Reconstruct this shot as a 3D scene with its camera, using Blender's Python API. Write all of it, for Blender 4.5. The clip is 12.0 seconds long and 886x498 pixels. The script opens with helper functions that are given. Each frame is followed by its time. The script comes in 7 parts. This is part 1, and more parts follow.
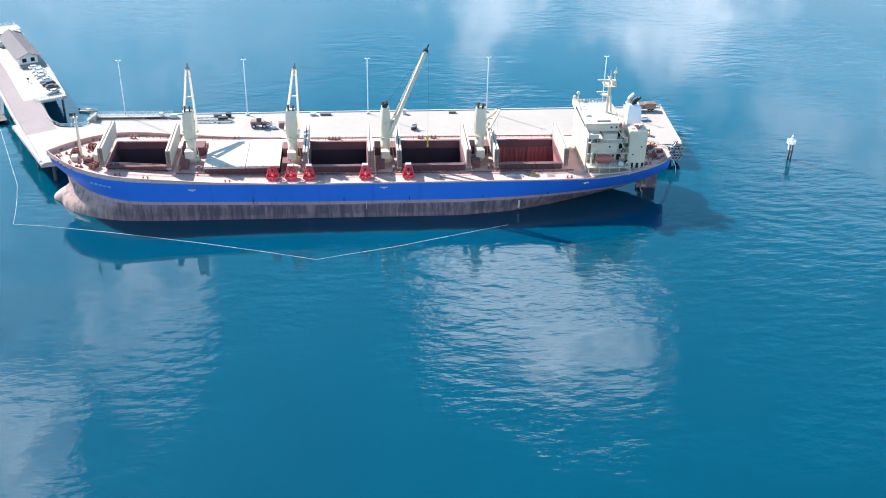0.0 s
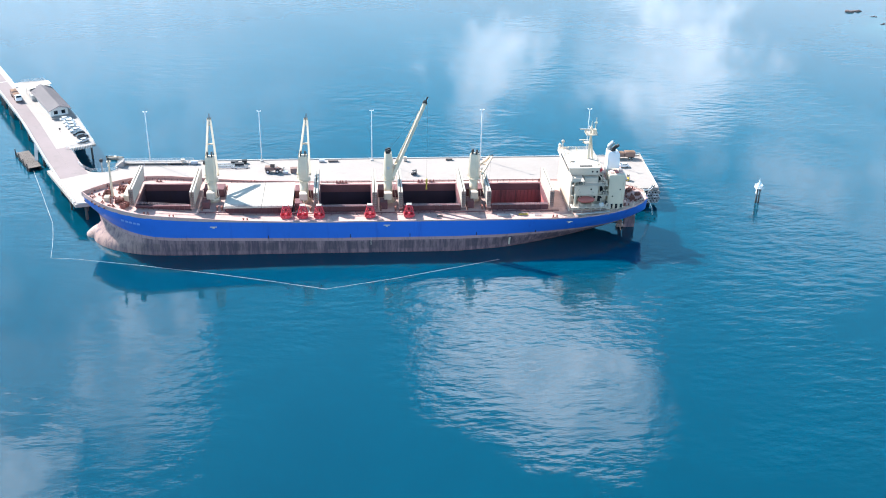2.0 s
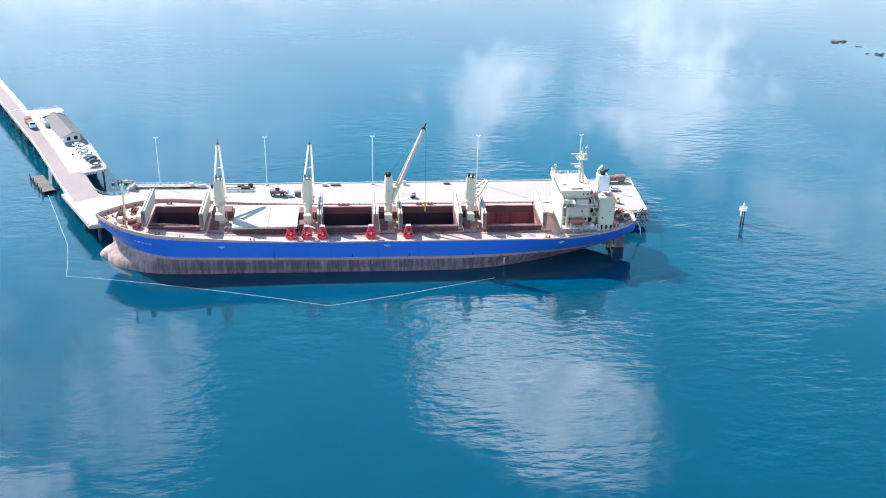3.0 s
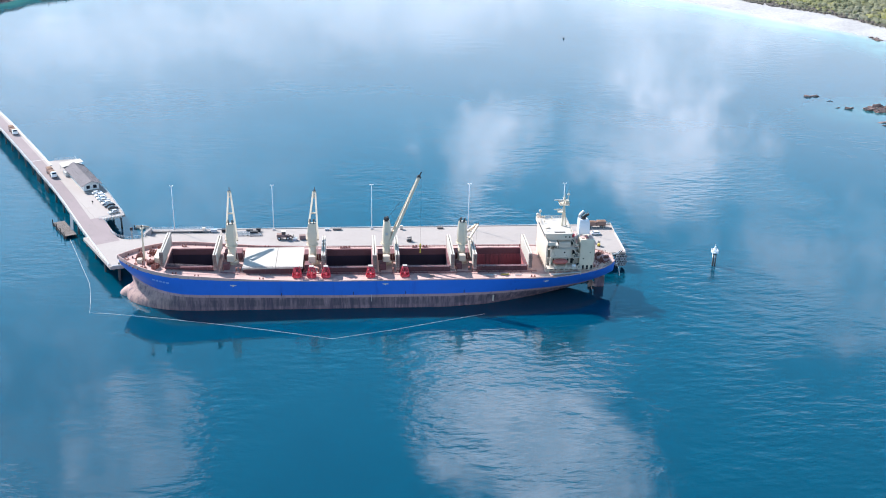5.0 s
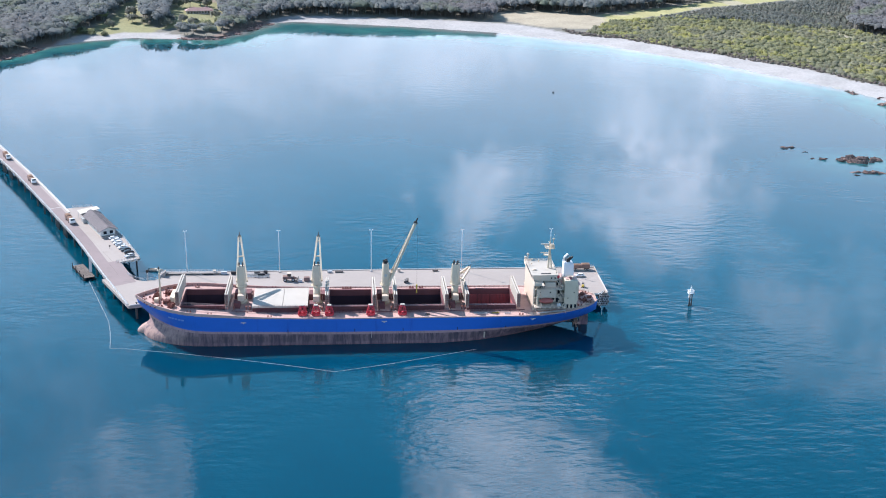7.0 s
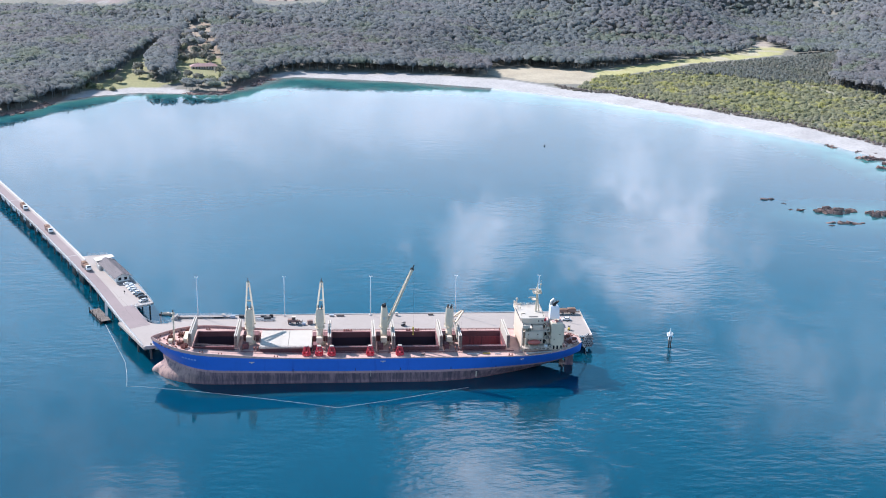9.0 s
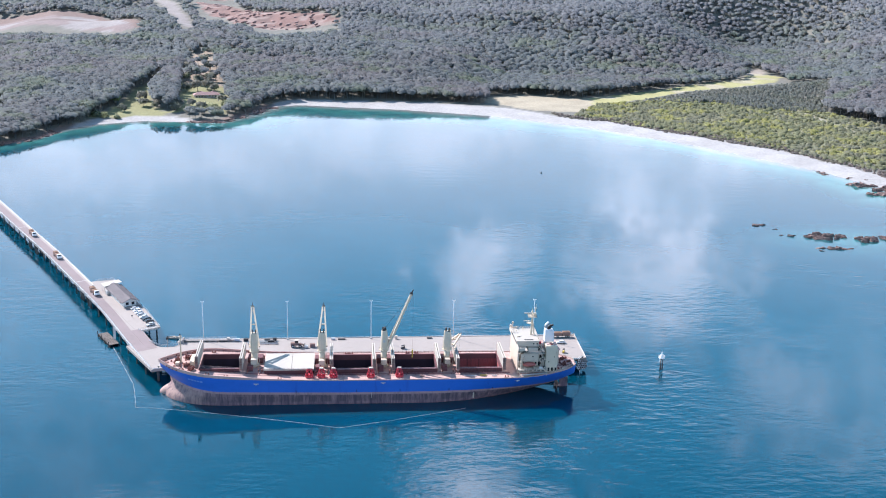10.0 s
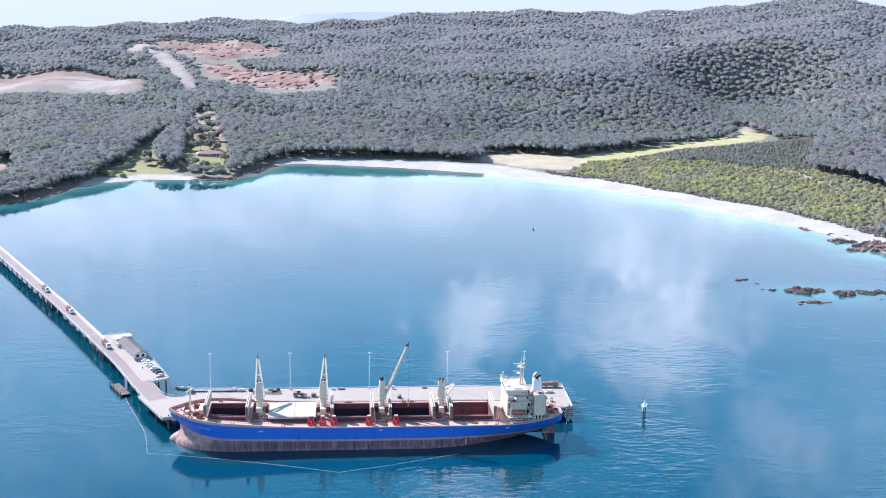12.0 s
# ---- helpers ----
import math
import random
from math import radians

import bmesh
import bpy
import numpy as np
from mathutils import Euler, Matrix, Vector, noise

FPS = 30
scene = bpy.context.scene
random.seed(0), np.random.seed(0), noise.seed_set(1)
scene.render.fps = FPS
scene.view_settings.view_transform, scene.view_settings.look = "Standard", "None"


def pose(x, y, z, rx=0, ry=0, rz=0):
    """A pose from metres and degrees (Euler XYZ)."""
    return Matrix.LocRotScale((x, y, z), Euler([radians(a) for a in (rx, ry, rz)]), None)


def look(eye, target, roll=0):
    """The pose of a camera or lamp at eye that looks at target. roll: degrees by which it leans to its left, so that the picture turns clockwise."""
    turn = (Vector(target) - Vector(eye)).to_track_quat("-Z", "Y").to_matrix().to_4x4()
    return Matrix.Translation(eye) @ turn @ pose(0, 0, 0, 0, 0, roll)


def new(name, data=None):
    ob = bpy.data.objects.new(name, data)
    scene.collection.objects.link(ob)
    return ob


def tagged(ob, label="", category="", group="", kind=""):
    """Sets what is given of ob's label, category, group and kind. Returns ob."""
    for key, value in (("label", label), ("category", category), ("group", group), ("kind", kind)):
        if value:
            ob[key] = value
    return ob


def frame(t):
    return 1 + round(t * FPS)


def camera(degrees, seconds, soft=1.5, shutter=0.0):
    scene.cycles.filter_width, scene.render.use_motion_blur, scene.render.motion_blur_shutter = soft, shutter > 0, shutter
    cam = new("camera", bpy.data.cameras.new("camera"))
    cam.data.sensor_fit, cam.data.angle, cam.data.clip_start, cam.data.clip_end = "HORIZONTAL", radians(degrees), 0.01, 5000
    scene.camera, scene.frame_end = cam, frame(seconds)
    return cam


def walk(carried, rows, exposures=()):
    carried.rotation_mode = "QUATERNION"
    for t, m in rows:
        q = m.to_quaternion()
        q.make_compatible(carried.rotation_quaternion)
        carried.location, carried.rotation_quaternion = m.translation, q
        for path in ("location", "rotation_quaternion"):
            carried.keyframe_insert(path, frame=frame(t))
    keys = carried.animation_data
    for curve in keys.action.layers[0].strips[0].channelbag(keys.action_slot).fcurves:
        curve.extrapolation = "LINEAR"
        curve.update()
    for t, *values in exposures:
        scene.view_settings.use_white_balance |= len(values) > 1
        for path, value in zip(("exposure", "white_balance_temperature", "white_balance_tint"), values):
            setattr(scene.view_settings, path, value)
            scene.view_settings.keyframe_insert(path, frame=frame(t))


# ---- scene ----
# ---- camera and walk ----
cam = camera(45.035, 12.0, 1.0)
PATH = [
    (0, pose(-9.04, -276.16, 149.92, 59.787, -1.088, -4.364)),
    (0.5, pose(-9.65, -284.10, 152.04, 60.508, -1.063, -4.393)),
    (1, pose(-10.27, -291.88, 154.20, 61.309, -1.094, -4.403)),
    (1.5, pose(-10.83, -299.56, 156.41, 62.102, -1.124, -4.421)),
    (2, pose(-11.29, -307.28, 158.61, 62.890, -1.197, -4.416)),
    (2.5, pose(-11.85, -315.17, 160.91, 63.654, -1.172, -4.447)),
    (3, pose(-12.33, -322.98, 163.26, 64.394, -1.208, -4.496)),
    (5, pose(-14.33, -353.37, 172.47, 67.167, -1.263, -4.744)),
    (5.5, pose(-14.92, -360.89, 174.84, 67.863, -1.244, -4.803)),
    (6, pose(-15.62, -368.44, 177.19, 68.515, -1.289, -4.876)),
    (6.5, pose(-16.30, -376.12, 179.45, 69.153, -1.347, -4.925)),
    (7, pose(-16.90, -383.83, 181.65, 69.783, -1.351, -4.989)),
    (9, pose(-18.90, -414.74, 190.82, 72.450, -1.442, -5.138)),
    (9.5, pose(-19.36, -422.49, 193.23, 73.120, -1.427, -5.159)),
    (10, pose(-19.77, -430.28, 195.67, 73.812, -1.388, -5.177)),
    (10.5, pose(-20.00, -437.99, 198.01, 74.532, -1.413, -5.191)),
    (11, pose(-20.19, -445.64, 200.32, 75.237, -1.363, -5.224)),
    (11.5, pose(-20.64, -453.30, 202.76, 75.952, -1.382, -5.276)),
    (12, pose(-21.15, -460.96, 205.10, 76.685, -1.331, -5.335)),
]
walk(cam, PATH, exposures=((0, 1.34, 6150, 10.5), (2.5, 1.37, 6150, 11.5), (5.0, 1.05, 6020, 14.5), (6.0, 0.88, 6000, 15.5), (7.5, 0.80, 6000, 17), (9.5, 0.88, 6000, 18), (12, 1.06, 5880, 19)))

# ---- world: sky with broken cloud, one sun ----
SUN_WAY = Vector((-0.88, 0.76, 1.0)).normalized()   # towards the sun
sun_data = bpy.data.lights.new("sun", "SUN")
sun_data.energy, sun_data.angle, sun_data.color = 4.5, radians(0.53), (1.0, 0.935, 0.84)
sun = new("sun", sun_data)
sun.matrix_world = look((-300, 300, 400), Vector((-300, 300, 400)) - SUN_WAY)

world = bpy.data.worlds.new("world")
scene.world = world
world.use_nodes = True
wt = world.node_tree
wt.nodes.clear()


class Nodes:
    """Short hand for wiring nodes."""
    def __init__(self, tree):
        self.tree = tree

    def add(self, kind, **inputs):
        n = self.tree.nodes.new(kind)
        for key, value in inputs.items():
            if key == "p_operation":
                n.operation = value
            elif key == "p_interpolation_type":
                n.interpolation_type = value
            elif key == "p_data_type":
                n.data_type = value
            elif key == "p_blend_type":
                n.blend_type = value
            elif key == "p_attribute_name":
                n.attribute_name = value
            elif key == "p_sky_type":
                n.sky_type = value
            elif key == "p_sun_disc":
                n.sun_disc = value
        for key, value in inputs.items():
            if key.startswith("p_"):
                continue
            i = int(key[1:]) if key[0] == "i" and key[1:].isdigit() else key.replace("_", " ")
            if isinstance(value, bpy.types.NodeSocket):
                self.tree.links.new(value, n.inputs[i])
            else:
                n.inputs[i].default_value = value
        return n

    def math(self, op, a, b=0.0, c=0.0):
        return self.add("ShaderNodeMath", p_operation=op, i0=a, i1=b, i2=c).outputs[0]

    def vec(self, op, a, b=(0, 0, 0)):
        n = self.add("ShaderNodeVectorMath", p_operation=op, i0=a, i1=b)
        return n.outputs["Value"] if op in ("LENGTH", "DOT_PRODUCT", "DISTANCE") else n.outputs[0]

    def noise(self, co, scale, detail=3.0, rough=0.5, lac=2.0):
        return self.add("ShaderNodeTexNoise", Vector=co, Scale=scale, Detail=detail, Roughness=rough, Lacunarity=lac)

    def span(self, v, a, b, c=0.0, d=1.0):
        return self.add("ShaderNodeMapRange", p_interpolation_type="SMOOTHSTEP", i0=v, i1=a, i2=b, i3=c, i4=d).outputs[0]

    def mix(self, fac, a, b, blend="MIX"):
        n = self.add("ShaderNodeMix", p_data_type="RGBA", p_blend_type=blend, i0=fac)
        for i, v in ((6, a), (7, b)):
            if isinstance(v, bpy.types.NodeSocket):
                self.tree.links.new(v, n.inputs[i])
            else:
                n.inputs[i].default_value = (*v, 1) if len(v) == 3 else v
        return n.outputs[2]


w = Nodes(wt)
sky = w.add("ShaderNodeTexSky", p_sky_type="NISHITA", p_sun_disc=False)
sky.sun_elevation, sky.sun_rotation = math.asin(SUN_WAY.z), math.atan2(SUN_WAY.x, SUN_WAY.y)
sky.air_density, sky.dust_density, sky.ozone_density, sky.altitude = 1.0, 0.7, 1.6, 100
way = w.add("ShaderNodeTexCoord").outputs["Generated"]
parts_ = w.add("ShaderNodeSeparateXYZ", Vector=way)
bearing = w.math("MULTIPLY", w.math("ARCTAN2", parts_.outputs[0], parts_.outputs[1]), 57.2958)
climb = w.math("MULTIPLY", w.math("ARCSINE", parts_.outputs[2]), 57.2958)
plane = w.add("ShaderNodeCombineXYZ", X=bearing, Y=climb, Z=0.0).outputs[0]
warp = w.noise(plane, 0.16, 4.0, 0.6).outputs["Color"]
curl = w.noise(w.vec("ADD", plane, (37.0, 11.0, 0)), 0.45, 4.0, 0.62).outputs["Color"]
warped = w.vec("ADD", plane, w.vec("MULTIPLY", w.vec("SUBTRACT", warp, (0.5, 0.5, 0.5)), (12.0, 8.0, 0)))
warped = w.vec("ADD", warped, w.vec("MULTIPLY", w.vec("SUBTRACT", curl, (0.5, 0.5, 0.5)), (4.0, 3.4, 0)))
# banks of broken cloud, placed to fit reflections in the camera's view: bearing and height in degrees, their reach, and
# how dense they are
# two wide faint ones added to brighten the left water; last three are unseen
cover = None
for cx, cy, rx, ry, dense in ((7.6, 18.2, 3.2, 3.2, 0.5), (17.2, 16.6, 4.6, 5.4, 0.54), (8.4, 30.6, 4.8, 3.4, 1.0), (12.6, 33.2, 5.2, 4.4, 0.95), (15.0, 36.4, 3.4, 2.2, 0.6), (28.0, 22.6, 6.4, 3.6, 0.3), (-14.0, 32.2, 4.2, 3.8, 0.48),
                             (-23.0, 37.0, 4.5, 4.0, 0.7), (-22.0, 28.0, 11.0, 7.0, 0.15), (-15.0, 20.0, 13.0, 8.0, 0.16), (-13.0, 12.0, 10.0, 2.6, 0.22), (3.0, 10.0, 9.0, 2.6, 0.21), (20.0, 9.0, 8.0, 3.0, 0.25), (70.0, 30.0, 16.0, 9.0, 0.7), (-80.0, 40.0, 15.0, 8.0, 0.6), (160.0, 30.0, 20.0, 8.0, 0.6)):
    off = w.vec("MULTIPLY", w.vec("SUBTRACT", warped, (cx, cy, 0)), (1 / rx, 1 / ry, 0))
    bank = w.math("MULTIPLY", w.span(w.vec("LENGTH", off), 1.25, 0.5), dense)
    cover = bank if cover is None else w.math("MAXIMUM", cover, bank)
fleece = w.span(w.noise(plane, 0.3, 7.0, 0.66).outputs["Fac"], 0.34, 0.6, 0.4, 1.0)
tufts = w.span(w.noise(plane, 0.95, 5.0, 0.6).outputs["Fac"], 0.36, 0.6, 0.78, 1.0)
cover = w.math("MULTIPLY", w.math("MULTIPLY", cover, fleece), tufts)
haze = w.span(parts_.outputs[2], 0.70, 0.10, 0.0, 0.8)
clear_sky = w.mix(1.0, sky.outputs[0], (0.33, 0.58, 0.68), "MULTIPLY")
veil = w.mix(w.span(parts_.outputs[2], 0.18, 0.42), (7.7, 8.9, 9.8), (2.2, 8.6, 12.6))
low_sky = w.mix(w.span(parts_.outputs[2], 0.015, 0.09), (4.3, 4.75, 4.85), veil)
hazed = w.mix(haze, clear_sky, low_sky)
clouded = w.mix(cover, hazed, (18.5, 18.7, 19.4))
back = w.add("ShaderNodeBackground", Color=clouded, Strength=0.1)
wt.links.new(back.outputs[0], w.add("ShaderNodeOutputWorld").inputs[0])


# ---- materials ----
def material(name, colour, rough=0.6, metal=0.0, vary=0.12, scale=0.6, stain=None, stain_scale=0.15, stain_cut=(0.5, 0.68),
             bump=0.15, bump_scale=4.0, streak=False, per_object=0.0, spec=0.5, island=False):
    """A painted or mineral surface: fine grain, broad fading, and stains of a second colour."""
    m = bpy.data.materials.new(name)
    m.use_nodes = True
    t = m.node_tree
    t.nodes.clear()
    n = Nodes(t)
    co = n.add("ShaderNodeTexCoord").outputs["Object"]
    fine = n.noise(co, scale * 6, 5.0, 0.6).outputs["Fac"]
    broad = n.noise(co, scale * 0.35, 3.0, 0.55).outputs["Fac"]
    k = n.math("ADD", n.math("MULTIPLY", n.math("SUBTRACT", fine, 0.5), vary * 1.6), n.math("MULTIPLY", n.math("SUBTRACT", broad, 0.5), vary * 2.4))
    if per_object:
        rnd = n.add("ShaderNodeObjectInfo").outputs["Random"]
        k = n.math("ADD", k, n.math("MULTIPLY", n.math("SUBTRACT", rnd, 0.5), per_object))
    if island:
        rnd = n.add("ShaderNodeNewGeometry").outputs["Random Per Island"]
        k = n.math("ADD", k, n.math("MULTIPLY", n.math("SUBTRACT", rnd, 0.5), 0.7))
    k = n.math("ADD", k, 1.0)
    col = n.mix(1.0, colour, n.add("ShaderNodeCombineColor", i0=k, i1=k, i2=k).outputs[0], "MULTIPLY")
    if stain:
        sco = n.vec("MULTIPLY", co, (1, 1, 0.12)) if streak else co
        spot = n.noise(sco, stain_scale * 8, 6.0, 0.65).outputs["Fac"]
        col = n.mix(n.span(spot, stain_cut[0], stain_cut[1], 0.0, 0.9), col, stain)
    bs = n.add("ShaderNodeBsdfPrincipled", Base_Color=col, Metallic=metal)
    bs.inputs["Specular IOR Level"].default_value = spec
    t.links.new(n.math("ADD", n.math("MULTIPLY", n.math("SUBTRACT", fine, 0.5), 0.25), rough), bs.inputs["Roughness"])
    if bump:
        bp = n.add("ShaderNodeBump", Strength=bump, Distance=0.05, Height=n.noise(co, bump_scale, 4.0).outputs["Fac"])
        t.links.new(bp.outputs[0], bs.inputs["Normal"])
    t.links.new(bs.outputs[0], n.add("ShaderNodeOutputMaterial").inputs[0])
    return m


M_BLUE = material("blue hull paint", (0.025, 0.14, 0.58), 0.42, vary=0.10, scale=0.12, stain=(0.02, 0.09, 0.45), stain_scale=0.05, stain_cut=(0.55, 0.75), streak=True, bump=0.05)
M_BAND = material("faded pink antifouling", (0.40, 0.25, 0.26), 0.75, vary=0.2, scale=0.3, stain=(0.22, 0.16, 0.18), stain_scale=0.1, stain_cut=(0.5, 0.72), streak=True, bump=0.1)


def boot_material():
    """Antifouling: purple-grey slime with pale runs, rubbed to tan towards the bow."""
    m = bpy.data.materials.new("weathered antifouling")
    m.use_nodes = True
    t = m.node_tree
    t.nodes.clear()
    n = Nodes(t)
    co = n.add("ShaderNodeTexCoord").outputs["Object"]
    along = n.add("ShaderNodeSeparateXYZ", Vector=co).outputs[0]
    runs = n.noise(n.vec("MULTIPLY", co, (1, 1, 0.09)), 0.7, 6.0, 0.75).outputs["Fac"]
    cloud = n.noise(n.vec("MULTIPLY", co, (0.35, 1, 1)), 0.25, 5.0, 0.6).outputs["Fac"]
    col = n.mix(n.span(runs, 0.36, 0.6), (0.085, 0.058, 0.085), (0.235, 0.15, 0.165))
    col = n.mix(n.span(n.math("ADD", runs, n.math("MULTIPLY", cloud, 0.5)), 0.78, 0.95, 0.0, 0.8), col, (0.35, 0.215, 0.235))
    # slimed plates in a row at half height
    xyz = n.add("ShaderNodeSeparateXYZ", Vector=co)
    plates = n.noise(n.vec("MULTIPLY", co, (1, 0, 0.2)), 0.35, 4.0, 0.7).outputs["Fac"]
    belt = n.math("MULTIPLY", n.span(xyz.outputs[2], 0.9, 1.7), n.span(xyz.outputs[2], 4.4, 3.6))
    col = n.mix(n.math("MULTIPLY", n.math("MULTIPLY", belt, n.span(plates, 0.42, 0.56)), 0.6), col, (0.055, 0.048, 0.065))
    worn = n.math("MULTIPLY", n.span(along, -68.0, -94.0), n.span(n.math("ADD", n.math("MULTIPLY", cloud, 0.5), n.math("MULTIPLY", runs, 0.6)), 0.4, 0.66, 0.1, 0.9))
    col = n.mix(worn, col, (0.40, 0.26, 0.22))
    bs = n.add("ShaderNodeBsdfPrincipled", Base_Color=col, Roughness=0.7)
    bp = n.add("ShaderNodeBump", Strength=0.15, Distance=0.05, Height=runs)
    t.links.new(bp.outputs[0], bs.inputs["Normal"])
    t.links.new(bs.outputs[0], n.add("ShaderNodeOutputMaterial").inputs[0])
    return m


M_BOOT = boot_material()
M_BULB = material("pale fouled antifouling", (0.40, 0.28, 0.25), 0.75, vary=0.25, scale=0.4, stain=(0.28, 0.16, 0.12), stain_scale=0.1, stain_cut=(0.5, 0.7), bump=0.1)
M_DECK = material("salmon deck paint", (0.52, 0.345, 0.31), 0.8, vary=0.22, scale=0.5, stain=(0.36, 0.225, 0.20), stain_scale=0.12, stain_cut=(0.54, 0.74), bump=0.1)
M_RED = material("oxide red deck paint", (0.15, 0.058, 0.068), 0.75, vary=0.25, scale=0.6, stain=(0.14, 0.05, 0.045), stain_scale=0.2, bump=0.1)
# hold steels: shade is put into the dark tone, light into the pink
M_HOLD = material("rusty hold steel, shaded tone", (0.04, 0.024, 0.042), 0.8, vary=0.35, scale=0.3, stain=(0.04, 0.022, 0.03), stain_scale=0.1, streak=True, bump=0.1)
M_HOLD_LIT = material("pink hold steel, lit tone", (0.40, 0.115, 0.12), 0.8, vary=0.3, scale=0.3, stain=(0.16, 0.07, 0.075), stain_scale=0.1, streak=True, bump=0.1)
# floor toned near black to stand in for the shade deep in the hold
M_HOLD_FLOOR = material("dark hold floor, shade in its colour", (0.045, 0.028, 0.045), 0.95, vary=0.35, scale=0.5, bump=0.4, bump_scale=1.5)
M_COVER = material("white hatch cover paint", (0.46, 0.425, 0.375), 0.6, vary=0.10, scale=0.4, stain=(0.42, 0.35, 0.30), stain_scale=0.12, stain_cut=(0.6, 0.8), bump=0.05)
M_CREAM = material("cream crane paint", (0.66, 0.56, 0.43), 0.5, vary=0.12, scale=0.6, stain=(0.42, 0.27, 0.16), stain_scale=0.12, stain_cut=(0.62, 0.8), streak=True, bump=0.05)
M_WHITE = material("white house paint", (0.60, 0.51, 0.42), 0.5, vary=0.08, scale=0.6, stain=(0.42, 0.30, 0.20), stain_scale=0.15, stain_cut=(0.66, 0.84), streak=True, bump=0.04)
M_FUNNEL = material("white funnel paint", (0.76, 0.79, 0.84), 0.45, vary=0.06, scale=0.5, bump=0.03)
M_BLACK = material("black steel", (0.022, 0.022, 0.024), 0.6, vary=0.3, bump=0.1)
M_GLASS = material("dark window glass", (0.015, 0.02, 0.028), 0.08, vary=0.1, bump=0.0, spec=0.8)
# rail paint dimmed: the shade on the near side is put into it
M_SHADERAIL = material("grey-pink rail paint, shade in its colour", (0.26, 0.20, 0.21), 0.7, vary=0.15, scale=1.0)
M_EDGE = material("brown cover edge steel", (0.30, 0.20, 0.18), 0.7, vary=0.3, scale=1.0, stain=(0.12, 0.07, 0.06), stain_scale=0.3, bump=0.1)
M_POLE = material("white pole paint", (0.80, 0.82, 0.83), 0.5, vary=0.05, scale=1.0)
M_LETTER = material("faded pale lettering", (0.20, 0.32, 0.62), 0.5, vary=0.1)
M_STEEL = material("galvanised steel", (0.52, 0.54, 0.55), 0.45, metal=0.6, vary=0.15, scale=2)
M_GRAB = material("red grab paint", (0.62, 0.06, 0.085), 0.5, vary=0.18, scale=1.2, stain=(0.25, 0.03, 0.03), stain_scale=0.4, bump=0.05)
M_LIFE = material("faded orange plastic", (0.42, 0.12, 0.10), 0.5, vary=0.15, scale=1.0)
M_WINCH = material("rust red winch", (0.22, 0.085, 0.07), 0.65, vary=0.3, scale=1.5)
M_CONC = material("pale concrete", (0.345, 0.305, 0.28), 0.85, vary=0.12, scale=0.12, stain=(0.30, 0.262, 0.24), stain_scale=0.025, stain_cut=(0.55, 0.78), bump=0.1)
M_KERB = material("concrete kerb", (0.52, 0.50, 0.48), 0.8, vary=0.12, scale=0.5, per_object=0.1)
M_ROAD = material("pinkish chip-seal road", (0.25, 0.20, 0.20), 0.9, vary=0.15, scale=0.15, stain=(0.22, 0.185, 0.18), stain_scale=0.03, stain_cut=(0.5, 0.72), bump=0.15)
M_PILE = material("tarred steel pile", (0.05, 0.055, 0.06), 0.6, vary=0.3, scale=0.8, stain=(0.10, 0.08, 0.06), stain_scale=0.3)
M_BEAM = material("dark wharf underside", (0.13, 0.13, 0.13), 0.85, vary=0.2, scale=0.5)
M_RUBBER = material("black rubber", (0.02, 0.02, 0.021), 0.8, vary=0.3, per_object=0.3)
M_TYRE = material("grey worn tyre", (0.30, 0.30, 0.31), 0.8, vary=0.4, per_object=0.8)
M_ROOF = material("pink grey metal roof", (0.20, 0.18, 0.185), 0.85, vary=0.12, scale=0.4, spec=0.2)
M_WALL = material("white weatherboard", (0.72, 0.71, 0.69), 0.6, vary=0.08, scale=0.8)
M_YELLOW = material("yellow machine paint", (0.55, 0.40, 0.05), 0.5, vary=0.2, scale=2, stain=(0.2, 0.13, 0.06), stain_scale=0.5)
M_TIMBER = material("weathered decking", (0.14, 0.12, 0.11), 0.9, vary=0.25, scale=1.0, per_object=0.2)
M_CARS = [material("car paint " + n, c, 0.25, vary=0.04, scale=1, bump=0.0) for n, c in
          (("white", (0.78, 0.79, 0.80)), ("silver", (0.45, 0.47, 0.50)), ("dark", (0.04, 0.045, 0.055)), ("maroon", (0.16, 0.03, 0.035)), ("blue", (0.05, 0.09, 0.18)))]
M_CHIP = material("wood chip load", (0.22, 0.13, 0.085), 0.95, vary=0.3, scale=2, bump=0.5)
M_TARP = material("brown truck tarpaulin", (0.24, 0.15, 0.125), 0.8, vary=0.2, scale=1)
M_BOOM = material("white boom float", (0.80, 0.80, 0.78), 0.6, vary=0.1, scale=3)
M_TILE = material("terracotta roof tiles", (0.36, 0.225, 0.21), 0.75, vary=0.2, scale=0.6)
M_BRICK = material("pale rendered wall", (0.50, 0.42, 0.37), 0.8, vary=0.12, scale=0.6)
M_ROCK = material("brown shore rock", (0.27, 0.18, 0.155), 0.85, vary=0.45, scale=0.4, stain=(0.05, 0.04, 0.04), stain_scale=0.14, stain_cut=(0.48, 0.6), bump=0.6, bump_scale=0.8)
M_BARK = material("pale gum bark", (0.34, 0.29, 0.25), 0.9, vary=0.3, scale=1.0)


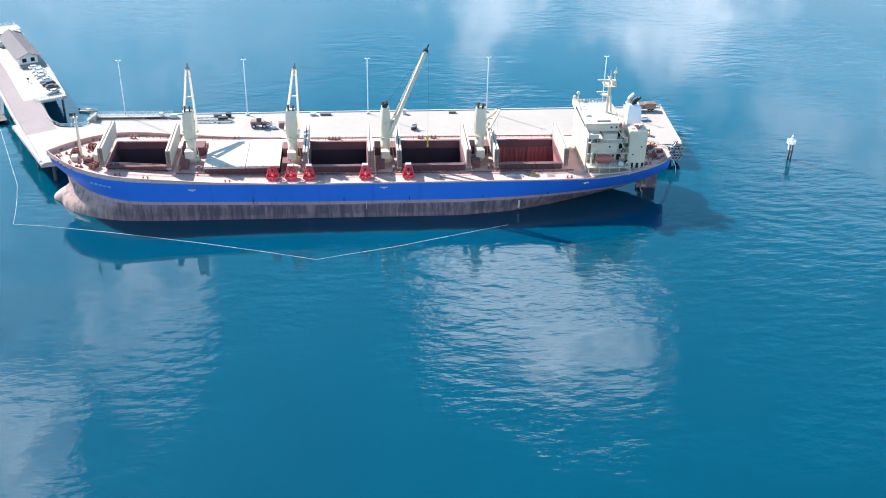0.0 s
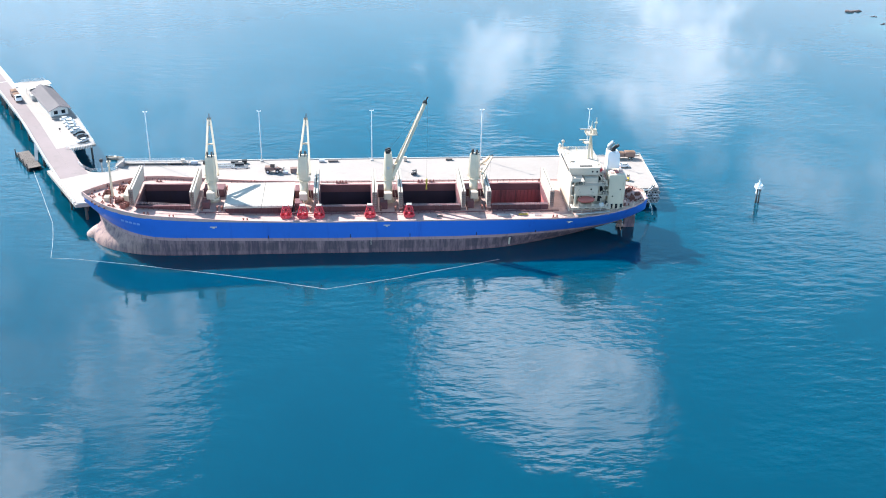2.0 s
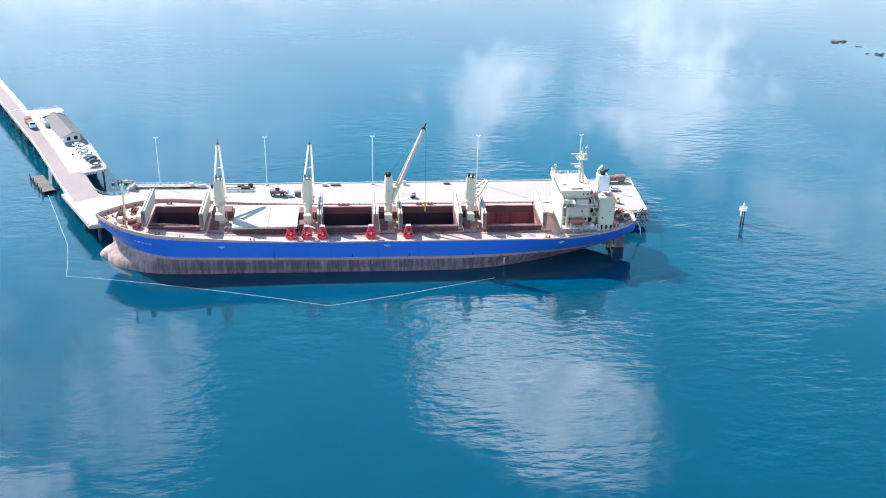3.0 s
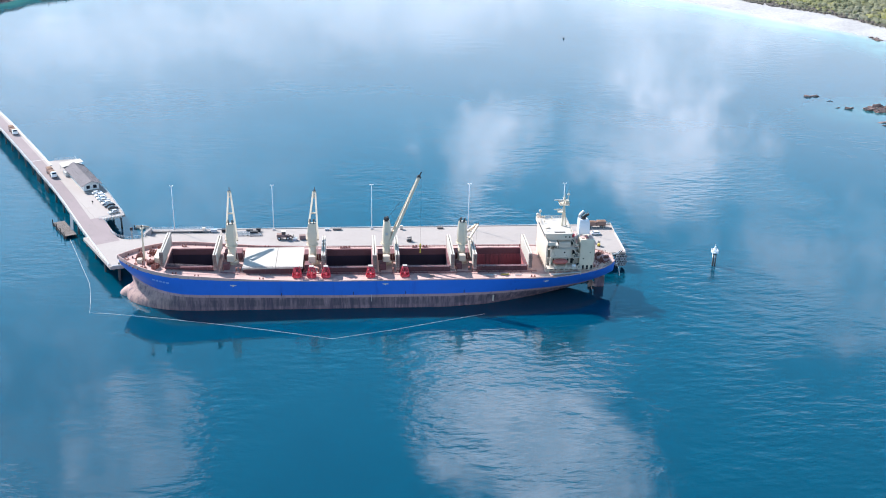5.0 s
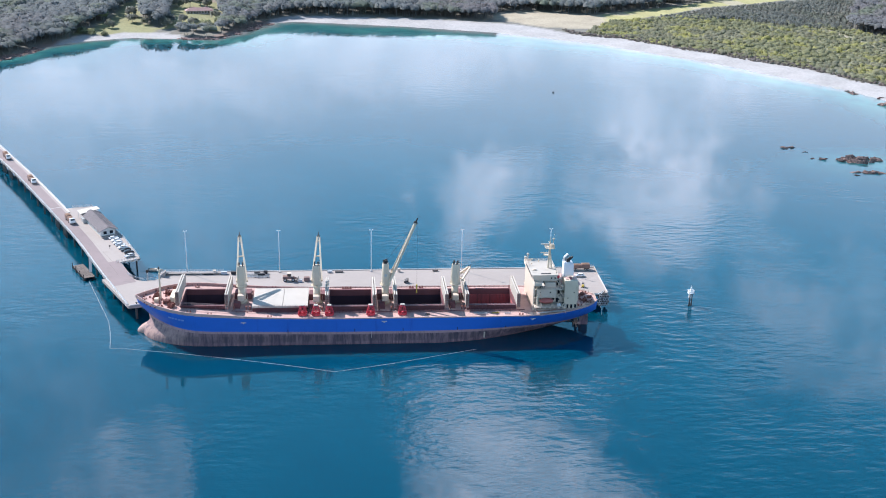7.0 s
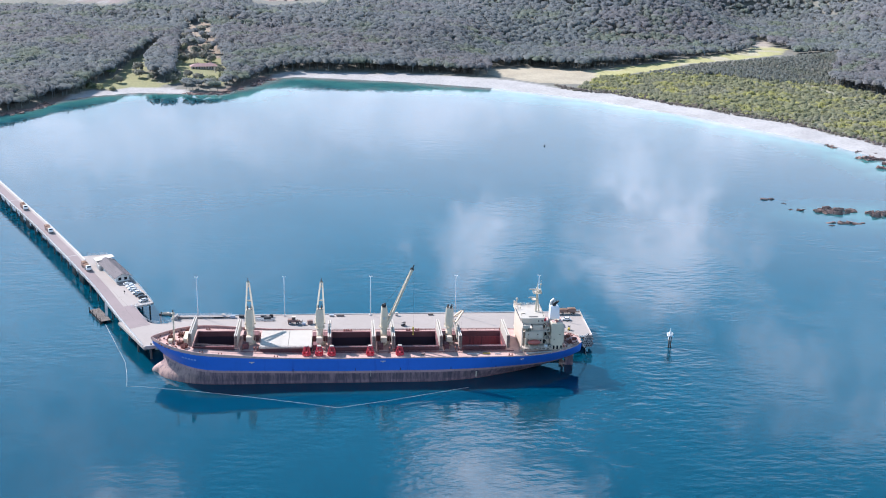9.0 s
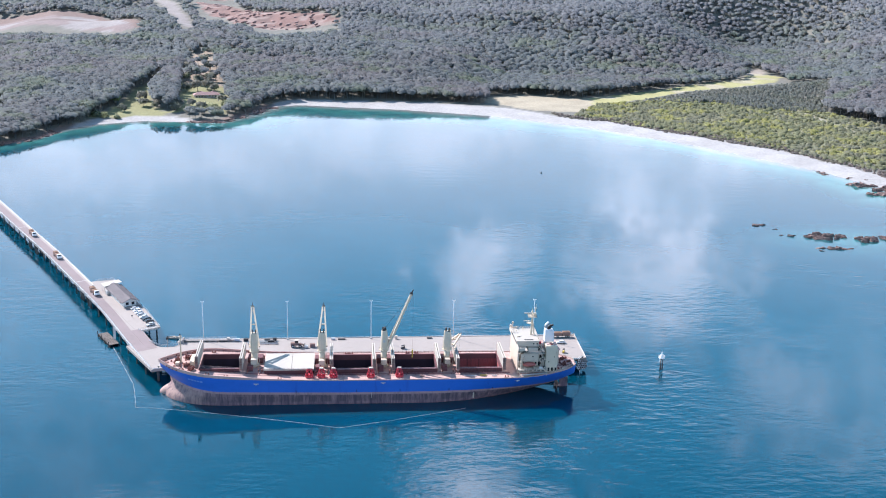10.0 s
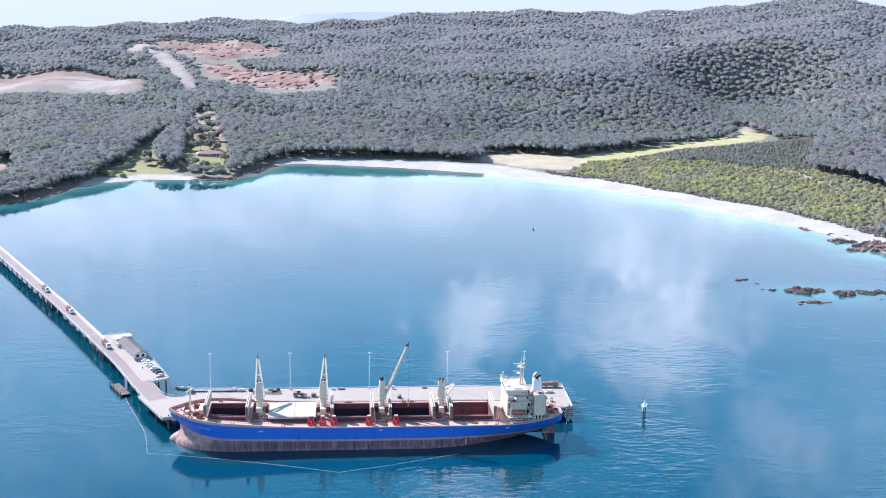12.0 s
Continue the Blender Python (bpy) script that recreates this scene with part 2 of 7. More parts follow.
def leaf_material(name, dark, light, tint, fresh, scale=0.045, haze_tone=None):
    m = bpy.data.materials.new(name)
    m.use_nodes = True
    t = m.node_tree
    t.nodes.clear()
    n = Nodes(t)
    geo = n.add("ShaderNodeNewGeometry")
    co = geo.outputs["Position"]
    tree = n.noise(co, scale, 4.0, 0.65).outputs["Fac"]
    patch = n.noise(co, scale * 0.14, 3.0, 0.6).outputs["Fac"]
    k = n.math("ADD", n.math("MULTIPLY", geo.outputs["Random Per Island"], 0.22), n.span(tree, 0.3, 0.7, 0.0, 0.78))
    col = n.mix(k, dark, light)
    col = n.mix(n.span(patch, 0.42, 0.66, 0.0, 0.75), col, tint)
    stand = n.noise(n.vec("ADD", co, (410, 90, 0)), scale * 0.4, 4.0, 0.7).outputs["Fac"]
    col = n.mix(n.span(stand, 0.48, 0.64, 0.0, 0.8), col, fresh)
    # aerial haze put into the leaf colour, growing with height
    if haze_tone:
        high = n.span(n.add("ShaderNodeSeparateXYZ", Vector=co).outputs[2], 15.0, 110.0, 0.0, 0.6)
        col = n.mix(high, col, haze_tone)
    bs = n.add("ShaderNodeBsdfPrincipled", Base_Color=col, Roughness=0.75)
    bs.inputs["Specular IOR Level"].default_value = 0.15
    thin = n.add("ShaderNodeBsdfTranslucent", Color=col)
    both = n.add("ShaderNodeMixShader", i0=0.42)
    t.links.new(bs.outputs[0], both.inputs[1])
    t.links.new(thin.outputs[0], both.inputs[2])
    t.links.new(both.outputs[0], n.add("ShaderNodeOutputMaterial").inputs[0])
    return m


# gums lightened and blued to stand in for haze, most on high ground
M_GUM = leaf_material("gum tree foliage, haze in its colour", (0.178, 0.204, 0.222), (0.234, 0.258, 0.252), (0.244, 0.230, 0.242), (0.214, 0.256, 0.186), 0.045, (0.310, 0.320, 0.350))
M_SCRUB = leaf_material("coastal scrub foliage", (0.225, 0.24, 0.155), (0.325, 0.335, 0.195), (0.28, 0.28, 0.22), (0.43, 0.425, 0.145), 0.07)
M_SHEOAK = leaf_material("she-oak foliage", (0.175, 0.195, 0.185), (0.245, 0.262, 0.235), (0.192, 0.20, 0.165), (0.20, 0.225, 0.175))
M_HEATH = leaf_material("grey dune heath", (0.165, 0.150, 0.138), (0.240, 0.213, 0.195), (0.210, 0.176, 0.165), (0.195, 0.195, 0.143), 0.08)
# the headland's pale blue is distance haze put into its base colour
M_FAR = material("far wooded headland, haze in its colour", (0.36, 0.41, 0.45), 0.9, vary=0.12, scale=0.01, bump=0.0)
M_LAWNTREE = leaf_material("garden tree foliage", (0.188, 0.203, 0.188), (0.270, 0.277, 0.217), (0.232, 0.225, 0.195), (0.277, 0.307, 0.150))


# ---- helpers for meshes: all parts are built in their thing's own axes ----
def mesh_of(bm, name, mat):
    bmesh.ops.recalc_face_normals(bm, faces=bm.faces)
    me = bpy.data.meshes.new(name)
    bm.to_mesh(me)
    bm.free()
    me.materials.append(mat)
    return me


def part(name, bm, mat, parent, label="", smooth=False):
    """Links a bmesh as one mesh under a thing or a part."""
    me = mesh_of(bm, name, mat)
    if smooth:
        me.shade_smooth()
    ob = new(name, me)
    ob.parent = parent
    if label:
        ob["label"] = label
    return ob


def share(name, me, parent, m):
    """One more piece on a mesh that others use."""
    ob = new(name, me)
    ob.parent = parent
    ob.matrix_basis = m
    return ob


def thing(name, at, label, category, turn=0, group="", kind=""):
    ob = new(name)
    ob.matrix_basis = pose(*at, 0, 0, turn)
    return tagged(ob, label, category, group, kind)


def box(bm, x0, x1, y0, y1, z0, z1, bevel=0.0, m=None):
    vs = [bm.verts.new((x, y, z)) for x in (x0, x1) for y in (y0, y1) for z in (z0, z1)]
    fs = [bm.faces.new([vs[i] for i in q]) for q in ((0, 1, 3, 2), (4, 6, 7, 5), (0, 4, 5, 1), (2, 3, 7, 6), (0, 2, 6, 4), (1, 5, 7, 3))]
    if bevel:
        es = list({e for f in fs for e in f.edges})
        got = bmesh.ops.bevel(bm, geom=es, offset=bevel, segments=1, affect="EDGES")
        vs = list({v for f in got["faces"] for v in f.verts} | {v for v in vs if v.is_valid})
    if m is not None:
        bmesh.ops.transform(bm, matrix=m, verts=[v for v in vs if v.is_valid])
    return bm


def tube(bm, a, b, r0, r1=None, seg=8):
    """A round bar from a to b, tapering from r0 to r1."""
    a, b = Vector(a), Vector(b)
    r1 = r0 if r1 is None else r1
    turn = (b - a).to_track_quat("Z", "Y").to_matrix()
    rings = []
    for c, r in ((a, r0), (b, r1)):
        rings.append([bm.verts.new(c + turn @ Vector((r * math.cos(k * math.tau / seg), r * math.sin(k * math.tau / seg), 0))) for k in range(seg)])
    for k in range(seg):
        bm.faces.new((rings[0][k], rings[0][(k + 1) % seg], rings[1][(k + 1) % seg], rings[1][k]))
    bm.faces.new(rings[0][::-1])
    bm.faces.new(rings[1])
    return bm


def bar(bm, a, b, w_, h_):
    """A square bar from a to b, w_ wide and h_ high."""
    a, b = Vector(a), Vector(b)
    d = (b - a).normalized()
    side = d.cross(Vector((0, 0, 1)))
    side = Vector((1, 0, 0)) if side.length < 0.01 else side.normalized()
    over = side.cross(d)
    ends = [[bm.verts.new(c + side * sx * w_ / 2 + over * sz * h_ / 2) for sx, sz in ((-1, -1), (1, -1), (1, 1), (-1, 1))] for c in (a, b)]
    for k in range(4):
        bm.faces.new((ends[0][k], ends[0][(k + 1) % 4], ends[1][(k + 1) % 4], ends[1][k]))
    bm.faces.new(ends[0][::-1])
    bm.faces.new(ends[1])
    return bm


def prism(bm, outline, z0, z1):
    """An upright slab over an outline of (x, y)."""
    lo = [bm.verts.new((x, y, z0)) for x, y in outline]
    hi = [bm.verts.new((x, y, z1)) for x, y in outline]
    n = len(outline)
    for k in range(n):
        bm.faces.new((lo[k], lo[(k + 1) % n], hi[(k + 1) % n], hi[k]))
    bm.faces.new(hi)
    bm.faces.new(lo[::-1])
    return bm


def B():
    return bmesh.new()


def rail(parent, points, h=1.05, name="railing", mat=None, gap=2.2, r=0.045):
    """A ship's railing along a line: posts and three bars in one part."""
    bm = B()
    for a, b in zip(points, points[1:]):
        a, b = Vector(a), Vector(b)
        n = max(1, round((b - a).length / gap))
        for k in range(n + 1):
            p = a.lerp(b, k / n)
            bar(bm, p, p + Vector((0, 0, h)), r * 2, r * 2)
        for z in (h, h * 0.66, h * 0.33):
            bar(bm, a + Vector((0, 0, z)), b + Vector((0, 0, z)), r * 1.6, r * 1.6)
    return part(name, bm, mat or M_WHITE, parent)


def mesh_np(name, verts, tris, mat, smooth=False):
    me = bpy.data.meshes.new(name)
    me.vertices.add(len(verts))
    me.vertices.foreach_set("co", np.ascontiguousarray(verts, np.float32).ravel())
    k = tris.shape[1]
    me.loops.add(tris.size)
    me.loops.foreach_set("vertex_index", np.ascontiguousarray(tris, np.int32).ravel())
    me.polygons.add(len(tris))
    me.polygons.foreach_set("loop_start", np.arange(0, tris.size, k, dtype=np.int32))
    me.update(calc_edges=True)
    me.validate()
    me.materials.append(mat)
    if smooth:
        me.shade_smooth()
    return me


# ---- bay, shore and hills ----
COAST = [(-1900, 300), (-1100, 420), (-600, 500), (-420, 545), (-347, 586), (-323, 613), (-300, 677), (-277, 706),
         (-234, 733), (-181, 728), (-147, 729), (-121, 789), (-98, 845), (-71, 856), (46, 829), (150, 789),
         (246, 720), (341, 606), (412, 490), (436, 430), (442, 385), (475, 368), (580, 330), (900, 240), (1900, 60)]


def inland(x, y):
    """Distance from the shoreline in metres, positive on land."""
    best = np.full(np.shape(x), 1e9)
    land = np.zeros(np.shape(x), bool)
    for (x0, y0), (x1, y1) in zip(COAST, COAST[1:]):
        dx, dy = x1 - x0, y1 - y0
        k = np.clip(((x - x0) * dx + (y - y0) * dy) / (dx * dx + dy * dy), 0, 1)
        best = np.minimum(best, np.hypot(x - x0 - k * dx, y - y0 - k * dy))
        land |= (x >= min(x0, x1)) & (x < max(x0, x1)) & (y > y0 + (x - x0) * dy / dx)
    return np.where(land, best, -best)


def ease(a, b, v):
    k = np.clip((v - a) / (b - a), 0, 1)
    return k * k * (3 - 2 * k)


def waves(x, y):
    return (np.sin(x * 0.011 + 1.7 * np.sin(y * 0.006)) * np.cos(y * 0.009 + 1.1 * np.sin(x * 0.0075 + 2))
            + 0.5 * np.sin(x * 0.027 + y * 0.019) * np.cos(y * 0.023 - x * 0.012 + 1))


VALLEY = [(180, 900), (290, 890), (390, 965), (465, 1035), (560, 1095), (630, 1150), (680, 1290), (720, 1450)]


def near_line(line, x, y):
    d = np.full(np.shape(x), 1e9)
    for (x0, y0), (x1, y1) in zip(line, line[1:]):
        dx, dy = x1 - x0, y1 - y0
        k = np.clip(((x - x0) * dx + (y - y0) * dy) / (dx * dx + dy * dy), 0, 1)
        d = np.minimum(d, np.hypot(x - x0 - k * dx, y - y0 - k * dy))
    return d


def height(x, y):
    """Ground height: beach, creek flat behind it, then wooded hills."""
    s = inland(x, y)
    low = np.where(s < 0, np.maximum(s * 0.08, -9), 2.4 * ease(0, 34, s))
    flat = ease(90, 260, x) * ease(1500, 1050, y)
    start = 22 + 330 * flat
    az = np.degrees(np.arctan2(x + 21, y + 461))
    top = np.interp(az, [-30, -16.7, -14.1, -11.5, -7.85, -3.6, 0, 2.9, 5.2, 8.2, 11.7, 14.3, 17.5, 19.7, 22, 23.7, 25.6, 27.1, 29, 36],
                    [58, 61, 91, 94, 124, 122, 161, 161, 181, 196, 194, 191, 184, 213, 248, 252, 247, 215, 207, 200])
    r = np.maximum(s - start, 0)
    hill = top * (1 - np.exp(-r / 1500))
    hill = hill * (0.08 + 0.92 * ease(30, 230, near_line(VALLEY, x, y)))
    return low + hill + (12 + 5 * ease(800, 2000, r)) * waves(x * 0.8, y * 0.8) * ease(20, 600, r) * ease(10, 300, near_line(VALLEY, x, y))


def inside(poly, x, y):
    got = np.zeros(np.shape(x), bool)
    for (x0, y0), (x1, y1) in zip(poly, poly[1:] + poly[:1]):
        if y0 != y1:
            got ^= ((y0 > y) != (y1 > y)) & (x < (x1 - x0) * (y - y0) / (y1 - y0) + x0)
    return got


LAWN = [(-290, 737), (-214, 752), (-205, 800), (-215, 887), (-227, 996), (-237, 1163), (-215, 1186), (-198, 1114), (-172, 970), (-148, 808), (-150, 770),
        (-190, 780), (-209, 769), (-232, 799), (-251, 894), (-246, 973), (-266, 1032), (-269, 1129), (-262, 1010), (-266, 900), (-272, 800)]
YARD = [(-700, 1700), (-609, 1690), (-471, 1660), (-337, 1400), (-385, 1376), (-518, 1490), (-563, 1510), (-640, 1526), (-760, 1570)]
SOIL_A = [(-320, 1855), (-260, 1842), (-216, 1745), (-107, 1552), (-65, 1545), (-12, 1441), (-103, 1440), (-150, 1424), (-187, 1518), (-206, 1511), (-282, 1729)]
SOIL_B = [(-500, 2380), (-462, 2410), (-223, 2313), (-142, 1912), (-233, 1942), (-243, 1908), (-289, 1891), (-343, 1941), (-430, 2200)]
SOIL_C = [(-535, 2227), (-534, 2410), (-454, 2184), (-471, 1986)]
FLAT = [(163, 927), (219, 952), (282, 920), (395, 997), (472, 1061), (573, 1127), (618, 1195), (646, 1153),
        (615, 1098), (547, 1052), (455, 1005), (377, 929), (301, 870), (259, 808), (205, 821), (157, 882)]
SANDY = [(596, 1170), (606, 1215), (628, 1250), (650, 1240), (634, 1190)]
SHEOAK = [(352, 890), (451, 888), (505, 830), (560, 815), (680, 1040), (650, 1085), (615, 1090), (547, 1044), (455, 998), (380, 924)]
SCRUB = [(248, 786), (294, 871), (362, 900), (420, 925), (540, 880), (560, 840), (590, 760), (600, 700), (590, 630), (540, 540), (500, 505), (471, 525), (440, 575), (348, 663)]
ROAD_LINE = [(-440, 2080), (-416, 1983), (-358, 1792), (-268, 1404)]
CLEARING = [(-445, 800), (-392, 792), (-374, 738), (-372, 682), (-430, 676), (-470, 740)]
HILLTOP = [(634, 1684), (688, 1690), (674, 1758), (640, 1762)]
POINT = [(468, 436), (482, 492), (520, 522), (590, 500), (640, 400), (560, 345), (490, 372)]
TRACK = [(538, 864), (540, 780), (541, 689)]


def bare(x, y):
    """Where no forest grows."""
    got = near_line(ROAD_LINE, x, y) < 15
    for poly in (LAWN, YARD, SOIL_A, SOIL_B, SOIL_C, FLAT, SANDY, SCRUB, SHEOAK, POINT, CLEARING, HILLTOP):
        got |= inside(poly, x, y)
    for poly, reach in ((YARD, (45, 80)), (SOIL_A, (45, 90, 135)), (SOIL_B, (50, 100)), (SOIL_C, (50, 100)), (FLAT, (15, 30)), (LAWN, (12, 24))):
        for k in reach:
            got |= inside(poly, x, y + k)
    got |= near_line(ROAD_LINE, x, y + 60) < 11
    got |= near_line(TRACK, x, y) < 4
    return got


def ground_height(x, y):
    h = height(x, y)
    heap = (inside(SOIL_A, x, y) | inside(SOIL_B, x, y))
    rows_ = np.maximum(0, np.sin(x * 0.24 + 0.6 * np.sin(y * 0.13))) * np.maximum(0, np.sin(y * 0.085 + np.sin(x * 0.07)))
    return h + np.where(heap, 2.0 * rows_, 0)


def ground_material():
    m = bpy.data.materials.new("shore and forest ground")
    m.use_nodes = True
    t = m.node_tree
    t.nodes.clear()
    n = Nodes(t)
    base = n.add("ShaderNodeAttribute", p_attribute_name="soil").outputs["Color"]
    co = n.add("ShaderNodeTexCoord").outputs["Object"]
    fine = n.noise(co, 0.35, 6.0, 0.65).outputs["Fac"]
    broad = n.noise(co, 0.03, 4.0, 0.6).outputs["Fac"]
    k = n.math("ADD", n.span(fine, 0.25, 0.75, 0.84, 1.14), n.span(broad, 0.3, 0.7, -0.1, 0.1))
    col = n.mix(1.0, base, n.add("ShaderNodeCombineColor", i0=k, i1=k, i2=k).outputs[0], "MULTIPLY")
    bs = n.add("ShaderNodeBsdfPrincipled", Base_Color=col, Roughness=0.92)
    bp = n.add("ShaderNodeBump", Strength=0.5, Distance=0.6, Height=fine)
    t.links.new(bp.outputs[0], bs.inputs["Normal"])
    t.links.new(bs.outputs[0], n.add("ShaderNodeOutputMaterial").inputs[0])
    return m


def build_ground():
    """The land as one sheet, finer near the shore."""
    xs = np.concatenate([np.arange(-1900, -700, 40), np.arange(-700, 760, 7.0), np.arange(760, 1901, 40)])
    ys = np.concatenate([np.arange(60, 360, 14), np.arange(360, 1150, 7.0), np.arange(1150, 2000, 10), np.arange(2000, 3441, 40)])
    gx, gy = np.meshgrid(xs, ys)
    gz = ground_height(gx, gy) - 150 * ease(2950, 3440, gy)
    v = np.stack([gx.ravel(), gy.ravel(), gz.ravel()], 1)
    nx, ny = len(xs), len(ys)
    i = (np.arange(ny - 1)[:, None] * nx + np.arange(nx - 1)[None]).ravel()
    quads = np.stack([i, i + 1, i + nx + 1, i + nx], 1)
    quads = quads[gz.ravel()[quads].max(1) > -6.5]
    me = mesh_np("ground", v, quads, ground_material(), True)
    x, y, z = v.T
    s = inland(x, y) + 5 * waves(x * 4, y * 4)
    col = np.tile(np.array([0.17, 0.165, 0.14]), (len(v), 1))

    def put(mask, c, amount=1.0):
        k = np.clip(np.asarray(mask, float) * amount, 0, 1)[:, None]
        col[:] = col * (1 - k) + np.array(c) * k
    wide = np.interp(x, [-340, -300, -280, -190, -175, -115, -95, 60, 150, 240, 420, 460], [4, 8, 22, 20, 4, 6, 22, 42, 64, 35, 44, 36])
    put(inside(SCRUB, x, y), (0.22, 0.22, 0.13))
    put(inside(FLAT, x, y), (0.36, 0.34, 0.15))
    put(inside(FLAT, x, y) & (waves(x * 3, y * 3) > 0.3), (0.40, 0.36, 0.24))
    put(inside(FLAT, x, y) & (x < 290), (0.38, 0.33, 0.24))
    put(inside(LAWN, x, y), (0.25, 0.245, 0.115))
    put(inside(LAWN, x, y) & (y > 940), (0.29, 0.23, 0.175))
    put(inside(SANDY, x, y), (0.32, 0.28, 0.235))
    put(inside(CLEARING, x, y), (0.30, 0.235, 0.19))
    put(inside(HILLTOP, x, y), (0.36, 0.34, 0.33))
    for poly, c in ((YARD, (0.225, 0.175, 0.165)), (SOIL_A, (0.225, 0.132, 0.112)), (SOIL_B, (0.225, 0.14, 0.12)), (SOIL_C, (0.30, 0.25, 0.225))):
        put(inside(poly, x, y), c)
    put(inside(SOIL_A, x, y) & (y < 1470), (0.26, 0.20, 0.17))
    put(inside(YARD, x, y) & (waves(x * 2, y * 3) > 0.0), (0.27, 0.245, 0.235))
    put(inside(YARD, x, y) & (np.hypot((x + 520) / 60, (y - 1560) / 26) < 1), (0.17, 0.125, 0.11))
    put(inside(YARD, x, y) & ~inside(YARD, x, y + 45), (0.20, 0.14, 0.12))
    dug = inside(SOIL_A, x, y) | inside(SOIL_B, x, y)
    put(dug & (waves(x * 7, y * 5) > 0.2), (0.17, 0.105, 0.09))
    put(dug & (waves(x * 5 + 300, y * 8) > 0.55), (0.29, 0.21, 0.185))
    put(near_line(ROAD_LINE, x, y) < 12, (0.26, 0.235, 0.225))
    put(near_line(TRACK, x, y) < 4, (0.36, 0.32, 0.25))
    put((s < wide) & (s > -30), (0.385, 0.372, 0.362))
    rocky = ((x < -300) | ((x > -178) & (x < -104))) & (s < 14) | ((x > 432) & (s < 22) & (y < 420))
    put(rocky, (0.20, 0.145, 0.12))
    put(s < -3, (0.40, 0.39, 0.33))
    at = me.attributes.new("soil", "FLOAT_COLOR", "POINT")
    at.data.foreach_set("color", np.concatenate([col, np.ones((len(col), 1))], 1).astype(np.float32).ravel())
    return tagged(new("ground", me), "wooded hills behind a pale sandy beach", "land", kind="structure")


ground = build_ground()


def water_material():
    m = bpy.data.materials.new("bay water")
    m.use_nodes = True
    t = m.node_tree
    t.nodes.clear()
    n = Nodes(t)
    shallow = n.add("ShaderNodeAttribute", p_attribute_name="shallow").outputs["Fac"]
    co = n.add("ShaderNodeTexCoord").outputs["Object"]
    drift = n.noise(co, 0.006, 4.0, 0.6).outputs["Fac"]
    weed = n.noise(co, 0.03, 4.0, 0.6).outputs["Fac"]
    deep = n.mix(n.span(drift, 0.3, 0.7), (0.0004, 0.038, 0.068), (0.0004, 0.050, 0.086))
    lagoon = n.mix(n.span(weed, 0.45, 0.62, 0.0, 0.7), (0.05, 0.195, 0.19), (0.028, 0.13, 0.145))
    col = n.mix(n.span(shallow, 0.0, 0.55), deep, lagoon)
    col = n.mix(n.span(shallow, 0.55, 1.0), col, (0.22, 0.245, 0.24))
    bs = n.add("ShaderNodeBsdfPrincipled", Base_Color=col, Roughness=0.025, IOR=1.52)
    bs.subsurface_method = "BURLEY"
    bs.inputs["Subsurface Weight"].default_value = 1.0
    bs.inputs["Subsurface Radius"].default_value = (0.5, 1.0, 1.0)
    bs.inputs["Subsurface Scale"].default_value = 1.6
    # wind ripples, patchy: glassy lanes between ruffled water
    long_ = n.vec("MULTIPLY", co, (0.55, 1.15, 1.0))
    breeze = n.span(n.noise(co, 0.012, 3.0, 0.6).outputs["Fac"], 0.43, 0.6, 0.06, 1.0)
    lee = n.span(n.add("ShaderNodeSeparateXYZ", Vector=co).outputs[1], 330.0, 40.0, 0.22, 1.0)
    breeze = n.math("MULTIPLY", breeze, lee)
    chop = n.math("ADD", n.noise(long_, 0.32, 3.0, 0.5).outputs["Fac"], n.math("MULTIPLY", n.noise(long_, 0.12, 1.0).outputs["Fac"], 1.0))
    bp = n.add("ShaderNodeBump", Strength=n.math("MULTIPLY", breeze, 0.55), Distance=0.32, Height=chop)
    t.links.new(bp.outputs[0], bs.inputs["Normal"])
    t.links.new(bs.outputs[0], n.add("ShaderNodeOutputMaterial").inputs[0])
    return m


def build_water():
    """One sheet of sea: fine cells in the bay, wide ones out to the horizon."""
    xs = np.concatenate([[-4600, -3200, -2000, -1300], np.arange(-760, 640, 8.0), [760, 1000, 1400, 2000, 3200, 4600]])
    ys = np.concatenate([[-4600, -3200, -2000, -1300, -800, -400, -200, 0, 120, 200], np.arange(240, 900, 8.0), [960, 1200, 2000, 3200, 4300]])
    gx, gy = np.meshgrid(xs, ys)
    s = -inland(gx, gy).ravel() + 6 * waves(gx * 2.2, gy * 2.2).ravel()
    v = np.stack([gx.ravel(), gy.ravel(), np.zeros(gx.size)], 1)
    nx, ny = len(xs), len(ys)
    i = (np.arange(ny - 1)[:, None] * nx + np.arange(nx - 1)[None]).ravel()
    me = mesh_np("water", v, np.stack([i, i + 1, i + nx + 1, i + nx], 1), water_material())
    x = v[:, 0]
    reach = np.interp(x, [-400, -290, -250, -150, -110, 0, 250, 400, 470], [18, 24, 40, 24, 44, 66, 40, 32, 24])
    near = np.exp(-np.maximum(s, 0) / reach * 1.15)
    reef = np.exp(-((v[:, 0] - 335) / 60) ** 2 - ((v[:, 1] - 262) / 34) ** 2) * 0.32
    at = me.attributes.new("shallow", "FLOAT", "POINT")
    at.data.foreach_set("value", np.maximum(near, reef).astype(np.float32))
    return tagged(new("water", me), "calm turquoise bay water with wind ripples", "water", kind="structure")


water = build_water()


